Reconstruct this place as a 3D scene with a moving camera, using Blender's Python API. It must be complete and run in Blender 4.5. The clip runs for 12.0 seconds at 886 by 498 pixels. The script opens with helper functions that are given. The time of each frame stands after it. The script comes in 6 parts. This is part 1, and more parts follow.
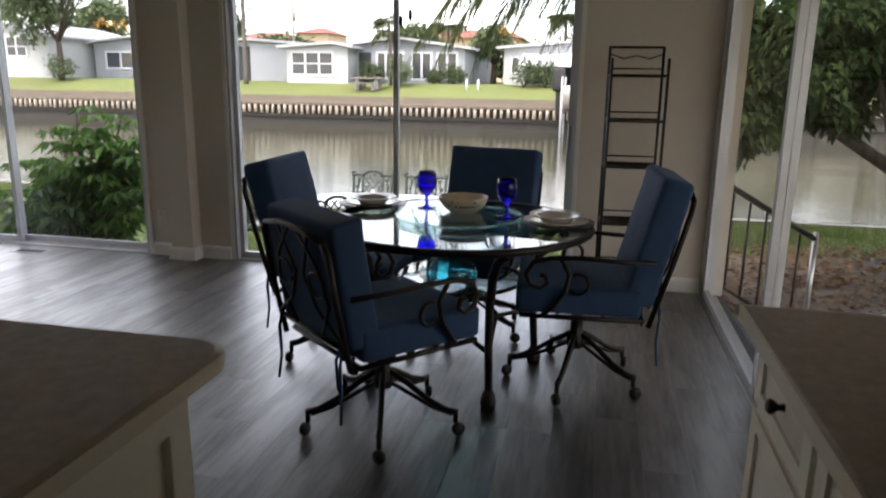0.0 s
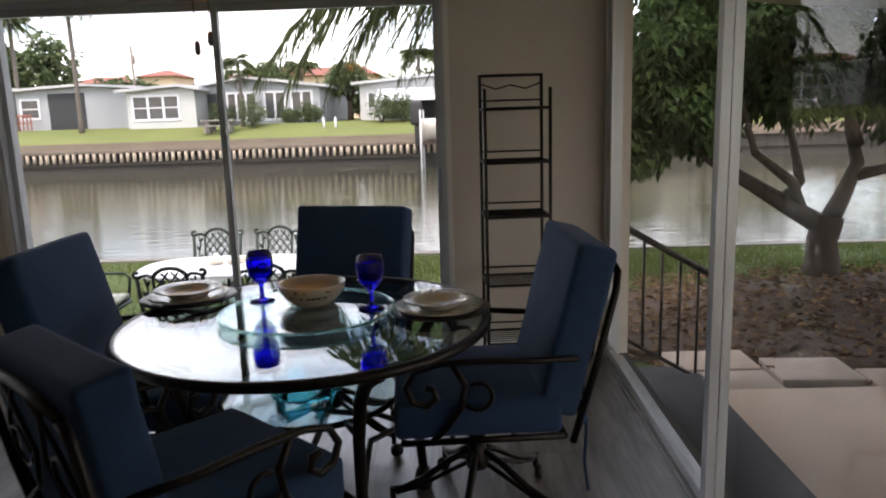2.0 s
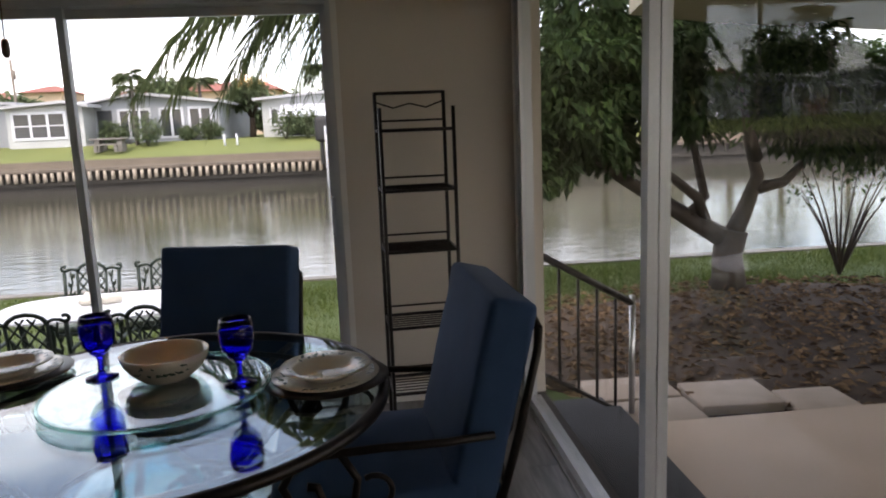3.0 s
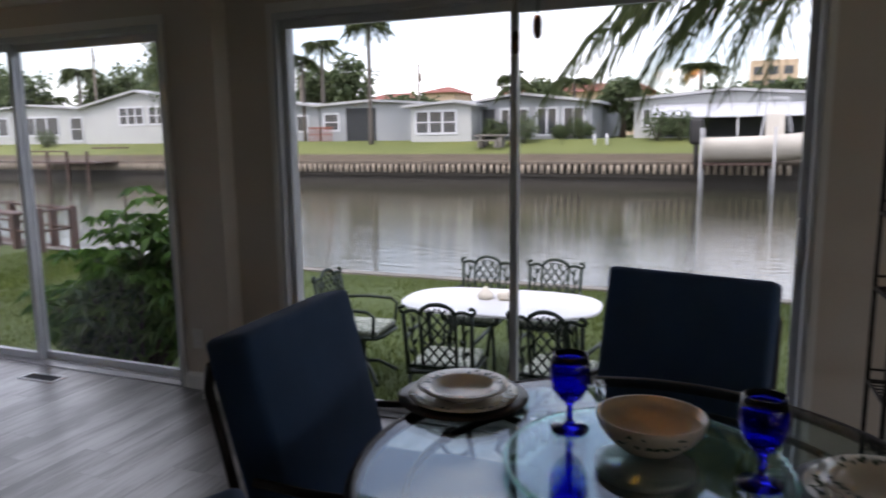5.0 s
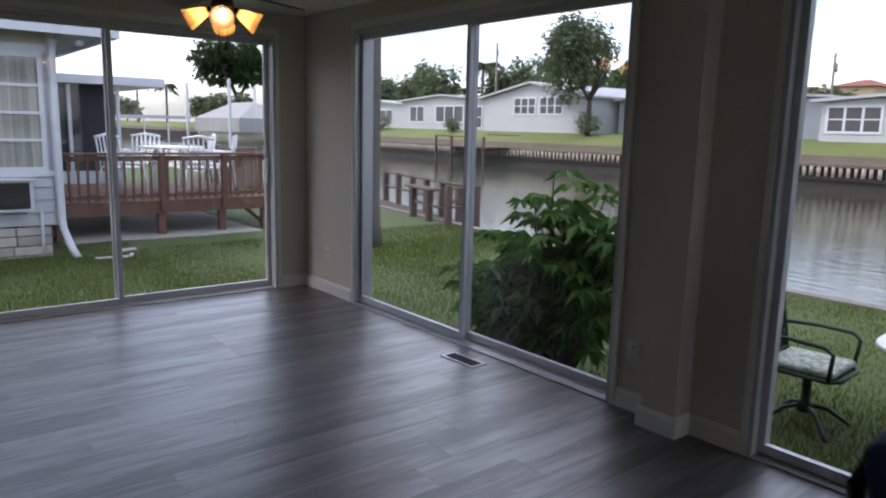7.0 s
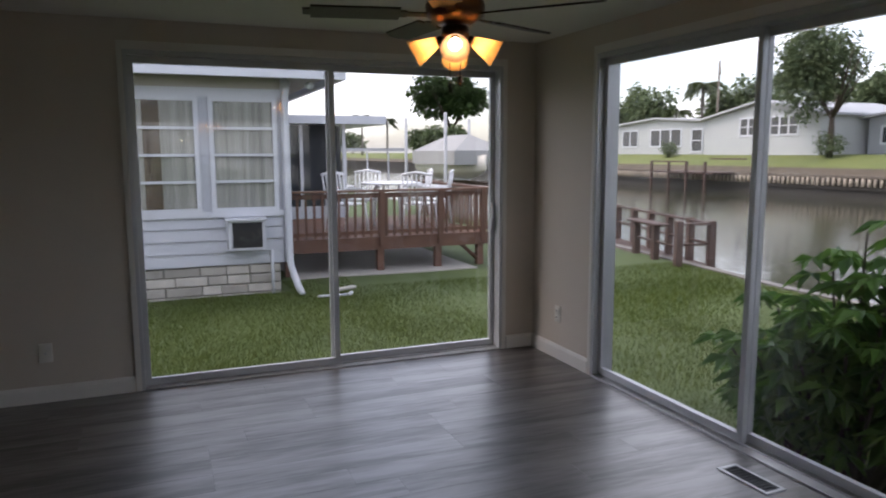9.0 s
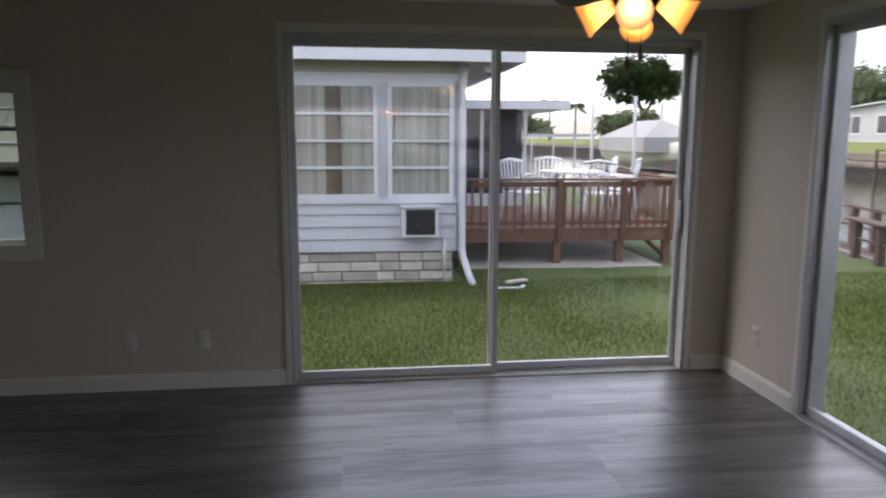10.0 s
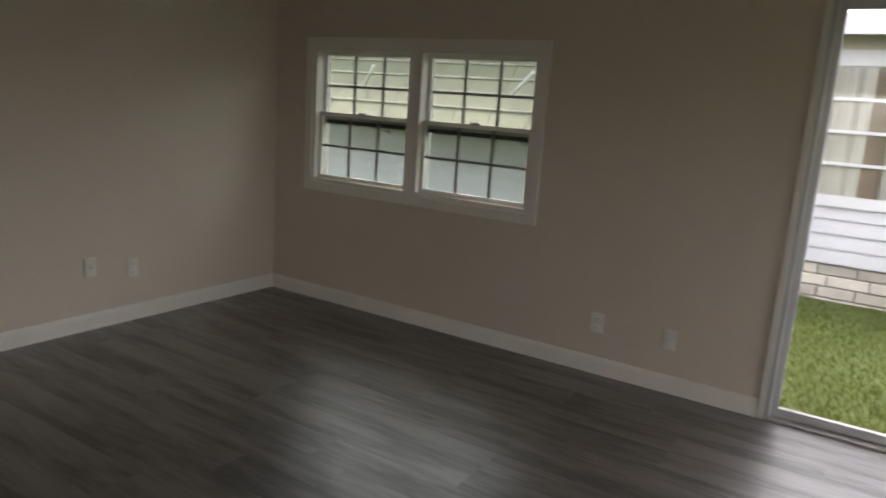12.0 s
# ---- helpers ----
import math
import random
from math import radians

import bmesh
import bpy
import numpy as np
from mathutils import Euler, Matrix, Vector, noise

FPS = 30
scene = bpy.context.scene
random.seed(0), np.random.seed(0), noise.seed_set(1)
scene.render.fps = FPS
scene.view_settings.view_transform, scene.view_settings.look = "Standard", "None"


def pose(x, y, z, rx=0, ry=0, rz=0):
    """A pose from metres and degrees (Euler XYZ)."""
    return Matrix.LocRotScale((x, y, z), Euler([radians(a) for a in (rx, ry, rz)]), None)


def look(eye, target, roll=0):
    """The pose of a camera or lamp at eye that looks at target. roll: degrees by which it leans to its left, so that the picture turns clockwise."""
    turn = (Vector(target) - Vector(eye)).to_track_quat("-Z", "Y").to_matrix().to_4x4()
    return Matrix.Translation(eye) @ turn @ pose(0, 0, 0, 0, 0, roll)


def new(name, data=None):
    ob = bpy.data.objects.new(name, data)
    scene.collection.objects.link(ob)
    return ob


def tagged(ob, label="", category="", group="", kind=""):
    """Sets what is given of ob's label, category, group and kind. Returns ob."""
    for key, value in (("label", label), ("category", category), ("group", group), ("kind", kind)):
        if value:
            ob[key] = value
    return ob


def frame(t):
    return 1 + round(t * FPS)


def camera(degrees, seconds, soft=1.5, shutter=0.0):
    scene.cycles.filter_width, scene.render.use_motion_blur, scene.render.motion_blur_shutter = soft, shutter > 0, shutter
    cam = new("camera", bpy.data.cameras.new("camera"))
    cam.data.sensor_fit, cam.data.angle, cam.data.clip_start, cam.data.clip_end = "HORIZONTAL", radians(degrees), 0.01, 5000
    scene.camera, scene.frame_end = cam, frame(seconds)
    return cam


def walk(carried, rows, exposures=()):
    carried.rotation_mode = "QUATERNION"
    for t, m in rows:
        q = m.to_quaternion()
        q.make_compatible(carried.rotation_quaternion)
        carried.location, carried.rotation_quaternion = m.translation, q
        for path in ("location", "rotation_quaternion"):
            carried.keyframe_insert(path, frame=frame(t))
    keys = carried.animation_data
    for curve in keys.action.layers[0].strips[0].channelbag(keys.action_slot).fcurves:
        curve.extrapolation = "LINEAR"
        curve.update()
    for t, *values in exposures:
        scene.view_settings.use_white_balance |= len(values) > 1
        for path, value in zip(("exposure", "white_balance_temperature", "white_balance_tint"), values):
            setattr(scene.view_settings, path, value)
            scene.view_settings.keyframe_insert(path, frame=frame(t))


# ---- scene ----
cam = camera(64.0, 12.0, soft=1.9, shutter=0.3)
PATH = [
    (0, (2.908, 0.892, 1.396), (2.501, 2.795, 0.937), 0.9),
    (0.5, (2.928, 1.129, 1.432), (2.566, 3.065, 1.083), -0.3),
    (1, (2.912, 1.287, 1.45), (2.62, 3.235, 1.108), -1.3),
    (1.5, (2.848, 1.535, 1.437), (2.711, 3.492, 1.048), -1.0),
    (2, (2.823, 1.777, 1.426), (2.774, 3.742, 1.056), -1.8),
    (2.5, (2.878, 2.023, 1.464), (2.987, 3.99, 1.12), -2.4),
    (2.7, (2.901, 2.097, 1.455), (3.119, 4.056, 1.113), -2.3),
    (4.5, (2.6, 2.605, 1.484), (2.207, 4.538, 1.157), -1.7),
    (5, (2.438, 2.65, 1.475), (1.69, 4.478, 1.163), -0.7),
    (5.5, (2.252, 2.712, 1.457), (1.196, 4.377, 1.122), 0.8),
    (6, (1.994, 2.882, 1.424), (0.677, 4.344, 1.065), 0.5),
    (6.5, (1.835, 2.936, 1.409), (0.37, 4.25, 1.056), 0.5),
    (7, (1.626, 2.953, 1.402), (0.086, 4.185, 1.066), 1.4),
    (7.2, (1.538, 2.958, 1.407), (-0.024, 4.164, 1.081), 1.8),
    (9, (0.795, 3.209, 1.497), (-1.044, 3.948, 1.228), -0.2),
    (9.5, (0.534, 3.301, 1.47), (-1.368, 3.842, 1.173), -0.1),
    (10, (0.342, 3.46, 1.515), (-1.619, 3.703, 1.206), 0.2),
    (10.5, (0.223, 3.446, 1.52), (-1.746, 3.463, 1.17), 2.4),
    (11, (0.1, 3.44, 1.512), (-1.842, 3.161, 1.124), 3.5),
    (11.5, (-0.03, 3.44, 1.498), (-1.868, 2.755, 1.092), 3.7),
    (12, (-0.12, 3.43, 1.498), (-1.78, 2.39, 1.092), 4.0),
]
walk(cam, [(t, look(eye, target, roll)) for t, eye, target, roll in PATH], (
    (0.0, 2.32, 7100, 20), (0.5, 2.0, 7100, 20), (1.0, 1.85, 7150, 21), (2.0, 1.98, 7200, 22), (2.5, 1.95, 7150, 22), (4.5, 1.5, 6850, 23), (5.5, 1.28, 6500, 23), (7.0, 1.24, 6250, 21), (9.0, 1.28, 6700, 22), (10.0, 1.55, 6800, 22), (11.0, 1.7, 6950, 20), (11.5, 1.9, 7200, 20), (12.0, 2.6, 7800, 22)))

# ---- world, sun ----
world = bpy.data.worlds.new("sky")
scene.world = world
world.use_nodes = True
wn, wl = world.node_tree.nodes, world.node_tree.links
sky = wn.new("ShaderNodeTexSky")
sky.sky_type = "NISHITA"
sky.sun_disc = False
sky.sun_elevation = radians(52)
sky.sun_rotation = radians(195)
sky.air_density, sky.dust_density = 1.0, 2.0
cloud = wn.new("ShaderNodeTexNoise")
cloud.inputs["Scale"].default_value, cloud.inputs["Detail"].default_value = 2.6, 6
ctex = wn.new("ShaderNodeTexCoord")
cmap = wn.new("ShaderNodeMapping")
cmap.inputs["Scale"].default_value = (1, 1, 3.2)
ramp = wn.new("ShaderNodeValToRGB")
ramp.color_ramp.elements[0].position, ramp.color_ramp.elements[0].color = 0.40, (0.12, 0.12, 0.12, 1)
ramp.color_ramp.elements[1].position, ramp.color_ramp.elements[1].color = 0.68, (1, 1, 1, 1)
cmix = wn.new("ShaderNodeMixRGB")
cmix.inputs["Color2"].default_value = (9.0, 9.5, 10.2, 1)
wl.new(ctex.outputs["Generated"], cmap.inputs["Vector"])
wl.new(cmap.outputs["Vector"], cloud.inputs["Vector"])
wl.new(cloud.outputs["Fac"], ramp.inputs["Fac"])
wl.new(ramp.outputs["Color"], cmix.inputs["Fac"])
wl.new(sky.outputs["Color"], cmix.inputs["Color1"])
wl.new(cmix.outputs["Color"], wn["Background"].inputs["Color"])
wn["Background"].inputs["Strength"].default_value = 0.13
sun = new("sun", bpy.data.lights.new("sun", "SUN"))
sun.data.energy, sun.data.angle, sun.data.color = 0.6, radians(12), (1.0, 0.95, 0.87)
sun.matrix_world = look((-3, -10, 14), (0, 0, 0))

# ---- small tools ----


def box(bm, a, b):
    """A box between two corners."""
    (x0, y0, z0), (x1, y1, z1) = a, b
    v = [bm.verts.new(p) for p in ((x0, y0, z0), (x1, y0, z0), (x1, y1, z0), (x0, y1, z0), (x0, y0, z1), (x1, y0, z1), (x1, y1, z1), (x0, y1, z1))]
    for f in ((3, 2, 1, 0), (4, 5, 6, 7), (0, 1, 5, 4), (1, 2, 6, 5), (2, 3, 7, 6), (3, 0, 4, 7)):
        bm.faces.new([v[i] for i in f])
    return v


def boxes(*pairs):
    bm = bmesh.new()
    for a, b in pairs:
        box(bm, a, b)
    return bm


def rbox(size, centre=(0, 0, 0), bevel=0.01, seg=2, m=None):
    """A box with rounded edges."""
    bm = bmesh.new()
    bmesh.ops.create_cube(bm, size=1)
    bmesh.ops.scale(bm, vec=size, verts=bm.verts)
    bmesh.ops.bevel(bm, geom=list(bm.edges), offset=bevel, segments=seg, profile=0.5, affect="EDGES")
    bmesh.ops.translate(bm, vec=centre, verts=bm.verts)
    if m:
        bmesh.ops.transform(bm, matrix=m, verts=bm.verts)
    for f in bm.faces:
        f.smooth = seg > 1
    return bm


def tube(bm, pts, r, n=8, cap=True):
    """A round bar along points; r is one radius or one for each point."""
    pts = [Vector(p) for p in pts]
    rs = r if isinstance(r, (list, tuple)) else [r] * len(pts)
    rings, side = [], None
    for i, p in enumerate(pts):
        d = (pts[min(i + 1, len(pts) - 1)] - pts[max(i - 1, 0)]).normalized()
        if side is None:
            side = d.orthogonal().normalized()
        side = (side - d * side.dot(d)).normalized()
        up = d.cross(side)
        rings.append([bm.verts.new(p + rs[i] * (math.cos(2 * math.pi * k / n) * side + math.sin(2 * math.pi * k / n) * up)) for k in range(n)])
    for a, b in zip(rings, rings[1:]):
        for k in range(n):
            bm.faces.new((a[k], a[(k + 1) % n], b[(k + 1) % n], b[k])).smooth = True
    if cap:
        bm.faces.new(rings[0][::-1])
        bm.faces.new(rings[-1])
    return bm


def bar(pts, r, n=8):
    return tube(bmesh.new(), pts, r, n)


def lathe(profile, n=24, cx=0, cy=0, bm=None, smooth=True):
    """A turned shape from (radius, height) pairs."""
    bm = bm or bmesh.new()
    rings = []
    for r, z in profile:
        if r < 1e-5:
            rings.append([bm.verts.new((cx, cy, z))])
        else:
            rings.append([bm.verts.new((cx + r * math.cos(2 * math.pi * k / n), cy + r * math.sin(2 * math.pi * k / n), z)) for k in range(n)])
    for a, b in zip(rings, rings[1:]):
        for k in range(n):
            q = [a[k % len(a)], a[(k + 1) % len(a)], b[(k + 1) % len(b)], b[k % len(b)]]
            q = [v for i, v in enumerate(q) if v not in q[:i]]
            if len(q) > 2:
                bm.faces.new(q).smooth = smooth
    return bm


def arc(cx, cy, cz, r, a0, a1, n, plane="xy"):
    out = []
    for i in range(n + 1):
        a = radians(a0 + (a1 - a0) * i / n)
        u, v = r * math.cos(a), r * math.sin(a)
        out.append({"xy": (cx + u, cy + v, cz), "yz": (cx, cy + u, cz + v), "xz": (cx + u, cy, cz + v)}[plane])
    return out


def mesh_of(name, bm, material):
    me = bpy.data.meshes.new(name)
    bm.normal_update()
    bm.to_mesh(me)
    bm.free()
    me.materials.append(material)
    return me


def part(name, bm, material, parent, label="", m=None):
    """One mesh under a thing or a part."""
    ob = new(name, mesh_of(name, bm, material))
    ob.parent = parent
    if m:
        ob.matrix_basis = m
    return tagged(ob, label)


def thing(name, m, label, category, group="", kind=""):
    """An Empty at the base of a thing."""
    ob = new(name)
    ob.empty_display_size = 0.1
    ob.matrix_basis = m
    return tagged(ob, label, category, group, kind)


def solid(name, bm, material, label, category, group="", kind="", m=None):
    """A thing that is one mesh."""
    ob = new(name, mesh_of(name, bm, material))
    if m:
        ob.matrix_basis = m
    return tagged(ob, label, category, group, kind)


def structure(name, bm, material, label, category="structure"):
    return solid(name, bm, material, label, category, kind="structure")


# ---- materials ----


def paint(name, c1, c2=None, rough=0.6, metal=0.0, scale=6.0, bump=0.1, fine=120.0, stretch=(1, 1, 1), spread=0.0, coords="Object", detail=5, spec=0.5, sheen=0.0):
    """A surface with colour that varies at a coarse and a fine scale, and fine relief."""
    mt = bpy.data.materials.new(name)
    mt.use_nodes = True
    n, l = mt.node_tree.nodes, mt.node_tree.links
    p = n["Principled BSDF"]
    p.inputs["Roughness"].default_value, p.inputs["Metallic"].default_value = rough, metal
    p.inputs["Specular IOR Level"].default_value = spec
    p.inputs["Sheen Weight"].default_value = sheen
    c2 = c2 or tuple(v * 0.8 for v in c1)
    tc, mp = n.new("ShaderNodeTexCoord"), n.new("ShaderNodeMapping")
    mp.inputs["Scale"].default_value = stretch
    l.new(tc.outputs[coords], mp.inputs["Vector"])
    vec = mp.outputs["Vector"]
    info = n.new("ShaderNodeObjectInfo")
    if spread:
        add = n.new("ShaderNodeVectorMath")
        add.operation = "MULTIPLY_ADD"
        add.inputs[1].default_value = (1, 1, 1)
        sc = n.new("ShaderNodeMath")
        sc.operation = "MULTIPLY"
        sc.inputs[1].default_value = 37.0
        l.new(info.outputs["Random"], sc.inputs[0])
        l.new(vec, add.inputs[0])
        l.new(sc.outputs[0], add.inputs[2])
        vec = add.outputs[0]
    a, b = n.new("ShaderNodeTexNoise"), n.new("ShaderNodeTexNoise")
    a.inputs["Scale"].default_value, a.inputs["Detail"].default_value = scale, detail
    b.inputs["Scale"].default_value, b.inputs["Detail"].default_value = fine, 3
    l.new(vec, a.inputs["Vector"])
    l.new(vec, b.inputs["Vector"])
    r = n.new("ShaderNodeValToRGB")
    r.color_ramp.elements[0].position, r.color_ramp.elements[1].position = 0.3, 0.7
    r.color_ramp.elements[0].color, r.color_ramp.elements[1].color = (*c2, 1), (*c1, 1)
    half = n.new("ShaderNodeMath")
    half.operation = "MULTIPLY_ADD"
    half.inputs[1].default_value, half.inputs[2].default_value = 0.35, 0.0
    mixf = n.new("ShaderNodeMath")
    mixf.operation = "MULTIPLY_ADD"
    mixf.inputs[1].default_value = 0.65
    l.new(b.outputs["Fac"], half.inputs[0])
    l.new(a.outputs["Fac"], mixf.inputs[0])
    l.new(half.outputs[0], mixf.inputs[2])
    l.new(mixf.outputs[0], r.inputs["Fac"])
    col = r.outputs["Color"]
    if spread:
        hs, mr = n.new("ShaderNodeHueSaturation"), n.new("ShaderNodeMapRange")
        mr.inputs["To Min"].default_value, mr.inputs["To Max"].default_value = 1 - spread, 1 + spread
        l.new(info.outputs["Random"], mr.inputs["Value"])
        l.new(mr.outputs[0], hs.inputs["Value"])
        l.new(col, hs.inputs["Color"])
        col = hs.outputs["Color"]
    l.new(col, p.inputs["Base Color"])
    if bump:
        bp = n.new("ShaderNodeBump")
        bp.inputs["Strength"].default_value, bp.inputs["Distance"].default_value = bump, 0.01
        l.new(mixf.outputs[0], bp.inputs["Height"])
        l.new(bp.outputs["Normal"], p.inputs["Normal"])
    return mt


def pane_glass(name, tint=(0.96, 0.97, 0.96), ior=1.45, rough=0.0, edge=1.0):
    """Thin clear glass: lets light straight through and mirrors at a slant."""
    mt = bpy.data.materials.new(name)
    mt.use_nodes = True
    n, l = mt.node_tree.nodes, mt.node_tree.links
    n.remove(n["Principled BSDF"])
    t, g, f, mx = n.new("ShaderNodeBsdfTransparent"), n.new("ShaderNodeBsdfGlossy"), n.new("ShaderNodeLayerWeight"), n.new("ShaderNodeMixShader")
    t.inputs["Color"].default_value, g.inputs["Roughness"].default_value = (*tint, 1), rough
    f0 = ((ior - 1) / (ior + 1)) ** 2
    pw, ma = n.new("ShaderNodeMath"), n.new("ShaderNodeMath")
    pw.operation, ma.operation = "POWER", "MULTIPLY_ADD"
    pw.inputs[1].default_value, ma.inputs[1].default_value, ma.inputs[2].default_value = 5.0, (1 - f0) * edge, f0
    l.new(f.outputs["Facing"], pw.inputs[0])
    l.new(pw.outputs[0], ma.inputs[0])
    l.new(ma.outputs[0], mx.inputs[0])
    l.new(t.outputs[0], mx.inputs[1])
    l.new(g.outputs[0], mx.inputs[2])
    l.new(mx.outputs[0], n["Material Output"].inputs["Surface"])
    return mt


def coloured_glass(name, colour, rough=0.02):
    mt = bpy.data.materials.new(name)
    mt.use_nodes = True
    p = mt.node_tree.nodes["Principled BSDF"]
    p.inputs["Base Color"].default_value = (*colour, 1)
    p.inputs["Transmission Weight"].default_value, p.inputs["Roughness"].default_value, p.inputs["IOR"].default_value = 1.0, rough, 1.45
    return mt


def glow(name, colour, strength):
    mt = bpy.data.materials.new(name)
    mt.use_nodes = True
    p = mt.node_tree.nodes["Principled BSDF"]
    p.inputs["Base Color"].default_value = (*colour, 1)
    p.inputs["Emission Color"].default_value, p.inputs["Emission Strength"].default_value = (*colour, 1), strength
    return mt


def leafy(name, c1, c2, rough=0.5):
    """Leaves: each one a little different, letting some light through."""
    mt = bpy.data.materials.new(name)
    mt.use_nodes = True
    n, l = mt.node_tree.nodes, mt.node_tree.links
    p = n["Principled BSDF"]
    p.inputs["Roughness"].default_value = rough
    p.inputs["Specular IOR Level"].default_value = 0.2
    g, r, tr, mx = n.new("ShaderNodeNewGeometry"), n.new("ShaderNodeValToRGB"), n.new("ShaderNodeBsdfTranslucent"), n.new("ShaderNodeMixShader")
    r.color_ramp.elements[0].color, r.color_ramp.elements[1].color = (*c1, 1), (*c2, 1)
    mx.inputs[0].default_value = 0.35
    l.new(g.outputs["Random Per Island"], r.inputs["Fac"])
    l.new(r.outputs["Color"], p.inputs["Base Color"])
    l.new(r.outputs["Color"], tr.inputs["Color"])
    l.new(p.outputs[0], mx.inputs[1])
    l.new(tr.outputs[0], mx.inputs[2])
    l.new(mx.outputs[0], n["Material Output"].inputs["Surface"])
    return mt


def water_surface():
    mt = paint("canal_water", (0.062, 0.06, 0.04), (0.04, 0.042, 0.027), rough=0.05, scale=0.15, bump=0.0)
    n, l = mt.node_tree.nodes, mt.node_tree.links
    p = n["Principled BSDF"]
    p.inputs["IOR"].default_value = 1.5
    p.inputs["Specular Tint"].default_value = (0.96, 0.95, 0.88, 1)
    tc, mp = n.new("ShaderNodeTexCoord"), n.new("ShaderNodeMapping")
    mp.inputs["Scale"].default_value = (0.7, 2.2, 1.0)
    a, b, big = n.new("ShaderNodeTexNoise"), n.new("ShaderNodeBump"), n.new("ShaderNodeTexNoise")
    a.inputs["Scale"].default_value, a.inputs["Detail"].default_value = 2.2, 6
    big.inputs["Scale"].default_value = 0.12
    mul = n.new("ShaderNodeMath")
    mul.operation = "MULTIPLY"
    l.new(tc.outputs["Object"], mp.inputs["Vector"])
    l.new(mp.outputs["Vector"], a.inputs["Vector"])
    l.new(tc.outputs["Object"], big.inputs["Vector"])
    l.new(a.outputs["Fac"], mul.inputs[0])
    l.new(big.outputs["Fac"], mul.inputs[1])
    l.new(mul.outputs[0], b.inputs["Height"])
    b.inputs["Strength"].default_value, b.inputs["Distance"].default_value = 1.0, 0.026
    l.new(b.outputs["Normal"], p.inputs["Normal"])
    return mt


M_WALL = paint("greige_wall_paint", (0.60, 0.54, 0.465), (0.56, 0.50, 0.43), rough=0.75, scale=1.5, bump=0.05, fine=220)
M_CEIL = paint("ceiling_paint", (0.74, 0.71, 0.66), (0.68, 0.65, 0.60), rough=0.9, scale=2.0, bump=0.25, fine=90)
M_TRIM = paint("white_trim_paint", (0.74, 0.72, 0.68), (0.68, 0.66, 0.62), rough=0.4, scale=3, bump=0.03)
M_ALU = paint("white_aluminium", (0.55, 0.56, 0.57), (0.47, 0.48, 0.50), rough=0.35, metal=0.25, scale=5, bump=0.03)
M_TRACK = paint("track_metal", (0.6, 0.6, 0.6), (0.4, 0.4, 0.4), rough=0.3, metal=0.8, scale=9, bump=0.05)
M_SLAB = paint("subfloor", (0.08, 0.07, 0.065), rough=0.8)
M_PLANK = paint("grey_vinyl_plank", (0.075, 0.063, 0.055), (0.016, 0.0125, 0.0105), rough=0.45, scale=1.5, bump=0.3, fine=9, stretch=(5.0, 0.6, 1), spread=0.10, detail=2, spec=1.0)
for _n in M_PLANK.node_tree.nodes:
    if _n.type == "VALTORGB":
        _n.color_ramp.elements[0].position, _n.color_ramp.elements[1].position = 0.36, 0.64
_pn, _pl = M_PLANK.node_tree.nodes, M_PLANK.node_tree.links
_src = [_k for _k in _pl if _k.to_node.type == "VALTORGB"][0].from_socket
for _slot, _lo, _hi in (("Coat Weight", 0.65, 1.0), ("Specular IOR Level", 0.6, 1.0)):
    _mr = _pn.new("ShaderNodeMapRange")
    _mr.inputs["From Min"].default_value, _mr.inputs["From Max"].default_value = 0.40, 0.60
    _mr.inputs["To Min"].default_value, _mr.inputs["To Max"].default_value = _lo, _hi
    _pl.new(_src, _mr.inputs["Value"])
    _pl.new(_mr.outputs[0], _pn["Principled BSDF"].inputs[_slot])
M_PLANK.node_tree.nodes["Principled BSDF"].inputs["Coat Roughness"].default_value = 0.36
M_PLANK.node_tree.nodes["Principled BSDF"].inputs["Coat IOR"].default_value = 1.75
M_GLASS = pane_glass("window_glass", edge=0.22)
M_SCREENED = pane_glass("screened_window_glass", (0.72, 0.77, 0.74), edge=0.22)
M_IRON = paint("black_bronze_metal", (0.035, 0.028, 0.024), (0.02, 0.016, 0.014), rough=0.42, metal=0.7, scale=30, bump=0.08)
M_NAVY = paint("navy_cushion_fabric", (0.038, 0.076, 0.15), (0.026, 0.054, 0.112), rough=0.9, scale=7, bump=0.25, fine=400, sheen=0.05, spec=0.25)
M_TABLEGLASS = pane_glass("table_glass", (0.84, 0.94, 0.94), 2.1)
M_GLASSEDGE = coloured_glass("green_glass_edge", (0.55, 0.85, 0.78))
M_COBALT = coloured_glass("cobalt_glass", (0.02, 0.02, 0.75))
M_TURQ = coloured_glass("turquoise_glass", (0.10, 0.72, 0.82), 0.05)
M_CERAMIC = paint("cream_ceramic", (0.76, 0.66, 0.52), (0.68, 0.57, 0.43), rough=0.25, scale=14, bump=0.03)
M_CREAM = paint("cream_glaze", (0.82, 0.78, 0.68), (0.76, 0.70, 0.60), rough=0.18, scale=12, bump=0.02)
M_CHARGER = paint("dark_charger", (0.05, 0.035, 0.028), rough=0.35, scale=20)
M_STONE = paint("brown_laminate_counter", (0.40, 0.31, 0.225), (0.27, 0.205, 0.15), rough=0.6, scale=38, bump=0.04, fine=300, spec=0.3)
M_CAB = paint("cream_cabinet_paint", (0.78, 0.72, 0.60), (0.70, 0.64, 0.53), rough=0.45, scale=4, bump=0.04)
M_FANWOOD = paint("dark_walnut", (0.055, 0.032, 0.022), (0.03, 0.018, 0.013), rough=0.4, scale=6, stretch=(1, 8, 8))
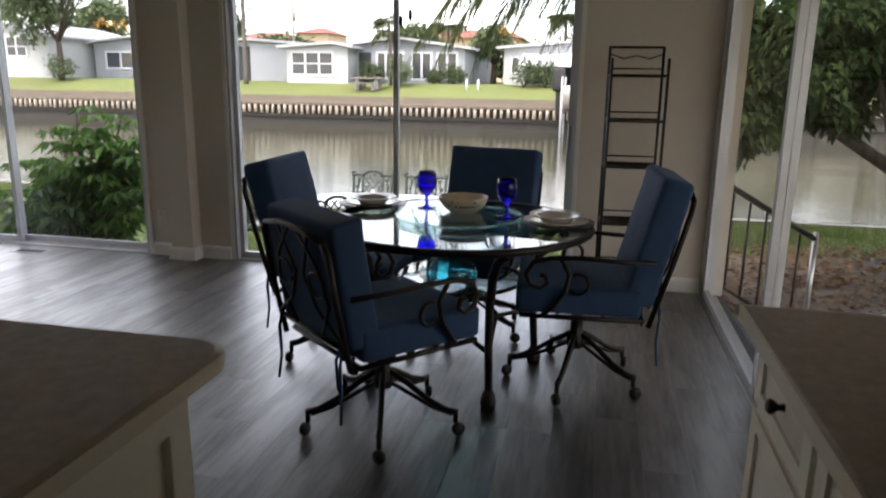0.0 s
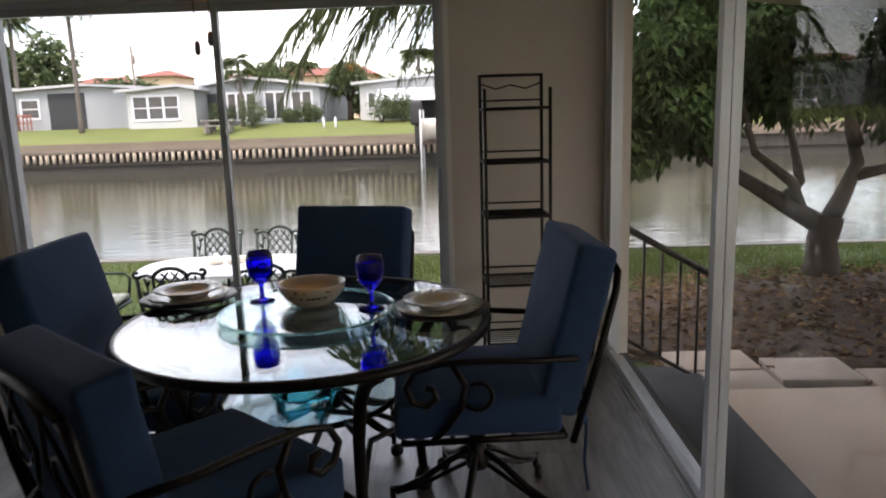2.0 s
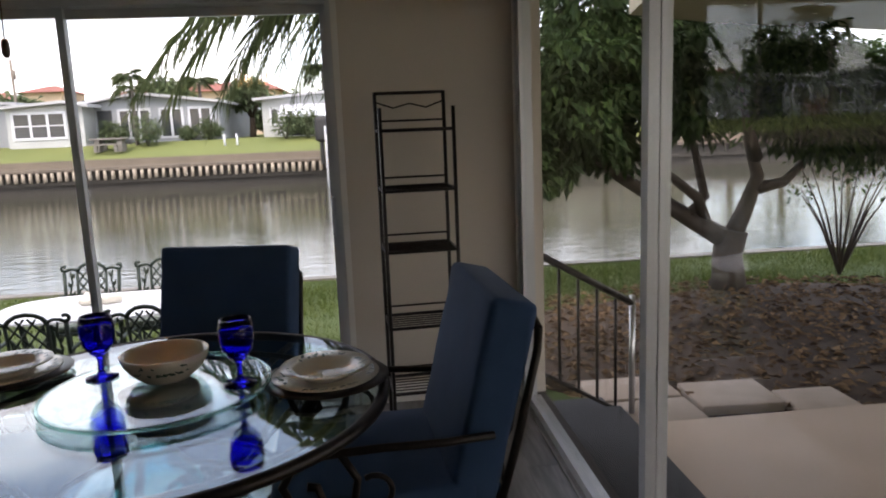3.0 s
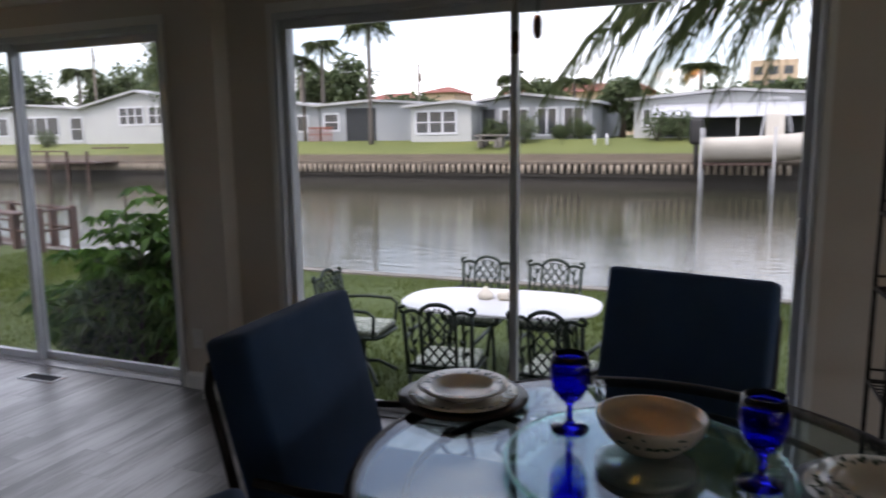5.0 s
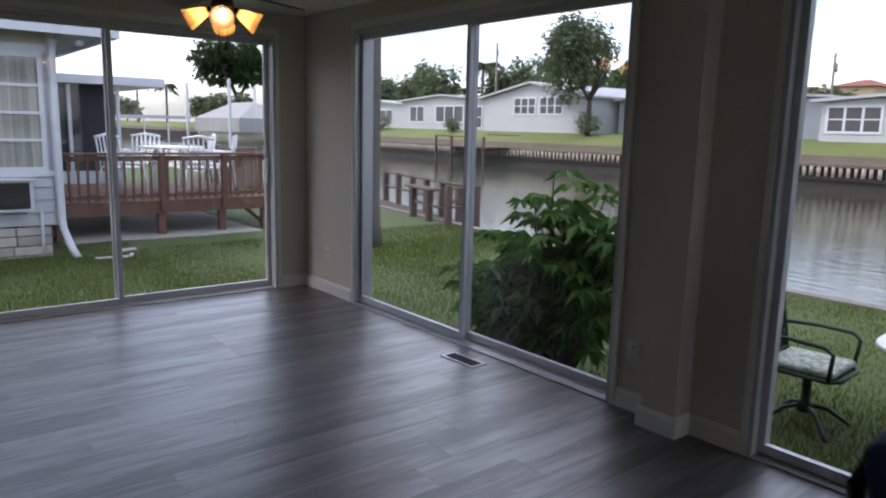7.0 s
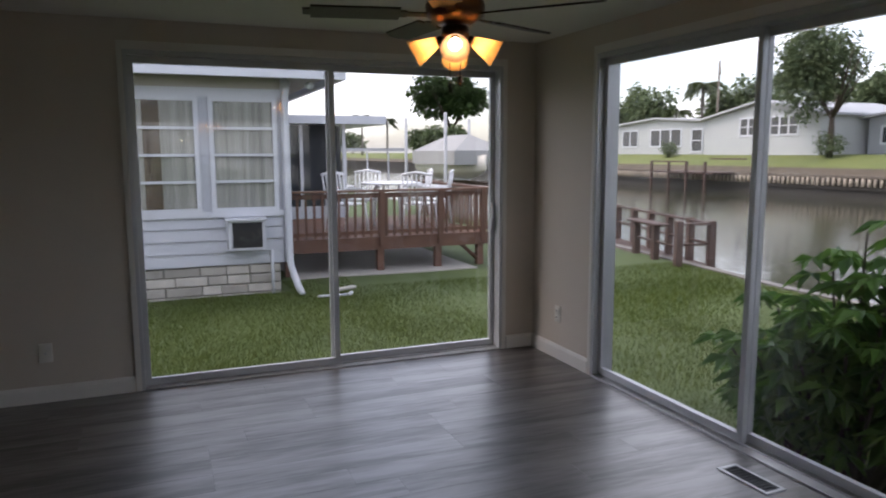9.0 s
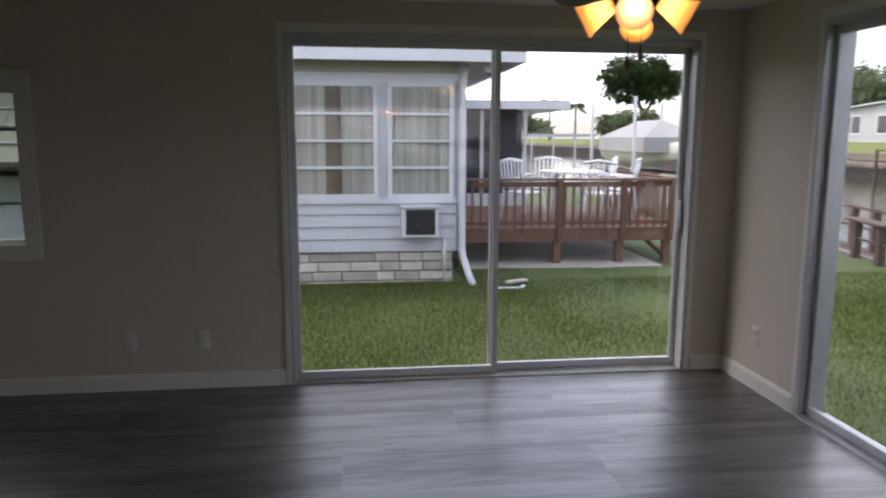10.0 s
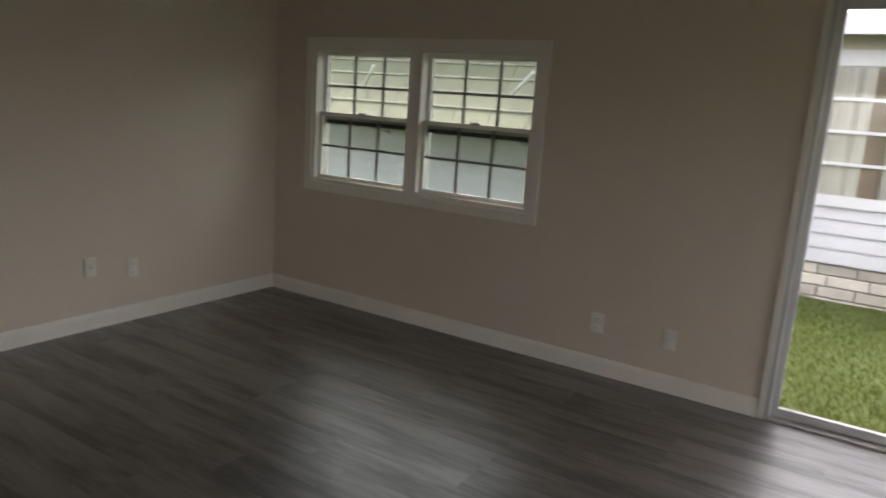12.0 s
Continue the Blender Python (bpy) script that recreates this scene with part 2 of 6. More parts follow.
M_BRASS = paint("aged_bronze", (0.11, 0.07, 0.045), (0.07, 0.045, 0.03), rough=0.35, metal=0.8, scale=20)
M_BULB = glow("lit_bulb", (1.0, 0.82, 0.55), 5.5)
# trim paint turned grey: the muntins' backlit shade put into the colour
M_GRILLE_BACKLIT = paint("backlit_window_grille", (0.17, 0.17, 0.16), (0.12, 0.12, 0.115), rough=0.5, scale=8, bump=0.03)
# dark grey of the register louvres and of the bar for backlit rails
M_DARKBAR = paint("dark_grey_bar", (0.055, 0.06, 0.068), (0.035, 0.038, 0.042), rough=0.6, scale=12, bump=0.1)
M_PLATE = paint("outlet_plastic", (0.72, 0.70, 0.64), rough=0.35, scale=9, bump=0.0)
M_BLACK = paint("black_slots", (0.015, 0.015, 0.015), rough=0.6)

M_GRASS = paint("lawn_soil_and_grass", (0.07, 0.10, 0.025), (0.042, 0.068, 0.016), rough=0.9, scale=1.1, bump=0.5, fine=28)
M_FARGRASS = paint("far_lawn", (0.15, 0.17, 0.045), (0.095, 0.12, 0.03), rough=0.95, scale=0.35, bump=0.3, fine=6)
M_BLADE = leafy("grass_blades", (0.042, 0.082, 0.014), (0.145, 0.17, 0.04), 0.7)
M_WATER = water_surface()
M_SEAWALL = paint("weathered_seawall", (0.17, 0.14, 0.11), (0.09, 0.075, 0.06), rough=0.9, scale=1.2, bump=0.4, fine=12)
M_SEACAP = paint("grey_concrete_cap", (0.22, 0.205, 0.185), (0.13, 0.122, 0.11), rough=0.9, scale=2.2, bump=0.4, fine=25)
M_PILE = paint("pale_pilings", (0.38, 0.33, 0.26), (0.25, 0.21, 0.165), rough=0.85, scale=3, spread=0.15)
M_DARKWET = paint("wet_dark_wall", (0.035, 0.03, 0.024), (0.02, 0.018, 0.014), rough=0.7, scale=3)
M_BANK = paint("bare_bank", (0.115, 0.09, 0.062), (0.065, 0.052, 0.036), rough=0.95, scale=1.4, bump=0.5, fine=9)
M_CONC = paint("patio_concrete", (0.50, 0.385, 0.30), (0.41, 0.32, 0.25), rough=0.85, scale=2.4, bump=0.15, fine=80)
M_PAVER = paint("pink_concrete_paver", (0.40, 0.32, 0.26), (0.28, 0.225, 0.18), rough=0.9, scale=7, bump=0.3, spread=0.1)
M_MAT = paint("black_rubber_mat", (0.03, 0.03, 0.035), (0.018, 0.018, 0.02), rough=0.9, scale=40, bump=0.5)
M_MULCH = paint("leaf_litter", (0.085, 0.055, 0.037), (0.04, 0.028, 0.02), rough=0.95, scale=9, bump=0.9, fine=40)
M_LITTER = leafy("fallen_leaves", (0.04, 0.024, 0.015), (0.27, 0.18, 0.105), 0.8)
M_BARK = paint("grey_brown_bark", (0.066, 0.049, 0.036), (0.034, 0.026, 0.019), rough=0.9, scale=8, bump=0.7, stretch=(1, 1, 0.4))
M_PALMBARK = paint("grey_palm_bark", (0.13, 0.115, 0.10), (0.075, 0.065, 0.058), rough=0.9, scale=5, bump=0.6, stretch=(1, 1, 4))
M_LEAF = leafy("dark_green_leaves", (0.012, 0.032, 0.009), (0.045, 0.08, 0.02), 0.65)
M_BUSHLEAF = leafy("bright_shrub_leaves", (0.035, 0.10, 0.02), (0.13, 0.25, 0.05), 0.4)
M_FROND = leafy("palm_fronds", (0.024, 0.04, 0.015), (0.08, 0.10, 0.035), 0.6)
# leaf greens lifted so that the colour itself holds the distance haze
M_FARLEAF = leafy("hazed_far_foliage", (0.06, 0.09, 0.05), (0.16, 0.20, 0.10), 0.8)
M_SIDING = paint("white_vinyl_siding", (0.50, 0.52, 0.56), (0.44, 0.46, 0.50), rough=0.5, scale=2, bump=0.05)
M_FASCIA = paint("white_metal_fascia", (0.58, 0.60, 0.64), (0.50, 0.52, 0.56), rough=0.4, scale=2, bump=0.03)
M_SOFFIT = paint("tan_soffit", (0.42, 0.40, 0.36), (0.36, 0.34, 0.30), rough=0.7)
M_ROCK = paint("skirt_stone", (0.52, 0.49, 0.44), (0.33, 0.31, 0.28), rough=0.9, scale=5, bump=0.5, spread=0.3)
M_MORTAR = paint("mortar", (0.25, 0.24, 0.22), rough=0.95)
# pale cloth; the dark upright stripes paint the shade between folds
M_CURTAIN = paint("fold_shaded_curtain", (0.52, 0.50, 0.47), (0.17, 0.165, 0.16), rough=0.9, scale=1.5, stretch=(1, 9, 0.1), bump=0.3, fine=9)
# near-black colour that stands in for shade inside carports and the porch
M_INTERIORSHADE = paint("painted_interior_shade", (0.035, 0.04, 0.045), rough=0.9)
M_DECK = paint("red_brown_deck_wood", (0.17, 0.085, 0.055), (0.10, 0.05, 0.034), rough=0.7, scale=4, bump=0.3, spread=0.18, stretch=(1, 1, 1))
M_DOCK = paint("weathered_dock_wood", (0.10, 0.06, 0.048), (0.055, 0.034, 0.028), rough=0.8, scale=4, bump=0.3, spread=0.2)
M_WHITEPLASTIC = paint("white_resin", (0.78, 0.79, 0.80), (0.70, 0.71, 0.73), rough=0.45, scale=4, bump=0.02)
M_GREENIRON = paint("green_cast_aluminium", (0.028, 0.045, 0.035), (0.016, 0.026, 0.02), rough=0.5, metal=0.4, scale=25, bump=0.1)
M_HOUSE = paint("white_house_siding", (0.44, 0.455, 0.45), (0.36, 0.375, 0.375), rough=0.7, scale=0.8, bump=0.05)
M_HOUSEGREY = paint("grey_house_siding", (0.32, 0.34, 0.36), (0.26, 0.28, 0.30), rough=0.7, scale=0.8, bump=0.05)
M_ROOF = paint("pale_metal_roof", (0.42, 0.43, 0.44), (0.33, 0.34, 0.36), rough=0.6, scale=0.7, bump=0.1)
M_REDROOF = paint("red_tile_roof", (0.27, 0.085, 0.06), (0.20, 0.065, 0.045), rough=0.8, scale=0.9, bump=0.4)
M_STUCCO = paint("tan_stucco", (0.55, 0.42, 0.30), (0.47, 0.36, 0.26), rough=0.9, scale=0.5)
M_CARPORT = paint("cream_metal_panel", (0.50, 0.45, 0.33), (0.43, 0.385, 0.28), rough=0.6, scale=2, bump=0.05)
M_BOAT = paint("boat_gelcoat", (0.60, 0.57, 0.51), rough=0.25, scale=1)
M_CANVAS = paint("white_canvas", (0.34, 0.34, 0.335), (0.26, 0.26, 0.255), rough=0.9, scale=2, bump=0.1)
M_RUST = paint("rust_red_rail", (0.26, 0.08, 0.05), rough=0.8)
M_POLE = paint("utility_pole", (0.20, 0.17, 0.14), rough=0.9, scale=3)
M_EDGE = paint("cream_laminate_edge", (0.66, 0.58, 0.45), (0.58, 0.50, 0.38), rough=0.4, scale=12, bump=0.03)
# cream panel colour darkened to hold the shade of the awning's underside
M_AWNING_SHADED = paint("shaded_cream_awning", (0.22, 0.225, 0.165), (0.17, 0.175, 0.13), rough=0.6, scale=2, bump=0.05)
M_LEAFPAINT = paint("painted_leaves", (0.07, 0.10, 0.05), (0.03, 0.05, 0.025), rough=0.3, scale=60, bump=0.0)
M_PANELWOOD = paint("brown_wood_panel", (0.15, 0.105, 0.07), (0.08, 0.055, 0.04), rough=0.6, scale=6, stretch=(1, 1, 6))
M_SEATCLOTH = paint("leafy_outdoor_cloth", (0.62, 0.64, 0.56), (0.05, 0.09, 0.055), rough=0.9, scale=26, bump=0.2, detail=2)


def shade_glass(name):
    mt = bpy.data.materials.new(name)
    mt.use_nodes = True
    n, l = mt.node_tree.nodes, mt.node_tree.links
    p = n["Principled BSDF"]
    p.inputs["Base Color"].default_value, p.inputs["Roughness"].default_value = (0.90, 0.65, 0.36, 1), 0.3
    tr, mx = n.new("ShaderNodeBsdfTranslucent"), n.new("ShaderNodeMixShader")
    tr.inputs["Color"].default_value, mx.inputs[0].default_value = (0.96, 0.71, 0.40, 1), 0.72
    l.new(p.outputs[0], mx.inputs[1])
    l.new(tr.outputs[0], mx.inputs[2])
    l.new(mx.outputs[0], n["Material Output"].inputs["Surface"])
    return mt


M_SHADE = shade_glass("amber_shade_glass")

# ---- the room ----
XW, XE, YN, YS, ZC = -3.97, 3.67, 5.875, -0.53, 2.30
T = 0.14
TE = 0.06
HEAD = 2.12
YK, XK = -2.4, 1.0

structure("floor", boxes(((XW - T, YK - T, -0.30), (XE + T, YN + T, -0.012))), M_SLAB, "dark subfloor under grey vinyl planks", "floor")
structure("ceiling", boxes(((XW, YK, ZC), (XE, YN, ZC + 0.12))), M_CEIL, "flat off-white textured ceiling", "ceiling")
structure("roof", boxes(((XW - 0.45, YK - 0.4, ZC + 0.16), (XE + 0.45, YN + 0.35, ZC + 0.26))), M_FASCIA, "white metal roof slab over the sunroom", "roof")

DOORS_N = ((-3.15, -0.585), (0.173, 2.755))
DOOR_W = (3.055, 5.60)
DOOR_E = (2.45, 5.80)
WIN_W = (-0.155, 1.60, 0.87, 1.82)

structure("wall_north", boxes(
    ((XW - T, YN, -0.3), (DOORS_N[0][0], YN + T, HEAD)), ((DOORS_N[0][1], YN, -0.3), (DOORS_N[1][0], YN + T, HEAD)),
    ((DOORS_N[1][1], YN, -0.3), (XE + T, YN + T, HEAD)), ((XW - T, YN, HEAD), (XE + T, YN + T, ZC + 0.15))),
    M_WALL, "greige painted wall with two wide sliding doors", "wall")
structure("wall_west", boxes(
    ((XW - T, DOOR_W[1], -0.3), (XW, YN, HEAD)), ((XW - T, WIN_W[1], -0.3), (XW, DOOR_W[0], HEAD)), ((XW - T, WIN_W[0], -0.3), (XW, WIN_W[1], WIN_W[2])),
    ((XW - T, WIN_W[0], WIN_W[3]), (XW, WIN_W[1], HEAD)), ((XW - T, YS - T, -0.3), (XW, WIN_W[0], HEAD)), ((XW - T, YS - T, HEAD), (XW, YN, ZC + 0.15))),
    M_WALL, "greige painted wall with sliding door and double window", "wall")
structure("wall_east", boxes(
    ((XE, DOOR_E[1], -0.3), (XE + TE, YN, HEAD)), ((XE, YK, -0.3), (XE + TE, DOOR_E[0], HEAD)), ((XE, YK, HEAD), (XE + TE, YN, ZC + 0.15))),
    M_WALL, "greige painted wall with a sliding door", "wall")
structure("wall_south", boxes(((XW, YS - T, -0.02), (XK, YS, ZC + 0.1))), M_WALL, "plain greige painted wall", "wall")
structure("wall_kitchen_side", boxes(((XK - T, YK, -0.02), (XK, YS - T, ZC + 0.1))), M_WALL, "plain greige kitchen wall", "wall")
structure("wall_kitchen_back", boxes(((XK - T, YK - T, -0.02), (XE + T, YK, ZC + 0.1))), M_WALL, "plain greige kitchen wall", "wall")
structure("pilaster", boxes(((-0.315, YN - 0.115, 0), (-0.128, YN, ZC))), M_WALL, "boxed greige column on the wall", "column")


def board(name, a, b, z0, z1, thick, inward, label, cat, mat=M_TRIM):
    """A baseboard with a rounded top run along a wall from a to b; inward: unit vector into the room."""
    d = Vector((b[0] - a[0], b[1] - a[1], 0))
    n = Vector((*inward, 0))
    prof = ((0, z0), (thick, z0), (thick, z1 - 0.02), (thick * 0.55, z1 - 0.006), (thick * 0.3, z1), (0, z1))
    bm = bmesh.new()
    rows = []
    for s in (0, 1):
        o = Vector((a[0], a[1], 0)) + d * s
        rows.append([bm.verts.new(o + n * u + Vector((0, 0, z))) for u, z in prof])
    k = len(prof)
    for i in range(k):
        bm.faces.new((rows[0][i], rows[0][(i + 1) % k], rows[1][(i + 1) % k], rows[1][i]))
    bm.faces.new(rows[0])
    bm.faces.new(rows[1][::-1])
    bmesh.ops.recalc_face_normals(bm, faces=bm.faces)
    return structure(name, bm, mat, label, cat)


BB = "white painted baseboard along the wall"
TH, BH = 0.018, 0.10
c = 0.04
board("baseboard", (XW, YN), (DOORS_N[0][0] - c, YN), 0, BH, TH, (0, -1), BB, "baseboard")
board("baseboard", (DOORS_N[0][1] + c, YN), (-0.333, YN), 0, BH, TH, (0, -1), BB, "baseboard")
board("baseboard", (-0.333, YN - 0.115), (-0.110, YN - 0.115), 0, BH, TH, (0, -1), BB, "baseboard")
board("baseboard", (-0.315, YN), (-0.315, YN - 0.115), 0, BH, TH, (-1, 0), BB, "baseboard")
board("baseboard", (-0.128, YN), (-0.128, YN - 0.115), 0, BH, TH, (1, 0), BB, "baseboard")
board("baseboard", (-0.110, YN), (DOORS_N[1][0] - c, YN), 0, BH, TH, (0, -1), BB, "baseboard")
board("baseboard", (DOORS_N[1][1] + c, YN), (XE, YN), 0, BH, TH, (0, -1), BB, "baseboard")
board("baseboard", (XW, DOOR_W[1] + c), (XW, YN - TH), 0, BH, TH, (1, 0), BB, "baseboard")
board("baseboard", (XW, YS), (XW, DOOR_W[0] - c), 0, BH, TH, (1, 0), BB, "baseboard")
board("baseboard", (XW + TH, YS), (XK, YS), 0, BH, TH, (0, 1), BB, "baseboard")


def slider(name, m, width, sashes, label, mul_w=0.036, d=T):
    """A two-panel sliding glass door. Local x runs along the wall, y into the room, z up; sashes: (from, to, depth) in metres."""
    t = thing(name, m, label, "sliding door", kind="structure")
    h = HEAD
    part("frame", boxes(((0, -d - 0.01, 0), (0.022, 0.012, h)), ((width - 0.022, -d - 0.01, 0), (width, 0.012, h)), ((0.022, -d - 0.01, h - 0.03), (width - 0.022, 0.012, h))), M_ALU, t, "white aluminium door frame")
    part("track", boxes(((0.022, -d - 0.03, -0.008), (width - 0.022, 0.02, 0.010)), ((0.022, -0.053 * d / T, 0.010), (width - 0.022, -0.047 * d / T, 0.018)),
                        ((0.022, -0.103 * d / T, 0.010), (width - 0.022, -0.097 * d / T, 0.018))), M_TRACK, t, "bright metal floor track")
    part("casing", boxes(((-0.032, 0, 0), (-0.002, 0.016, h + 0.05)), ((width + 0.002, 0, 0), (width + 0.032, 0.016, h + 0.05)), ((-0.002, 0, h + 0.002), (width + 0.002, 0.016, h + 0.05))),
         M_TRIM, t, "white painted door casing")
    for a, b, y in sashes:
        s = part("sash", boxes(((a, y - 0.016, 0.02), (a + mul_w, y + 0.016, h - 0.032)), ((b - mul_w, y - 0.016, 0.02), (b, y + 0.016, h - 0.032)),
                               ((a + mul_w, y - 0.016, 0.02), (b - mul_w, y + 0.016, 0.062)), ((a + mul_w, y - 0.016, h - 0.075), (b - mul_w, y + 0.016, h - 0.032))), M_ALU, t)
        g = part("pane", boxes(((a + mul_w, y - 0.003, 0.062), (b - mul_w, y + 0.003, h - 0.075))), M_GLASS, s, "clear glass")
        g.visible_shadow = False
    a, b, y = sashes[0]
    part("handle", rbox((0.022, 0.03, 0.20), (a + 0.025, y + 0.03, 1.02), 0.006), M_ALU, t, "door pull handle")
    return t


NIN = Matrix.Rotation(math.pi, 4, "Z")
w = DOORS_N[0][1] - DOORS_N[0][0]
slider("door_1", Matrix.Translation((DOORS_N[0][1], YN, 0)) @ NIN, w, ((0.02, w / 2 + 0.024, -0.10), (w / 2 - 0.024, w - 0.02, -0.05)), "wide closed sliding glass door facing the canal")
w = DOORS_N[1][1] - DOORS_N[1][0]
slider("door_2", Matrix.Translation((DOORS_N[1][1], YN, 0)) @ NIN, w, ((0.02, w / 2 + 0.024, -0.10), (w / 2 - 0.024, w - 0.02, -0.05)), "wide closed sliding glass door behind the dining table")
w = DOOR_W[1] - DOOR_W[0]
slider("door_3", pose(XW, DOOR_W[1], 0, 0, 0, -90), w, ((0.02, w / 2 + 0.024, -0.10), (w / 2 - 0.024, w - 0.02, -0.05)), "wide closed sliding glass door facing the side lawn")
w = DOOR_E[1] - DOOR_E[0]
slider("door_4", pose(XE, DOOR_E[0], 0, 0, 0, 90), w, ((0.02, w / 2 + 0.024, -0.046), (w / 2 - 0.024, w - 0.02, -0.012)), "closed sliding glass door to the patio", 0.05, TE)


def sash_window():
    """Two double-hung units side by side with muntins, in a white casing."""
    y0, y1, z0, z1 = WIN_W
    t = thing("window_1", Matrix.Translation((XW, 0, 0)), "white double window with grilles in a wide casing", "window", kind="structure")
    mid = (y0 + y1) / 2
    part("window_casing", boxes(((0, y0 - 0.06, z0 - 0.06), (0.02, y0, z1 + 0.06)), ((0, y1, z0 - 0.06), (0.02, y1 + 0.06, z1 + 0.06)),
                                ((0, y0, z1), (0.02, y1, z1 + 0.06)), ((0, y0, z0 - 0.06), (0.02, y1, z0))), M_TRIM, t, "white picture-frame casing")
    part("window_frame", boxes(((-T, y0, z0), (0.008, y0 + 0.028, z1)), ((-T, y1 - 0.028, z0), (0.008, y1, z1)), ((-T, mid - 0.05, z0 + 0.028), (0.008, mid + 0.05, z1 - 0.028)),
                               ((-T, y0 + 0.028, z1 - 0.028), (0.008, y1 - 0.028, z1)), ((-T, y0 + 0.028, z0), (0.008, y1 - 0.028, z0 + 0.028))), M_TRIM, t)
    zm = (z0 + z1) / 2 + 0.0
    for a, b in ((y0 + 0.028, mid - 0.05), (mid + 0.05, y1 - 0.028)):
        for lo, hi, x in ((z0 + 0.028, zm + 0.025, -0.05), (zm - 0.025, z1 - 0.028, -0.085)):
            f = 0.026
            s = part("sash", boxes(((x - 0.014, a, lo), (x + 0.014, a + f, hi)), ((x - 0.014, b - f, lo), (x + 0.014, b, hi)), ((x - 0.014, a + f, lo), (x + 0.014, b - f, lo + f)), ((x - 0.014, a + f, hi - f), (x + 0.014, b - f, hi))), M_TRIM, t)
            w3 = (b - a - 2 * f) / 3
            part("muntin", boxes(*[((x - 0.006, a + f + w3 * i - 0.0085, lo + f), (x + 0.006, a + f + w3 * i + 0.0085, hi - f)) for i in (1, 2)],
                                 ((x - 0.0055, a + f, (lo + hi) / 2 - 0.0085), (x + 0.0055, b - f, (lo + hi) / 2 + 0.0085))), M_GRILLE_BACKLIT, s)
            g = part("pane", boxes(((x - 0.002, a + f, lo + f), (x + 0.002, b - f, hi - f))), M_SCREENED, s, "glass behind insect screen")
            g.visible_shadow = False
        # added dark bar that paints the meeting rail's shade against the daylight
        part("screen_rail", boxes(((-0.120, a + 0.004, zm - 0.055), (-0.102, b - 0.004, zm + 0.012))), M_DARKBAR, t, "dark bar added for the backlit meeting rail")
        part("sash_lock", rbox((0.03, 0.06, 0.02), (-0.03, (a + b) / 2, zm + 0.03), 0.005), M_ALU, t, "sash lock")


sash_window()

# ---- floor register and wall plates ----
reg = thing("floor_register", pose(-1.55, 5.675, 0, 0, 0, 2) @ Matrix.Diagonal((0.85, 0.85, 1, 1)), "dark floor vent register with pale metal rim in the planks", "vent")
part("frame", boxes(((-0.17, -0.07, 0), (0.17, -0.05, 0.006)), ((-0.17, 0.05, 0), (0.17, 0.07, 0.006)), ((-0.17, -0.05, 0), (-0.15, 0.05, 0.006)), ((0.15, -0.05, 0), (0.17, 0.05, 0.006))), M_ALU, reg, "pale metal rim")
part("backing", boxes(((-0.15, -0.05, 0.0), (0.15, 0.05, 0.001))), M_BLACK, reg)
for i in range(11):
    part("louvre", boxes(((-0.14 + i * 0.028, -0.048, 0.001), (-0.134 + i * 0.028, 0.048, 0.005))), M_DARKBAR, reg)


def wall_plate(m, label, kind):
    t = thing("wall_outlet", m, label, "outlet", "outlets on the walls")
    part("plate", rbox((0.075, 0.008, 0.118), (0, 0.004, 0), 0.003), M_PLATE, t)
    if kind == "duplex":
        for z in (-0.026, 0.026):
            s = part("socket", rbox((0.034, 0.006, 0.03), (0, 0.008, z), 0.002), M_TRIM, t)
            part("slot", boxes(((-0.008, 0.0105, z - 0.006), (-0.005, 0.0118, z + 0.006)), ((0.005, 0.0105, z - 0.006), (0.008, 0.0118, z + 0.006))), M_BLACK, s)
    else:
        part("jack", lathe(((0.006, 0), (0.006, 0.012), (0, 0.012)), 10), M_TRACK, t, m=pose(0, 0.006, 0, -90))
    return t


wall_plate(pose(XW, 2.11, 0.305, 0, 0, -90), "white duplex outlet low on the wall", "duplex")
wall_plate(pose(XW, 2.53, 0.305, 0, 0, -90), "white cable plate low on the wall", "cable")
wall_plate(pose(-3.59, YN, 0.33, 0, 0, 180), "white duplex outlet beside the sliding door", "duplex")
wall_plate(pose(-0.46, YN, 0.31, 0, 0, 180), "white duplex outlet beside the column", "duplex")
wall_plate(pose(-2.76, YS, 0.34, 0, 0, 0), "white duplex outlet on the south wall", "duplex")
wall_plate(pose(-2.48, YS, 0.385, 0, 0, 0), "white cable plate on the south wall", "cable")

# ---- ground, canal ----
ZL, ZW = -0.55, -1.25
YF = 41.0


def bank(x):
    return 11.9 + 0.12 * min(8.0, max(0.0, -7.0 - x))


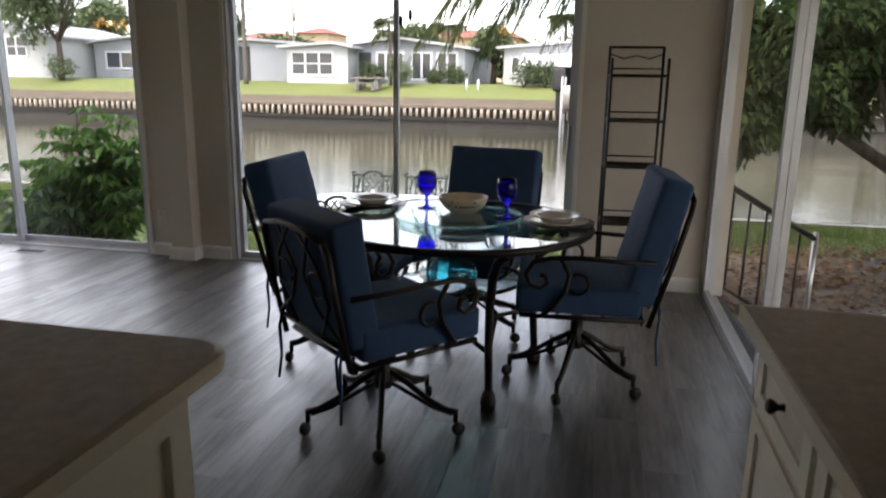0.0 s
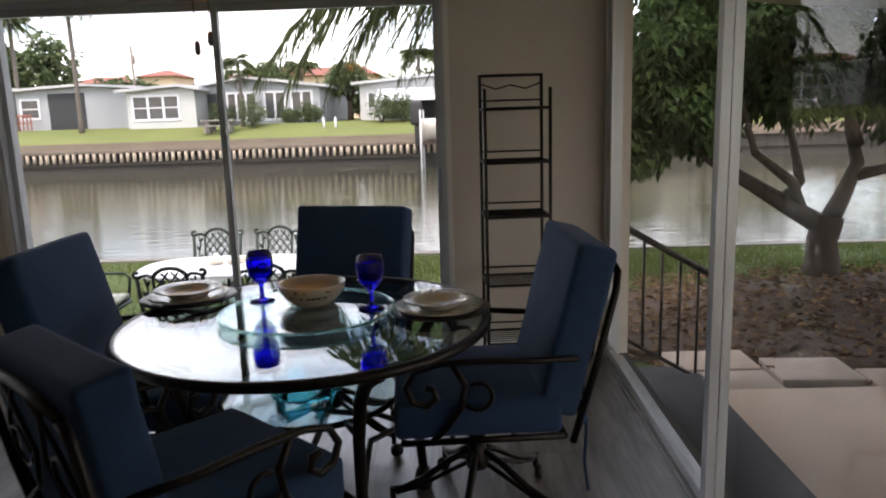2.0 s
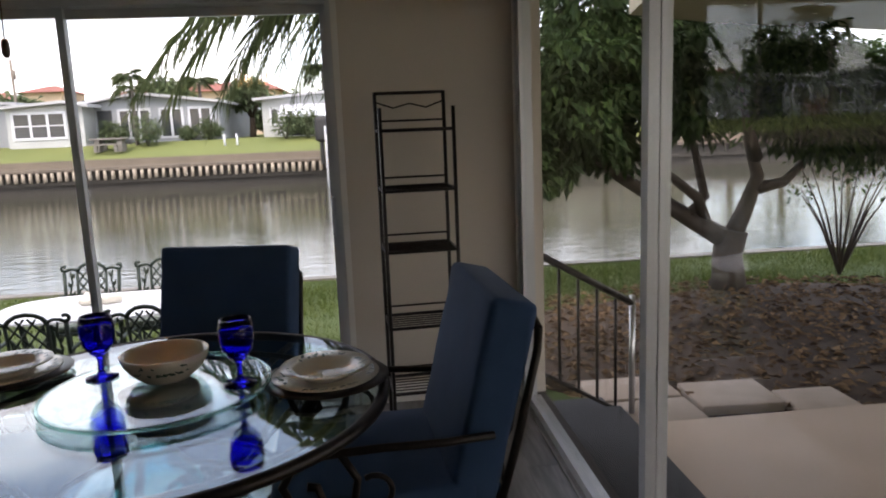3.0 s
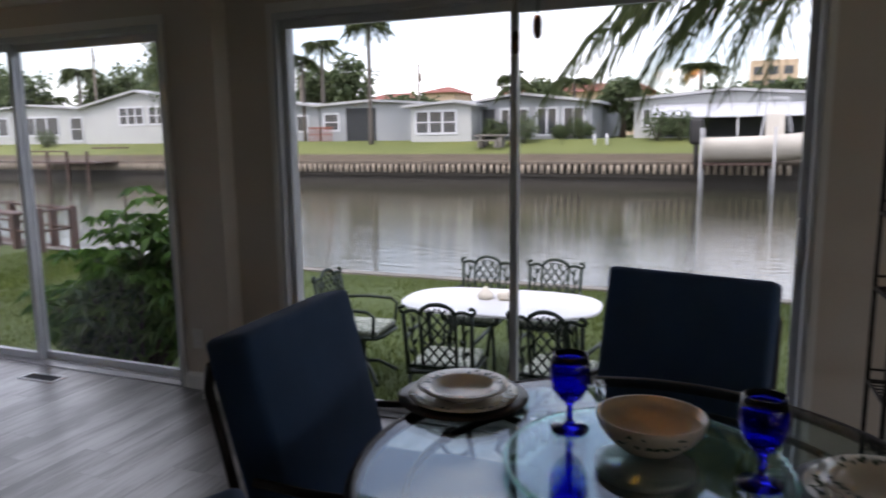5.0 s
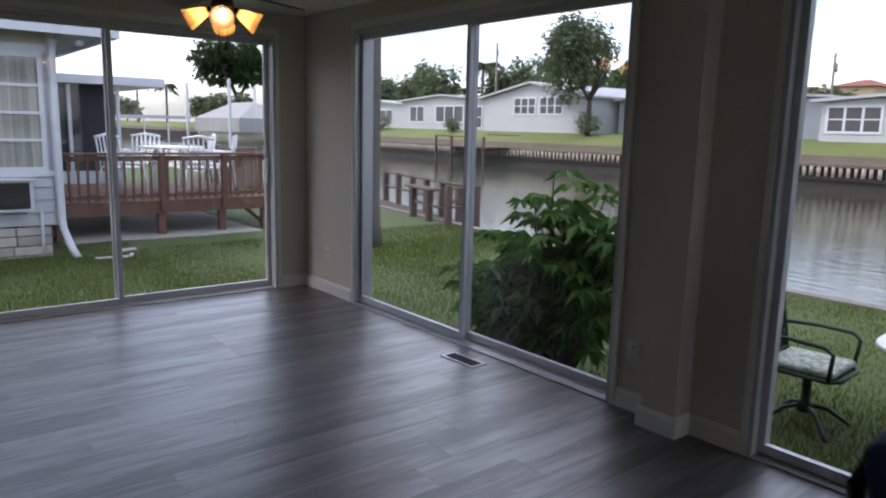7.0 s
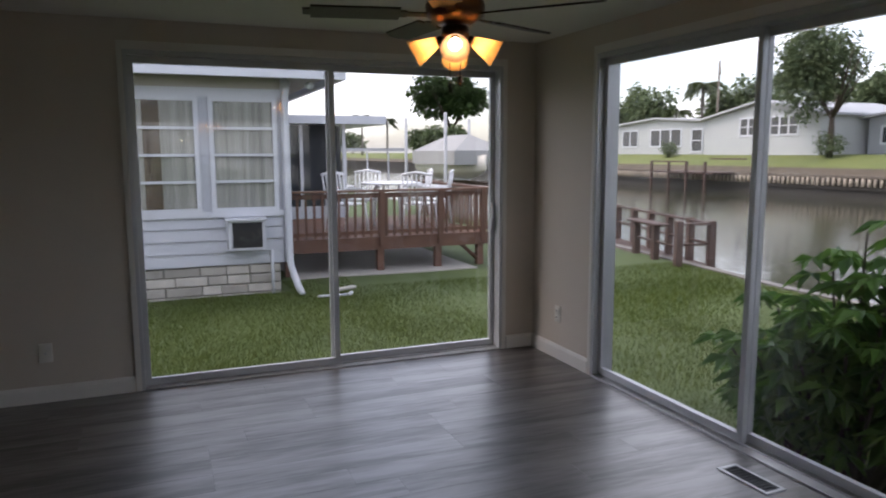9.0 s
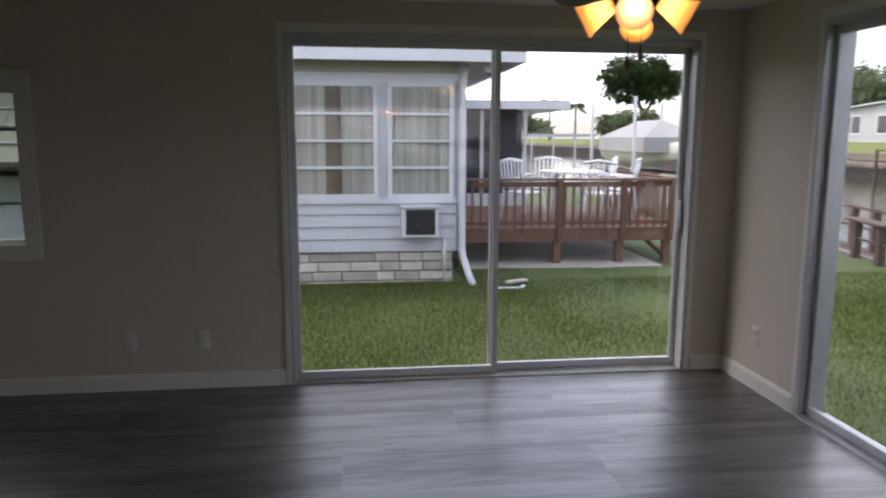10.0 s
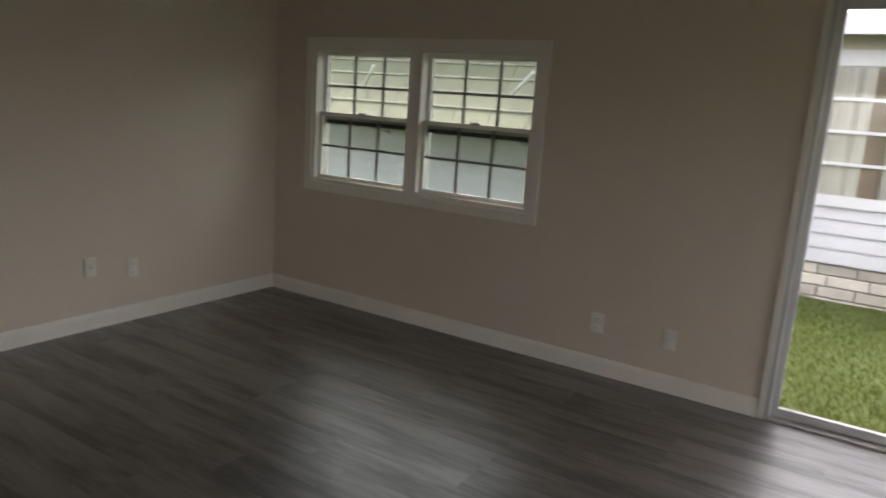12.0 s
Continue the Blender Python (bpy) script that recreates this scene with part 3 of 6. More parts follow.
def ground_sheet():
    bm = bmesh.new()
    xs = [-900, -300, -120, -60, -40, -30, -24, -20, -16] + [-14 + 0.75 * i for i in range(38)] + [16, 20, 30, 60, 120, 300, 900]
    rows = []
    for x in xs:
        b = bank(x)
        prof = [(-700, ZL), (-60, ZL), (-12, ZL), (-4, ZL), (2, ZL)] + [(5 + (b - 5) * i / 9, ZL) for i in range(10)] + [(b + 0.02, -2.2), (YF, -2.2), (YF + 0.02, 0.05), (YF + 0.8, 0.48), (46, 1.25), (62, 1.4), (120, 1.5), (900, 1.5)]
        row = []
        for y, z in prof:
            dz = 0.035 * noise.noise(Vector((x * 0.6, y * 0.6, 0))) if -20 < x < 16 and 5 < y < b - 0.3 else 0
            row.append(bm.verts.new((x, y, z + dz)))
        rows.append(row)
    for a, c2 in zip(rows, rows[1:]):
        for i in range(len(a) - 1):
            f = bm.faces.new((a[i], c2[i], c2[i + 1], a[i + 1]))
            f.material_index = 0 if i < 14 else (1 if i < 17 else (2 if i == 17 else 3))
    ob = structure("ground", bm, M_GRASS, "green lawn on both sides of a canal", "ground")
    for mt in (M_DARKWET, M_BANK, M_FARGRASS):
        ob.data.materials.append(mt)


ground_sheet()
bm = bmesh.new()
box(bm, (-200, 9.0, ZW - 0.3), (500, YF + 0.01, ZW))
structure("water", bm, M_WATER, "murky green canal water with ripples", "water")
structure("ground_west_bank", boxes(((-700, 9.0, -2.2), (-200, YF - 0.05, 0.5))), M_FARGRASS, "grassy bank where the canal bends", "ground")

cap_near = bmesh.new()
xs = [-40 + 1.0 * i for i in range(72)]
ring = [[cap_near.verts.new((x, bank(x) + o, z)) for o, z in ((-0.08, -0.70), (-0.08, -0.52), (0.10, -0.52), (0.10, -0.85))] for x in xs]
for a, b in zip(ring, ring[1:]):
    for i in range(4):
        cap_near.faces.new((a[i], b[i], b[(i + 1) % 4], a[(i + 1) % 4]))
cap_near.faces.new(ring[0])
cap_near.faces.new(ring[-1][::-1])
bmesh.ops.recalc_face_normals(cap_near, faces=cap_near.faces)
structure("seawall_near", cap_near, M_SEACAP, "weathered grey concrete cap along the lawn edge", "seawall")

# the far seawall: a cap, a wale and many pale pilings
wall = thing("seawall", pose(0, YF, 0), "weathered seawall with pale pilings over dark water", "seawall", kind="structure")
part("cap", boxes(((-190, -0.28, -0.06), (60, 0.05, 0.09))), M_SEAWALL, wall)
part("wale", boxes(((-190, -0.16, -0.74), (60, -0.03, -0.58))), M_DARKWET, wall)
bm = bmesh.new()
rng = random.Random(2)
x = -58.0
while x < 5:
    h = rng.uniform(-0.03, 0.02)
    tube(bm, [(x, -0.22, -0.56 + rng.uniform(-0.03, 0.03)), (x, -0.22, -0.07 + h)], 0.10 + rng.uniform(-0.015, 0.015), 6)
    x += 0.37 + rng.uniform(-0.03, 0.03)
tagged(part("pilings", bm, M_PILE, wall, "row of pale round pilings"), kind="stuff")


# ---- plants ----
def leaf_cloud(bm, centre, radii, count, size, rng, long=1.8, droop=0.2, shell=0.45):
    """Small bent leaves, thicker towards the outside of an uneven blob."""
    c0 = Vector(centre)
    for _ in range(count):
        d = Vector((rng.gauss(0, 1), rng.gauss(0, 1), rng.gauss(0, 1))).normalized()
        r = shell + (1 - shell) * rng.random() ** 0.5
        r *= 0.72 + 0.5 * noise.noise(d * 2.3 + c0 * 0.7)
        p = c0 + Vector((d.x * radii[0], d.y * radii[1], d.z * radii[2])) * r
        leaf(bm, p, Vector((d.x + rng.gauss(0, 0.7), d.y + rng.gauss(0, 0.7), d.z * 0.4 - droop + rng.gauss(0, 0.5))), size * rng.uniform(0.6, 1.25), long, rng)


def leaf(bm, p, d, s, long, rng):
    d = d.normalized() if d.length > 1e-4 else Vector((1, 0, 0))
    side = d.cross(Vector((rng.gauss(0, 0.5), rng.gauss(0, 0.5), 1))).normalized() * s * 0.5
    nrm = side.cross(d).normalized()
    a, tip = p, p + d * s * long - Vector((0, 0, 0.25 * s * long))
    mid = p + d * s * long * 0.5 + nrm * s * 0.12
    v = [bm.verts.new(q) for q in (a, mid + side, tip, mid - side)]
    bm.faces.new((v[0], v[1], v[2]))
    bm.faces.new((v[0], v[2], v[3]))


def broad_tree(x, y, z0, trunk_h, crown, count, size, label, name="tree", mat=M_FARLEAF, seed=0, r=0.2):
    rng = random.Random(seed)
    t = thing(name, pose(x, y, z0), label, "tree")
    tb = bar([(0, 0, -0.1), (0.05, 0, trunk_h * 0.5), (0, 0.05, trunk_h)], [r * 1.2, r, r * 0.7])
    cz, rx, ry, rz = crown
    for k in range(5):
        a = rng.uniform(0, 6.28)
        tube(tb, [(0, 0, trunk_h * 0.8), (rx * 0.3 * math.cos(a), ry * 0.3 * math.sin(a), (trunk_h + cz) * 0.5), (rx * 0.6 * math.cos(a), ry * 0.6 * math.sin(a), cz + rz * 0.2)], [r * 0.55, r * 0.35, r * 0.1], 6)
    part("trunk", tb, M_BARK, t)
    bm = bmesh.new()
    for k in range(6):
        a = rng.uniform(0, 6.28)
        q = 0.0 if k == 0 else rng.uniform(0.3, 0.55)
        leaf_cloud(bm, (rx * q * math.cos(a), ry * q * math.sin(a), cz + rz * rng.uniform(-0.35, 0.35)), (rx * 0.6, ry * 0.6, rz * 0.6), count // 6, size, rng)
    part("crown", bm, mat, t)
    return t


def frond(bm, origin, direction, length, droop, rng, leaflet, n=26, width=0.03):
    """A feather palm frond: a drooping rib with narrow leaflets on both sides."""
    d = Vector(direction).normalized()
    flat = Vector((d.x, d.y, 0)).normalized() if abs(d.x) + abs(d.y) > 1e-3 else Vector((1, 0, 0))
    side = Vector((-flat.y, flat.x, 0))
    pts = []
    for i in range(n + 1):
        s = i / n
        pts.append(Vector(origin) + d * length * s * (1 - 0.25 * s * droop) + Vector((0, 0, -droop * length * 0.62 * s * s)))
    tube(bm, pts[::3] + [pts[-1]], [0.022 * (1 - 0.8 * k / (len(pts[::3]))) * (length / 2.5) for k in range(len(pts[::3]) + 1)], 4)
    for i in range(2, n + 1):
        fwd = (pts[i] - pts[i - 1]).normalized()
        s = i / n
        ll = leaflet * math.sin(math.pi * min(1.0, 0.18 + 0.70 * s)) + 0.06
        for sg in (-1, 1):
            dd = (side * sg * rng.uniform(0.6, 1.0) + fwd * rng.uniform(0.5, 0.9) + Vector((0, 0, rng.uniform(-0.75, 0.05)))).normalized()
            w2 = fwd * width * 0.5
            a = pts[i]
            v = [bm.verts.new(q) for q in (a - w2, a + w2, a + dd * ll * 0.6 + w2 * 0.8 + Vector((0, 0, -0.05 * ll)), a + dd * ll + Vector((0, 0, -0.22 * ll)))]
            bm.faces.new(v)


def palm(x, y, z0, h, label, fronds=14, length=2.4, leaflet=0.55, seed=1, r=0.16, n=16, lean=0.0, aims=None, width=0.05):
    rng = random.Random(seed)
    t = thing("palm_tree", pose(x, y, z0), label, "palm tree")
    tb = bmesh.new()
    ks = 14
    tube(tb, [(lean * (i / ks) ** 2, 0, -0.1 + (h + 0.1) * i / ks) for i in range(ks + 1)], [r * (1.25 if i == 0 else 1.0 - 0.25 * i / ks + (0.05 if i % 2 else 0)) for i in range(ks + 1)], 10)
    part("trunk", tb, M_PALMBARK, t)
    bm = bmesh.new()
    for k in range(fronds):
        a = 2 * math.pi * k / fronds + rng.uniform(-0.25, 0.25)
        el = rng.uniform(-0.25, 0.9)
        frond(bm, (lean, 0, h), (math.cos(a), math.sin(a), el), length * rng.uniform(0.85, 1.1), rng.uniform(0.5, 1.0), rng, leaflet, n, width)
    for dx, dy, dz, ln, dr in aims or ():
        frond(bm, (lean, 0, h), (dx, dy, dz), ln, dr, rng, leaflet, int(ln * 15), width)
    part("crown", bm, M_FROND, t)
    return t


# palm whose fronds hang in front of the dining door
palm(3.68, 9.1, ZL, 3.80, "feather palm with long drooping fronds over the lawn", 8, 2.4, 0.5, 5, 0.14, 22, 0.0, (
    (-1, -0.05, 0.10, 3.6, 0.80), (-1, 0.14, 0.16, 3.2, 0.74), (-1, 0.0, 0.12, 2.3, 0.86), (-1, -0.22, 0.22, 2.6, 0.72), (-1, -0.1, 0.0, 1.7, 1.45), (-1, 0.05, 0.06, 2.95, 0.98), (-1, -0.12, 0.1, 2.7, 1.02), (-1, 0.1, 0.0, 2.1, 1.2), (-1, -0.18, 0.08, 3.35, 0.9), (-1, 0.2, 0.1, 2.4, 0.95), (-0.8, 0.4, 0.1, 2.1, 1.2), (-0.7, -0.5, 0.1, 1.9, 1.3)), 0.024)
palm(-8.25, 9.2, ZL, 7.6, "tall palm with thick grey trunk on the lawn", 14, 2.6, 0.55, 6, 0.24, 18, 0.2)

# shrub by the wall
rng = random.Random(11)
sh = thing("shrub", pose(-2.08, 6.95, ZL), "leafy green umbrella shrub by the glass door", "shrub")
st = bmesh.new()
lf = bmesh.new()
for k in range(58):
    a, q = rng.uniform(0, 6.28), rng.random() ** 0.5
    ex, ey = 0.92 * q * math.cos(a), 0.42 * q * math.sin(a)
    top = 1.68 * (1 - 0.42 * q * q) * rng.uniform(0.5, 1.0) + (0.14 if ex > 0 else -0.16)
    base = (ex * 0.25, ey * 0.25, 0)
    mid = (ex * 0.6, ey * 0.6, top * 0.55)
    tube(st, [base, mid, (ex, ey, top)], [0.016, 0.012, 0.006], 5)
    for s in (0.35, 0.5, 0.62, 0.74, 0.86, 0.95, 1.0):
        p = Vector(mid).lerp(Vector((ex, ey, top)), (s - 0.5) * 2) if s > 0.5 else Vector(base).lerp(Vector(mid), s * 2)
        b = rng.uniform(0, 6.28)
        hub = p + Vector((math.cos(b), math.sin(b), 0.35)) * rng.uniform(0.06, 0.16)
        for i in range(8):
            c2 = 2 * math.pi * i / 8 + b
            leaf(lf, hub, Vector((math.cos(c2), math.sin(c2), -0.25 + rng.uniform(-0.2, 0.25))), rng.uniform(0.05, 0.078), 2.5, rng)
part("stems", st, M_BARK, sh)
tagged(part("leaves", lf, M_BUSHLEAF, sh), kind="stuff")

# spreading tree beside the patio
rng = random.Random(21)
tr = thing("tree", pose(6.78, 9.5, -0.40), "low spreading tree with dark leaves and bent limbs", "tree")
tb = bar([(0, 0, -0.2), (0.02, 0, 0.12), (0.0, 0, 0.35), (0.05, 0, 0.62)], [0.23, 0.18, 0.16, 0.17], 12)
limbs = (((0.02, 0, 0.5), (-0.35, 0.0, 0.72), (-0.75, 0.05, 0.98), (-1.2, 0.0, 1.25), (-1.75, -0.1, 1.65), (-2.1, -0.1, 2.1)), ((0.05, 0, 0.55), (0.22, 0.05, 0.85), (0.35, 0.05, 1.2), (0.25, 0.1, 1.6), (0.3, 0, 2.3)),
         ((0.3, 0.05, 1.05), (0.62, 0, 1.12), (0.95, 0.1, 1.35), (1.5, 0.1, 1.9)), ((-0.45, 0, 0.8), (-0.25, 0.05, 1.0), (-0.35, 0.1, 1.5), (-0.6, 0.1, 2.2)),
         ((-0.2, 0.1, 0.68), (-0.45, -0.2, 1.02), (-0.9, -0.3, 1.35), (-1.1, -0.4, 1.9)), ((0.3, 0, 1.4), (0.0, -0.3, 1.8), (-0.2, -0.4, 2.4)))
for k, pts in enumerate(limbs):
    n = len(pts)
    tube(tb, pts, [(0.115 if k < 2 else 0.075) * (1 - 0.75 * i / (n - 1)) for i in range(n)], 8)
part("trunk", tb, M_BARK, tr)
bm = bmesh.new()
for cx, cy, cz, rx, ry, rz, n in ((-1.75, -0.1, 2.1, 1.0, 0.8, 1.0, 4200), (-0.6, 0, 2.3, 1.0, 0.9, 0.85, 3600), (0.6, 0, 2.2, 1.0, 0.9, 0.85, 3200), (1.7, 0.1, 1.9, 1.0, 0.9, 0.8, 2600), (-2.4, -0.2, 1.5, 0.6, 0.5, 0.6, 1600),
                                  (0.0, 0.3, 3.1, 1.6, 1.2, 0.8, 2400), (-1.4, 0.3, 3.0, 1.0, 0.9, 0.8, 1800), (-2.6, 0.1, 2.3, 0.8, 0.8, 0.8, 2200), (0.9, -0.2, 1.65, 0.5, 0.4, 0.35, 500), (-1.3, 0.1, 1.55, 0.45, 0.4, 0.3, 450)):
    leaf_cloud(bm, (cx, cy, cz), (rx, ry, rz), int(n * 1.5), 0.056, rng, 2.3, 0.6, 0.25)
part("crown", bm, M_LEAF, tr)

rng = random.Random(8)
sb = thing("bare_shrub", pose(8.4, 9.9, -0.45), "thin many-stemmed shrub with few leaves", "shrub")
tb, bm = bmesh.new(), bmesh.new()
for k in range(12):
    a = rng.uniform(0, 6.28)
    e = Vector((0.55 * math.cos(a), 0.4 * math.sin(a), rng.uniform(0.9, 1.5)))
    tube(tb, [(0, 0, 0), e * 0.5 + Vector((0, 0, 0.1)), e], [0.018, 0.012, 0.005], 5)
    leaf_cloud(bm, e, (0.2, 0.2, 0.2), 30, 0.035, rng)
part("stems", tb, M_BARK, sb)
part("leaves", bm, M_LEAF, sb)

# ---- patio by the east door ----
structure("patio_slab", boxes(((XE + T + 0.03, -4, -0.62), (11.5, 6.02, -0.32))), M_CONC, "sunlit tan concrete carport slab", "patio")
solid("door_mat", rbox((0.52, 2.4, 0.014), (4.13, 5.08, -0.312), 0.005), M_MAT, "long black rubber mat outside the sliding door", "mat")
solid("door_mat", rbox((0.50, 0.5, 0.012), (4.13, 6.36, -0.383), 0.004), M_MAT, "black rubber mat end on the paver", "mat")
pv = thing("paver_path", pose(0, 0, -0.41), "row of pale concrete stepping pavers", "pavers", kind="structure")
rng = random.Random(3)
for i, (x, y, w, d) in enumerate(((4.62, 6.78, 0.62, 0.40), (4.62, 6.33, 0.62, 0.42), (5.25, 6.55, 0.55, 0.44), (3.98, 6.34, 0.6, 0.42), (5.75, 6.33, 0.42, 0.40))):
    part("paver", rbox((w, d, 0.07), (0, 0, -0.015), 0.01), M_PAVER, pv, m=pose(x, y, rng.uniform(-0.006, 0.006), 0, 0, rng.uniform(-3, 3)))
rl = thing("patio_railing", pose(0, 0, 0), "black metal stair railing outside the door", "railing")
R0, R1 = Vector((4.49, 6.35, 0.33)), Vector((3.70, 6.35, 0.79))
DROP = Vector((0, 0, -0.75))
part("handrail", bar([R0, R1], 0.022), M_IRON, rl)
part("lower_rail", bar([R0 + DROP, R1 + DROP], 0.014), M_IRON, rl)
for i in range(6):
    p = R0.lerp(R1, (i + 0.9) / 6.6)
    part("baluster", bar([p + DROP, p], 0.010, 6), M_IRON, rl)
part("post", bar([R0 + Vector((0, 0, -0.79)), R0 + Vector((0, 0, 0.05))], 0.02), M_TRACK, rl, "pale metal end post")
part("post", bar([R1 + Vector((0, 0, -1.35)), R1 + Vector((0, 0, 0.02))], 0.02), M_IRON, rl)

bm = bmesh.new()
pts = []
for k in range(40):
    a = 2 * math.pi * k / 40
    q = 1 + 0.14 * noise.noise(Vector((math.cos(a) * 1.5, math.sin(a) * 1.5, 3)))
    pts.append((6.9 + 3.1 * q * math.cos(a), 8.0 + 1.75 * q * math.sin(a)))
vs = [bm.verts.new((x, y, -0.47)) for x, y in pts]
top = [bm.verts.new((6.9 + (x - 6.9) * 0.8, 8.0 + (y - 8.0) * 0.8, -0.42 + 0.02 * noise.noise(Vector((x, y, 0))))) for x, y in pts]
mid = bm.verts.new((6.9, 8.1, -0.40))
lowv = [bm.verts.new((x, y, -0.7)) for x, y in pts]
for k in range(40):
    bm.faces.new((vs[k], vs[(k + 1) % 40], top[(k + 1) % 40], top[k]))
    bm.faces.new((top[k], top[(k + 1) % 40], mid))
    bm.faces.new((lowv[k], lowv[(k + 1) % 40], vs[(k + 1) % 40], vs[k]))
structure("mulch_bed", bm, M_MULCH, "brown leaf litter bed under the tree", "ground")
bm = bmesh.new()
for k in range(4200):
    a, q = rng.uniform(0, 6.28), rng.random() ** 0.5
    x, y = 6.7 + 3.3 * q * math.cos(a), 8.05 + 1.9 * q * math.sin(a)
    leaf(bm, Vector((x, y, -0.445 + 0.06 * (1 - q) + 0.02 * rng.random())), Vector((rng.gauss(0, 1), rng.gauss(0, 1), 0.25)), rng.uniform(0.03, 0.06), 2.0, rng)
solid("fallen_leaves", bm, M_LITTER, "dry brown leaves scattered under the tree", "leaves", kind="stuff")

cp = thing("carport_roof", pose(0, 0, 0), "cream metal carport roof on posts", "carport", kind="structure")
bm = bmesh.new()
poly = ((XE + 0.47, -4.0), (12.0, -4.0), (12.0, 11.2), (6.2, 8.9), (5.2, 8.3), (4.8, 6.4), (XE + 0.47, 6.3))
lo = [bm.verts.new((x, y, 2.34)) for x, y in poly]
hi = [bm.verts.new((x, y, 2.52)) for x, y in poly]
bm.faces.new(lo[::-1])
bm.faces.new(hi)
for i in range(len(poly)):
    bm.faces.new((lo[i], lo[(i + 1) % len(poly)], hi[(i + 1) % len(poly)], hi[i]))
part("panel", bm, M_CARPORT, cp)
for x, y in ((11.5, 9.6), (11.5, -3.5), (11.5, 3)):
    part("post", boxes(((x, y, -0.6), (x + 0.08, y + 0.08, 2.34))), M_FASCIA, cp)


# ---- outdoor dining set ----
def patio_chair(m, label, swivel=False):
    t = thing("patio_chair", m, label, "chair", "green patio chairs")
    if swivel:
        part("column", lathe(((0, 0.10), (0.05, 0.10), (0.05, 0.16), (0.03, 0.18), (0.03, 0.33), (0.11, 0.36), (0.11, 0.39), (0, 0.39)), 14), M_GREENIRON, t)
        for k in range(4):
            u, v = math.cos(radians(45 + 90 * k)), math.sin(radians(45 + 90 * k))
            part("leg", bar([(0, 0, 0.15), (u * 0.15, v * 0.15, 0.12), (u * 0.27, v * 0.27, 0.04), (u * 0.31, v * 0.31, 0.012)], 0.016, 7), M_GREENIRON, t)
    for sx in (-1, 1):
        if not swivel:
            part("leg", bar([(sx * 0.22, 0.22, 0.40), (sx * 0.235, 0.235, 0.2), (sx * 0.25, 0.26, 0)], 0.014, 7), M_GREENIRON, t)
            part("leg", bar([(sx * 0.22, -0.22, 0.40), (sx * 0.225, -0.24, 0.2), (sx * 0.24, -0.29, 0)], 0.014, 7), M_GREENIRON, t)
        part("armrest", bar([(sx * 0.235, -0.27, 0.64), (sx * 0.265, -0.05, 0.65), (sx * 0.27, 0.17, 0.64), (sx * 0.265, 0.22, 0.60), (sx * 0.245, 0.20, 0.42)], 0.014, 7), M_GREENIRON, t)
    sb2 = bar([(-0.23, -0.22, 0.41), (-0.23, 0.2, 0.41), (-0.15, 0.25, 0.41), (0.15, 0.25, 0.41), (0.23, 0.2, 0.41), (0.23, -0.22, 0.41), (-0.23, -0.22, 0.41)], 0.015, 7)
    for i in range(8):
        y = -0.2 + 0.055 * i
        box(sb2, (-0.22, y, 0.405), (0.22, y + 0.034, 0.415))
    part("seat", sb2, M_GREENIRON, t)
    part("seat_cushion", rbox((0.44, 0.43, 0.05), (0, 0.01, 0.447), 0.02, 3), M_SEATCLOTH, t, "leafy patterned seat pad")
    def back(x, z):
        return (x, -0.23 - 0.17 * (z - 0.40), z)
    bf = bmesh.new()
    for sx in (-1, 1):
        tube(bf, [back(sx * 0.225, 0.40), back(sx * 0.232, 0.62), back(sx * 0.238, 0.85)], 0.016, 7)
        tube(bf, [back(sx * (0.238 + 0.022 * math.sin(a)), 0.855 + 0.022 * (1 - math.cos(a))) for a in (0, 0.8, 1.6, 2.4, 3.2, 4.0)], 0.014, 6)
        tube(bf, [back(sx * 0.12, 0.45), back(sx * 0.122, 0.62), back(sx * 0.125, 0.855)], 0.012, 7)
        tube(bf, [back(sx * 0.125, 0.855), back(sx * 0.16, 0.872), back(sx * 0.20, 0.868), back(sx * 0.238, 0.85)], 0.013, 6)
    tube(bf, [back(x, z) for x, z in ((-0.125, 0.85), (-0.10, 0.885), (-0.055, 0.912), (0, 0.92), (0.055, 0.912), (0.10, 0.885), (0.125, 0.85))], 0.015, 7)
    tube(bf, [back(-0.225, 0.46), back(0.225, 0.46)], 0.013, 7)
    part("back_frame", bf, M_GREENIRON, t)
    lt = bmesh.new()
    for sg in (-1, 1):
        for k in range(-3, 6):
            pts = []
            for q in range(25):
                x = -0.12 + 0.24 * q / 24
                z = 0.47 + 0.095 * k + sg * x * 1.25 + 0.05
                if 0.46 < z < 0.90 - 1.6 * x * x:
                    pts.append(back(x, z))
            if len(pts) > 2:
                tube(lt, [pts[0], pts[len(pts) // 2], pts[-1]], 0.008, 5)
    part("lattice", lt, M_GREENIRON, t, "diamond lattice")
    for sx in (-1, 1):
        lf2 = bar([back(sx * 0.18, 0.47), back(sx * 0.165, 0.56), back(sx * 0.19, 0.66), back(sx * 0.17, 0.76), back(sx * 0.185, 0.85)], 0.009, 6)
        for z, o in ((0.54, 0.03), (0.62, -0.03), (0.70, 0.032), (0.78, -0.03)):
            p0, p1 = Vector(back(sx * 0.178, z)), Vector(back(sx * (0.178 + o), z + 0.055))
            tube(lf2, [p0, p0.lerp(p1, 0.5), p1], [0.006, 0.017, 0.003], 5)
        part("leaf_scroll", lf2, M_GREENIRON, t, "cast leaf scroll")
    return t


OT = pose(0.76, 7.95, ZL, 0, 0, 4)
ot = thing("patio_table", OT, "long white patio table with rounded ends", "table")
bm = bmesh.new()
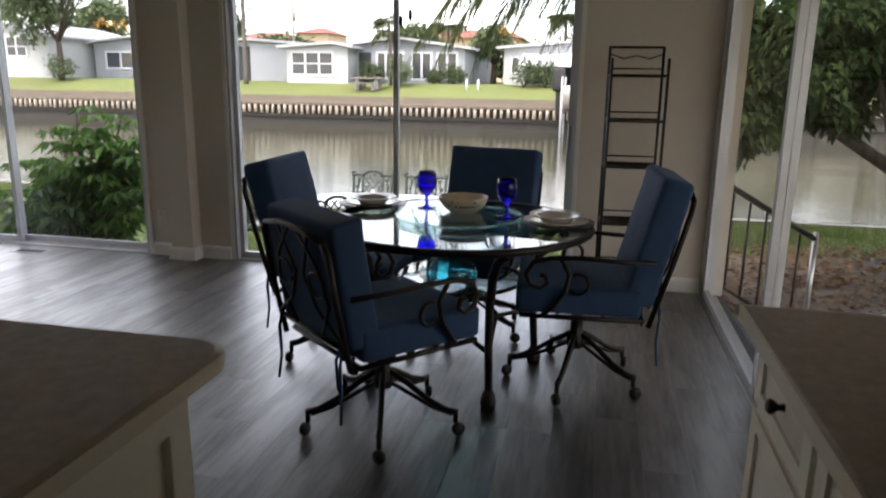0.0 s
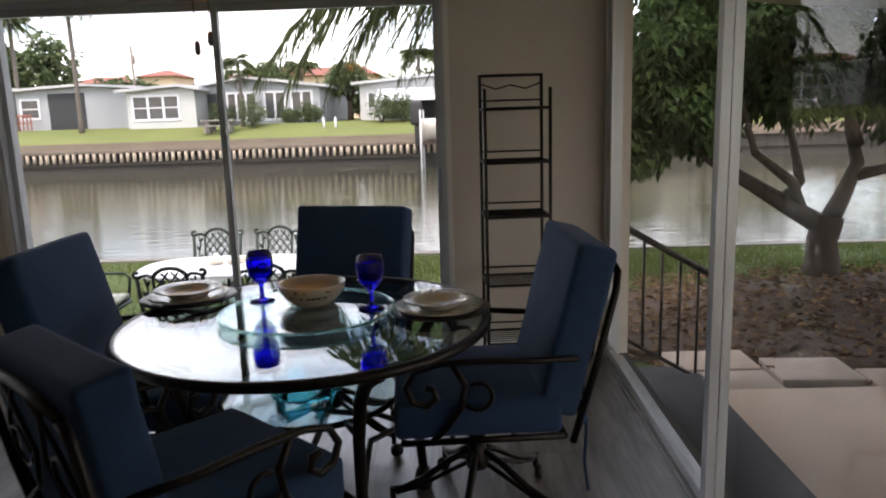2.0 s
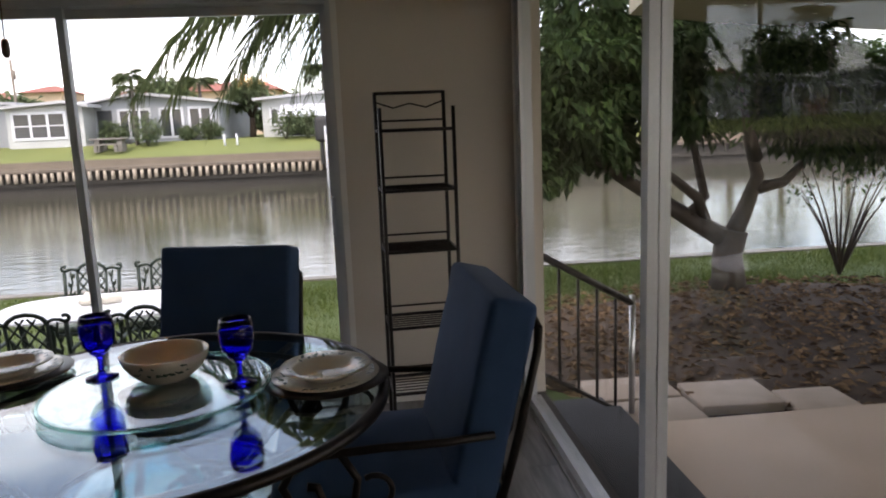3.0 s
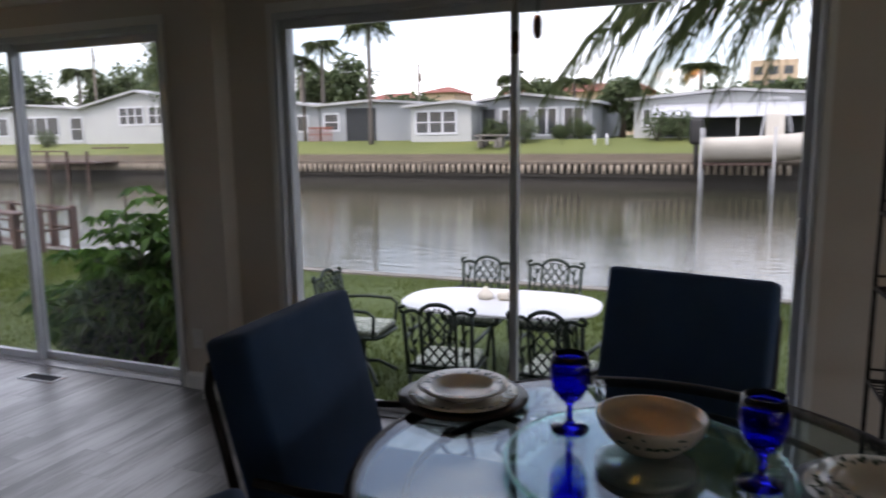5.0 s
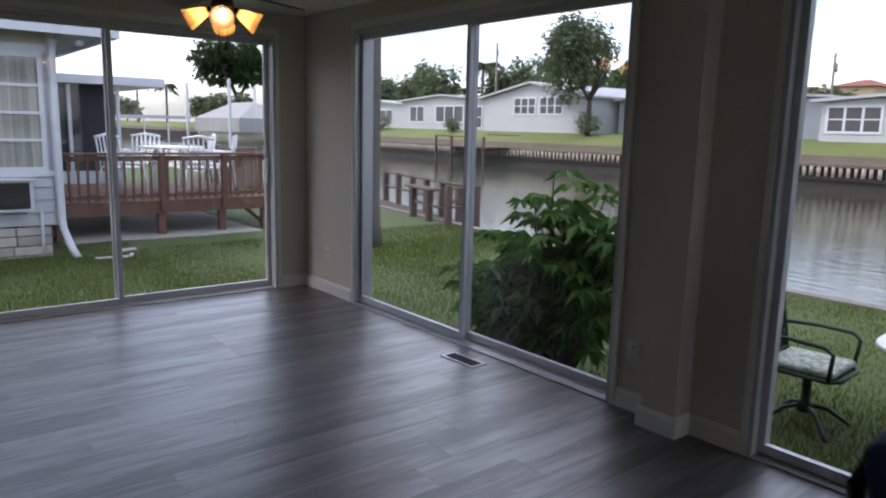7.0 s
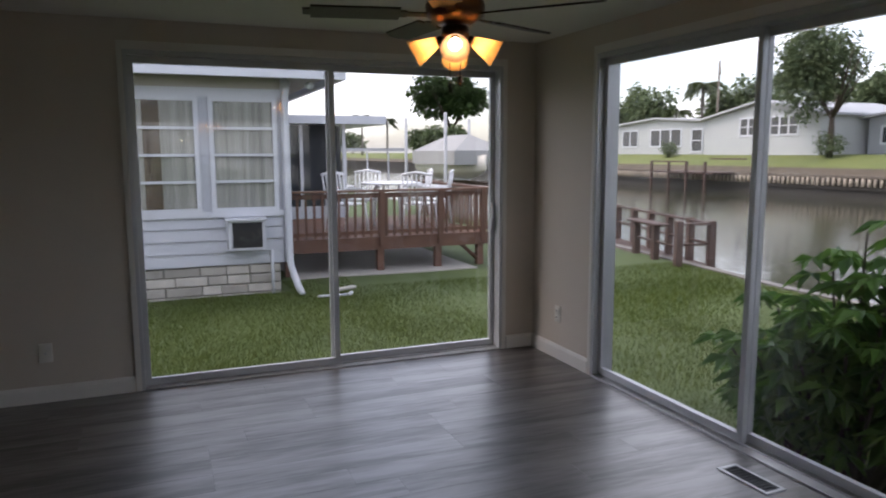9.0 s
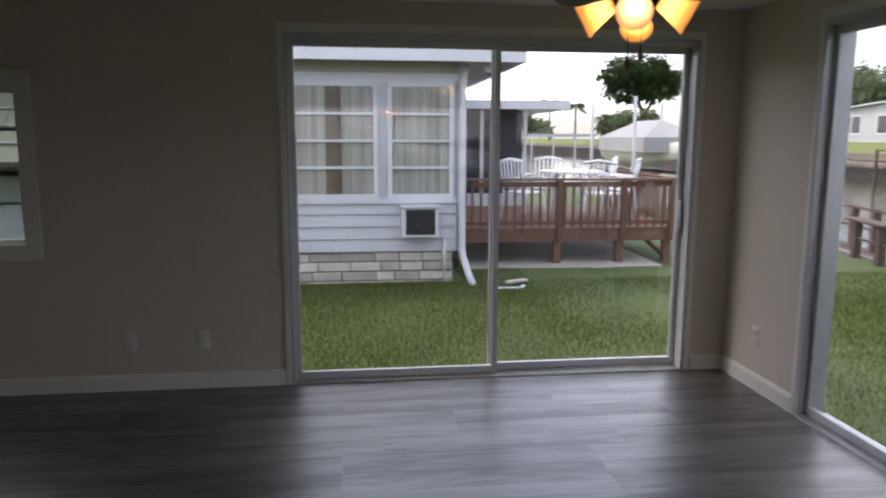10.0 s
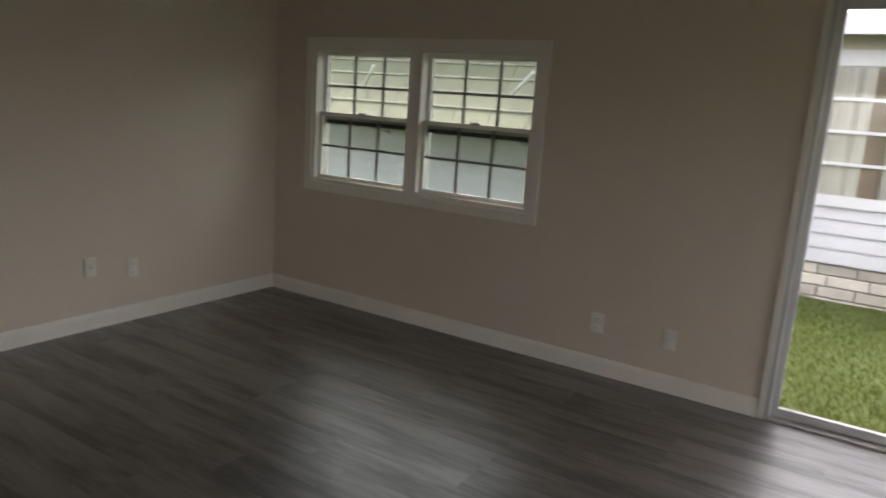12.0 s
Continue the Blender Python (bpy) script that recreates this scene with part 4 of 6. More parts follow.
pts = [(math.copysign(abs(math.cos(a)) ** 0.6, math.cos(a)) * 0.80, math.copysign(abs(math.sin(a)) ** 0.75, math.sin(a)) * 0.46) for a in [2 * math.pi * k / 48 for k in range(48)]]
lo, hi, inn = ([bm.verts.new((x * q, y * q, z)) for x, y in pts] for q, z in ((1.0, 0.70), (1.0, 0.715), (0.985, 0.722)))
for a, b in ((lo, hi), (hi, inn)):
    for k in range(48):
        bm.faces.new((a[k], a[(k + 1) % 48], b[(k + 1) % 48], b[k]))
bm.faces.new(inn)
bm.faces.new(lo[::-1])
part("tabletop", bm, M_WHITEPLASTIC, ot, "white tabletop")
for sx in (-1, 1):
    for sy in (-1, 1):
        part("leg", bar([(sx * 0.52, sy * 0.28, 0.70), (sx * 0.50, sy * 0.26, 0.4), (sx * 0.56, sy * 0.30, 0)], 0.022), M_GREENIRON, ot)
for x, y, rz, lb in ((0.36, 8.52, 180, "far"), (0.98, 8.56, 178, "far"), (0.60, 7.22, 8, "near"), (1.40, 7.26, -4, "near"), (-0.42, 7.80, -85, "end"), (1.95, 7.75, 75, "end")):
    patio_chair(pose(x, y, ZL, 0, 0, rz), "dark green cast metal swivel chair with patterned pad" if lb == "end" else "dark green cast metal patio chair with lattice back", lb == "end")
leaf_like = ((0, 0), (0.05, 0.0), (0.075, 0.02), (0.06, 0.05), (0.03, 0.075), (0.012, 0.10), (0, 0.105))
solid("seashell", lathe(leaf_like, 14), M_CREAM, "pale conch shell ornament on the patio table", "shell", m=pose(0.62, 8.0, ZL + 0.722))
solid("seashell", rbox((0.17, 0.08, 0.07), (0, 0, 0.035), 0.03, 3), M_CREAM, "pale seashell ornament on the patio table", "shell", m=pose(0.80, 8.0, ZL + 0.722, 0, 0, 25))

# ---- small dock at the bank ----
dk = thing("dock", pose(-10.35, 12.75, 0, 0, 0, -13), "small weathered red-brown wooden dock with low rails", "dock")
for i in range(27):
    part("plank", boxes(((-4.1 + 0.2 * i, -0.75, -0.585), (-3.91 + 0.2 * i, 0.02, -0.55))), M_DOCK, dk)
for y in (-0.74, -0.09):
    part("beam", boxes(((-4.1, y, -0.78), (1.3, y + 0.08, -0.585))), M_DOCK, dk)
POSTS = ((-3.9, -0.05, 0.26), (-3.0, -0.05, 0.26), (-2.1, -0.05, 0.25), (-1.25, -0.05, 0.26), (-0.4, -0.05, 0.25), (0.45, -0.05, 0.26), (1.22, -0.05, 0.27), (1.22, -0.68, 0.28), (0.30, -0.68, 0.10), (-0.55, -0.68, 0.12))
for px, py, top in POSTS:
    part("post", rbox((0.13, 0.13, top + 1.9), (px, py, (top - 1.9) / 2), 0.012, 1), M_DOCK, dk)
part("handrail", boxes(((-3.95, -0.11, 0.20), (1.28, 0.01, 0.235))), M_DOCK, dk)
part("handrail", boxes(((1.16, -0.62, 0.20), (1.28, -0.11, 0.235))), M_DOCK, dk)
part("rail", bar([(-3.9, -0.05, -0.15), (1.22, -0.05, -0.15)], 0.03, 4), M_DOCK, dk)
part("rail", bar([(1.22, -0.68, -0.15), (1.22, -0.05, -0.15)], 0.03, 4), M_DOCK, dk)
part("bench_top", rbox((1.35, 0.30, 0.045), (-0.12, -0.66, 0.13), 0.01, 1), M_DOCK, dk, "plank laid over two low posts")
part("rail", bar([(-0.55, -0.68, -0.2), (1.22, -0.68, -0.2)], 0.028, 4), M_DOCK, dk)

# ---- neighbour's house to the west ----
XH = -9.72
nh = thing("neighbour_house", pose(XH, 0, 0), "white sided mobile home with stone skirt", "house")
part("wall", boxes(((-4.2, -12, -0.10), (-0.02, 4.92, 2.55))), M_SIDING, nh)
part("skirt", boxes(((-4.15, -12, -0.75), (-0.06, 4.85, -0.10))), M_MORTAR, nh)
part("roof", boxes(((-5.0, -12.3, 2.62), (0.50, 5.74, 2.70)), ((0.44, -12.3, 2.52), (0.52, 5.76, 2.74)), ((-5.0, 5.68, 2.52), (0.44, 5.76, 2.74))), M_FASCIA, nh, "flat white roof edge")
part("soffit", boxes(((0.0, -12, 2.57), (0.43, 5.55, 2.60)), ((-4.2, 4.95, 2.57), (0.0, 5.55, 2.60))), M_SOFFIT, nh)
for zz in [z / 1000 for z in range(-90, 620, 178)]:
    bm = bmesh.new()
    v = [bm.verts.new(p) for p in ((0, -12, zz), (0, 4.90, zz), (0.004, -12, zz + 0.172), (0.004, 4.90, zz + 0.172), (0.026, -12, zz + 0.004), (0.026, 4.90, zz + 0.004))]
    bm.faces.new((v[4], v[5], v[3], v[2]))
    bm.faces.new((v[0], v[1], v[5], v[4]))
    bm.faces.new((v[1], v[3], v[5]))
    part("siding_board", bm, M_SIDING, nh)
for zz in (0.80, 0.978, 1.156, 1.334, 1.512, 1.69, 1.868, 2.046, 2.224, 2.40):
    part("siding_board", boxes(((0, -12, zz), (0.02, 2.0, zz + 0.170))), M_SIDING, nh)
part("sill", boxes(((0, 2.0, 0.60), (0.05, 4.92, 0.68))), M_FASCIA, nh)
# tan strip on the white wall paints the shade below the eave
part("band", boxes(((0, 2.0, 2.40), (0.022, 4.92, 2.565))), M_SOFFIT, nh, "tan wall band coloured for the eave's shade")
part("head_trim", boxes(((0, 2.0, 2.28), (0.03, 4.92, 2.40))), M_FASCIA, nh)
part("corner_post", boxes(((-0.03, 4.92, -0.10), (0.05, 5.02, 2.57))), M_FASCIA, nh)
for a, b in ((2.48, 3.78), (3.92, 4.85)):
    wv = part("window", boxes(((0, a, 0.68), (0.045, a + 0.06, 2.28)), ((0, b - 0.06, 0.68), (0.045, b, 2.28)), ((0, a + 0.06, 0.68), (0.045, b - 0.06, 0.73)), ((0, a + 0.06, 2.22), (0.045, b - 0.06, 2.28))), M_FASCIA, nh)
    for k in range(1, 4):
        part("light_bar", boxes(((0.006, a + 0.06, 0.73 + 1.49 * k / 4 - 0.018), (0.04, b - 0.06, 0.73 + 1.49 * k / 4 + 0.018))), M_FASCIA, wv)
    for k in range(4):
        g = part("pane", boxes(((0.016, a + 0.06, 0.735 + 1.49 * k / 4), (0.02, b - 0.06, 0.725 + 1.49 * (k + 1) / 4))), M_GLASS, wv, "clear glass")
    bm = bmesh.new()
    n = 70
    row = []
    for i in range(n + 1):
        y = a + 0.05 + (b - a - 0.1) * i / n
        x = 0.004 + 0.003 * math.sin(i * 1.25) + 0.002 * math.sin(i * 0.41)
        row.append((bm.verts.new((x, y, 0.70)), bm.verts.new((x, y, 2.26))))
    for p, q in zip(row, row[1:]):
        bm.faces.new((p[0], q[0], q[1], p[1]))
    part("curtain", bm, M_CURTAIN, wv, "pale drawn curtain with fold shade in its colour")
    if a < 3:
        part("wood_panel", boxes(((0.010, a + 0.58, 0.72), (0.013, a + 0.80, 2.24))), M_PANELWOOD, wv, "brown panelling between the curtains")
ac = part("air_conditioner", boxes(((0.0, 4.10, 0.15), (0.30, 4.60, 0.565))), M_FASCIA, nh, "white window air conditioner")
part("grille", boxes(((0.30, 4.15, 0.18), (0.306, 4.56, 0.535))), M_BLACK, ac)
part("hood", boxes(((0.0, 4.07, 0.565), (0.34, 4.63, 0.59))), M_FASCIA, ac)
part("downspout", tube(bmesh.new(), [(0.10, 5.0, 2.52), (0.09, 4.97, 2.3), (0.09, 4.97, 0.0), (0.10, 4.98, -0.15), (0.25, 5.05, -0.42), (0.35, 5.10, -0.55)], 0.05, 8), M_FASCIA, nh, "white downspout")
part("pipe", bar([(0.06, 4.72, -0.55), (0.06, 4.72, 0.10)], 0.022), M_FASCIA, nh)
part("eave_lamp", lathe(((0, 0), (0.05, 0.01), (0.07, 0.06), (0.05, 0.10), (0, 0.11)), 14), M_FASCIA, nh, m=Matrix.Translation((0.2, 5.30, 2.40)))
rng = random.Random(9)
for r_ in range(4):
    y = 4.85
    z0 = -0.66 + 0.14 * r_
    while y > -1.5:
        ln = rng.uniform(0.26, 0.52)
        part("stone", rbox((0.07, ln - 0.012, 0.128), (0, 0, 0), 0.012, 1), M_ROCK, nh, m=pose(-0.045 + rng.uniform(-0.01, 0.012), y - ln / 2, z0 + 0.065))
        y -= ln
pp = thing("drain_pipe", pose(-9.05, 5.25, ZL), "short white plastic drain pipe lying on the grass", "pipe")
part("run", bar([(0, 0, 0.03), (0.03, 0.42, 0.03)], 0.02, 10), M_FASCIA, pp)
part("elbow", tube(bmesh.new(), [(0.03, 0.42, 0.03), (0.03, 0.47, 0.035), (0.02, 0.49, 0.07)], 0.026, 10), M_FASCIA, pp)
solid("splash_board", rbox((0.10, 0.36, 0.04), (0, 0, 0.06), 0.012), M_SOFFIT, "weathered board lying by the downspout", "board", m=pose(-9.35, 5.72, ZL, 0, 0, 28))
# cream awning over the neighbour's side windows
aw = thing("window_awning", pose(XH, 0, 0), "cream ribbed metal awning over the neighbour's windows", "awning")
for i in range(14):
    yy = -6.6 + 0.58 * i
    bm = bmesh.new()
    v = [bm.verts.new(q) for q in ((0.03, yy, 2.30), (0.03, yy + 0.57, 2.30), (1.05, yy + 0.57, 1.22), (1.05, yy, 1.22), (0.01, yy, 2.26), (0.01, yy + 0.57, 2.26), (1.03, yy + 0.57, 1.18), (1.03, yy, 1.18))]
    for f in ((0, 3, 2, 1), (4, 5, 6, 7), (0, 1, 5, 4), (2, 3, 7, 6), (0, 4, 7, 3), (1, 2, 6, 5)):
        bm.faces.new([v[k] for k in f])
    part("panel", bm, M_AWNING_SHADED, aw)
for k in range(1, 5):
    z = 2.30 - 1.08 * k / 5
    part("rib", bar([(0.06 + 1.02 * k / 5, -6.6, z), (0.06 + 1.02 * k / 5, 1.52, z)], 0.016, 5), M_SOFFIT, aw)
part("lip", boxes(((1.03, -6.6, 1.06), (1.07, 1.52, 1.20))), M_FASCIA, aw)
for y in (-6.4, -3.8, -1.2, 1.4):
    part("brace", bar([(1.02, y, 1.12), (0.02, y, 0.95)], 0.02, 5), M_FASCIA, aw)
    part("brace", bar([(0.75, y, 1.62), (1.12, y + 0.5, 1.95)], 0.02, 5), M_FASCIA, aw)

# deck with railing
XD, Y0, Y1 = -10.95, 5.08, 8.80
de = thing("deck", pose(0, 0, 0), "raised red-brown wooden deck with railing", "deck")
for i in range(27):
    part("deck_board", boxes(((XD - 4.0, Y0 + 0.138 * i, 0.02), (XD, Y0 + 0.138 * i + 0.13, 0.05))), M_DECK, de)
part("fascia", boxes(((XD, Y0, -0.16), (XD + 0.045, Y1, 0.06))), M_DECK, de)
part("fascia", boxes(((XD - 4.0, Y1, -0.16), (XD + 0.045, Y1 + 0.045, 0.06))), M_DECK, de)
for y in (Y0 + 0.1, 6.77, 7.85, Y1 - 0.12):
    part("leg", boxes(((XD - 0.14, y - 0.06, -0.75), (XD - 0.02, y + 0.06, -0.0))), M_DECK, de)
    part("post", boxes(((XD + 0.045, y - 0.045, -0.1), (XD + 0.13, y + 0.045, 0.84))), M_DECK, de)
part("brace", bar([(XD - 0.08, Y1 - 0.15, -0.45), (XD - 0.08, Y1 - 0.55, -0.1)], 0.04, 4), M_DECK, de)
part("handrail", boxes(((XD - 0.03, Y0, 0.84), (XD + 0.13, Y1 + 0.1, 0.875))), M_DECK, de)
part("handrail", boxes(((XD - 4.0, Y1 - 0.03, 0.84), (XD - 0.03, Y1 + 0.1, 0.875))), M_DECK, de)
part("rail", boxes(((XD + 0.045, Y0, 0.74), (XD + 0.08, Y1, 0.82))), M_DECK, de)
part("rail", boxes(((XD + 0.045, Y0, 0.12), (XD + 0.08, Y1, 0.18))), M_DECK, de)
for i in range(26):
    y = Y0 + 0.1 + 0.139 * i
    part("baluster", boxes(((XD + 0.08, y - 0.018, 0.08), (XD + 0.115, y + 0.018, 0.78))), M_DECK, de)
for i in range(26):
    x = XD - 0.15 - 0.139 * i
    part("baluster", boxes(((x - 0.018, Y1 + 0.045, 0.08), (x + 0.018, Y1 + 0.08, 0.80))), M_DECK, de)
structure("deck_slab", boxes(((XD - 4, Y0 + 0.1, -0.70), (XD + 0.35, Y1 - 0.35, -0.535))), M_SOFFIT, "grey concrete slab below the deck", "slab")


def resin_chair(m):
    t = thing("deck_chair", m, "white resin chair with slatted back on the deck", "chair", "white deck chairs")
    for sx in (-1, 1):
        for y in (-0.22, 0.22):
            part("leg", bar([(sx * 0.22, y, 0.42), (sx * 0.25, y * 1.2, 0)], 0.02, 6), M_WHITEPLASTIC, t)
        part("armrest", bar([(sx * 0.25, -0.26, 0.62), (sx * 0.27, 0.1, 0.64), (sx * 0.26, 0.24, 0.62), (sx * 0.24, 0.23, 0.42)], 0.02, 6), M_WHITEPLASTIC, t)
    part("seat", rbox((0.48, 0.48, 0.03), (0, 0, 0.42), 0.01), M_WHITEPLASTIC, t)
    part("top_rail", bar([(-0.25, -0.30, 0.86), (0, -0.33, 0.90), (0.25, -0.30, 0.86)], 0.022, 6), M_WHITEPLASTIC, t)
    for i in range(7):
        x = -0.22 + 0.073 * i
        part("slat", bar([(x, -0.23, 0.42), (x * 1.05, -0.31, 0.88)], 0.014, 5), M_WHITEPLASTIC, t)
    return t


for x, y, rz in ((-12.1, 6.45, -60), (-13.2, 7.1, -120), (-12.6, 8.42, 150), (-11.65, 7.75, 60), (-13.5, 8.3, 170)):
    resin_chair(pose(x, y, 0.05, 0, 0, rz) @ Matrix.Diagonal((1.12, 1.12, 1.22, 1)))
rt = thing("deck_table", pose(-12.55, 7.48, 0.05) @ Matrix.Diagonal((1.05, 1.05, 1.22, 1)), "round white resin table on the deck", "table")
part("tabletop", lathe(((0, 0.69), (0.56, 0.69), (0.57, 0.705), (0.56, 0.72), (0, 0.72)), 36, smooth=False), M_WHITEPLASTIC, rt)
for k in range(4):
    a = radians(45 + 90 * k)
    part("leg", bar([(0.3 * math.cos(a), 0.3 * math.sin(a), 0.69), (0.38 * math.cos(a), 0.38 * math.sin(a), 0)], 0.025, 6), M_WHITEPLASTIC, rt)

# screened porch behind it
sp = thing("screen_porch", pose(-15.2, 0, 0), "white framed screened porch with flat roof", "porch", kind="structure")
# solid dark box: the porch's inner shade is its colour
part("screen", boxes(((-3.6, 3.5, 0.30), (-0.06, 7.15, 2.12))), M_INTERIORSHADE, sp, "dark box painted for the shade behind the screens")
part("kick_panel", boxes(((-3.6, 3.5, -0.7), (0.0, 7.25, 0.30))), M_FASCIA, sp)
part("roof", boxes(((-4.2, 3.0, 2.14), (0.4, 8.1, 2.32))), M_FASCIA, sp)
for y in (5.2, 6.2, 7.17):
    part("post", boxes(((-0.05, y, 0.3), (0.02, y + 0.07, 2.14))), M_FASCIA, sp)


def boat(m, label, cover):
    t = thing("boat", m, label, "boat")
    bm = bmesh.new()
    L, W = 5.2, 1.05
    rows = []
    for i in range(13):
        s = i / 12
        wd = W * (1 - max(0, (s - 0.45) / 0.55) ** 2.2)
        dp = 0.75 + 0.25 * s * s
        rows.append([bm.verts.new((L * (s - 0.5), sg * wd * k, z)) for sg, k, z in ((-1, 1.0, dp), (-1, 0.93, 0.45), (-1, 0.6, 0.16 + 0.3 * s ** 4), (1, 0.0, 0.0 + 0.5 * s ** 5), (1, 0.6, 0.16 + 0.3 * s ** 4), (1, 0.93, 0.45), (1, 1.0, dp))])
    for a, b in zip(rows, rows[1:]):
        for k in range(6):
            bm.faces.new((a[k], a[k + 1], b[k + 1], b[k])).smooth = True
        bm.faces.new((a[6], a[0], b[0], b[6]))
    bm.faces.new(rows[0])
    bmesh.ops.recalc_face_normals(bm, faces=bm.faces)
    part("hull", bm, M_BOAT, t, "white hull")
    if cover:
        cb = bmesh.new()
        a = [cb.verts.new(p) for p in ((-2.4, -1.2, 1.15), (2.3, -1.2, 1.15), (2.3, 1.2, 1.15), (-2.4, 1.2, 1.15))]
        lowc = [cb.verts.new((v.co.x, v.co.y, 0.65)) for v in a]
        r0, r1 = cb.verts.new((-1.1, 0, 1.75)), cb.verts.new((1.1, 0, 1.75))
        for f in ((a[0], a[1], r1, r0), (a[2], a[3], r0, r1), (a[1], a[2], r1), (a[3], a[0], r0)):
            cb.faces.new(f)
        for k in range(4):
            cb.faces.new((lowc[k], lowc[(k + 1) % 4], a[(k + 1) % 4], a[k]))
        part("cover", cb, M_CANVAS, t, "pale peaked canvas cover")
    else:
        part("console", rbox((0.7, 0.7, 0.8), (0.1, 0, 1.05), 0.06), M_BOAT, t)
        mo = part("outboard_motor", rbox((0.55, 0.5, 0.8), (-2.85, 0, 0.95), 0.12, 3), M_BLACK, t, "black outboard motor")
        part("lower_unit", rbox((0.2, 0.14, 0.9), (-2.85, 0, 0.25), 0.04), M_BLACK, mo)
        part("rail", bar([(-0.4, -0.7, 0.8), (-0.2, -0.6, 1.9), (0.5, -0.6, 1.9), (0.7, -0.7, 0.9)], 0.025, 6), M_FASCIA, t)
        part("rail", bar([(-0.4, 0.7, 0.8), (-0.2, 0.6, 1.9), (0.5, 0.6, 1.9), (0.7, 0.7, 0.9)], 0.025, 6), M_FASCIA, t)
    return t


def boat_lift(x, y, rz, top, w, d, label, mat=M_FASCIA, up=0.0):
    t = thing("boat_lift", pose(x, y, 0, 0, 0, rz), label, "boat lift")
    for sx in (-1, 1):
        for sy in (-1, 1):
            part("piling", bar([(sx * w, sy * d, -2.2), (sx * w, sy * d, top)], 0.055), mat, t, "tall piling")
        part("beam", boxes(((sx * w - 0.08, -d, up - 0.16), (sx * w + 0.08, d, up))), M_POLE, t)
    part("bunk", boxes(((-w, -0.6, up), (w, -0.4, up + 0.12))), M_DOCK, t)
    part("bunk", boxes(((-w, 0.4, up), (w, 0.6, up + 0.12))), M_DOCK, t)
    return t


boat_lift(-22.0, 12.95, 0, 2.75, 1.9, 1.25, "boat lift with tall pale pilings", M_ROOF, 0.40)
boat(pose(-22.0, 12.95, 0.53) @ Matrix.Diagonal((0.85, 0.8, 0.9, 1)), "white boat under a pale peaked cover on a lift", True)
boat_lift(2.55, 39.2, 0, 1.75, 1.55, 1.5, "boat lift with pale posts by the far seawall", M_ROOF)
boat(pose(4.0, 39.2, 0.12) @ Matrix.Diagonal((1.15, 1.1, 1.55, 1)), "white centre console boat with black outboard motor", False)

# ---- the far bank ----


def far_house(x0, x1, y, z0, eave, peak, px, depth, wall_mat, label, windows=(), doors=(), awning=None, overhang=0.5):
    """A low house seen from its canal side: gable roof with its peak at px, windows as frames and panes, doors as dark
    sheets painted for shade.
    """
    t = thing("house", pose(0, y, z0), label, "house", "houses across the canal")
    bm = boxes(((x0, 0, -0.4), (x1, depth, eave)))
    gv = [bm.verts.new(p) for p in ((x0, 0, eave), (x1, 0, eave), (px, 0, peak - 0.05), (x0, depth, eave), (x1, depth, eave), (px, depth, peak - 0.05))]
    bm.faces.new((gv[0], gv[1], gv[2]))
    bm.faces.new((gv[3], gv[5], gv[4]))
    part("wall", bm, wall_mat, t)
    rb = bmesh.new()
    th = 0.16
    for a, b in (((x0 - overhang, eave - 0.05), (px, peak)), ((px, peak), (x1 + overhang, eave - 0.05))):
        lo = [rb.verts.new((q[0], yy, q[1])) for q in (a, b) for yy in (-overhang, depth + 0.3)]
        hi = [rb.verts.new((v.co.x, v.co.y, v.co.z + th)) for v in lo]
        for f in ((0, 1, 3, 2),):
            rb.faces.new([lo[i] for i in f])
            rb.faces.new([hi[i] for i in f][::-1])
        for i, j in ((0, 1), (1, 3), (3, 2), (2, 0)):
            rb.faces.new((lo[i], lo[j], hi[j], hi[i]))
    bmesh.ops.recalc_face_normals(rb, faces=rb.faces)
    part("roof", rb, M_ROOF, t, "pale low-slope roof")
    for a, b, za, zb, nx, nz in windows:
        fr = bmesh.new()
        f = 0.07
        for i in range(nx + 1):
            x = a + (b - a) * i / nx
            box(fr, (x - f, -0.07, za - f), (x + f, 0.0, zb + f))
        for i in range(nz + 1):
            z = za + (zb - za) * i / nz
            k = f if i in (0, nz) else f * 0.5
            box(fr, (a, -0.06, z - k), (b, 0.0, z + k))
        wv = part("window", fr, M_FASCIA, t)
        for i in range(nx):
            part("pane", boxes(((a + (b - a) * i / nx + f, -0.03, za), (a + (b - a) * (i + 1) / nx - f, -0.02, zb))), M_WINDOWDARK, wv, "dark reflecting glass")
    for a, b, za, zb in doors:
        # no hole in the wall: a dark sheet paints the shade
        part("opening", boxes(((a, -0.02, za), (b, 0.05, zb))), M_INTERIORSHADE, t, "dark sheet painted for the shade inside")
    if awning:
        a, b, za, zb, out = awning
        ab = bmesh.new()
        v = [ab.verts.new(p) for p in ((a, 0, zb), (b, 0, zb), (b, -out, za), (a, -out, za), (a, 0, zb - 0.08), (b, 0, zb - 0.08), (b, -out, za - 0.08), (a, -out, za - 0.08))]
        for f in ((0, 1, 2, 3), (7, 6, 5, 4), (0, 3, 7, 4), (1, 5, 6, 2), (3, 2, 6, 7)):
            ab.faces.new([v[i] for i in f])
        part("awning", ab, M_FASCIA, t, "white sloping awning")
        for x in (a + 0.1, (a + b) / 2, b - 0.1):
            part("post", boxes(((x, -out + 0.05, -0.3), (x + 0.09, -out + 0.14, za - 0.08))), M_FASCIA, t)
    return t


M_WINDOWDARK = paint("far_window_glass", (0.05, 0.06, 0.07), (0.03, 0.035, 0.04), rough=0.08, scale=0.6, bump=0.0)
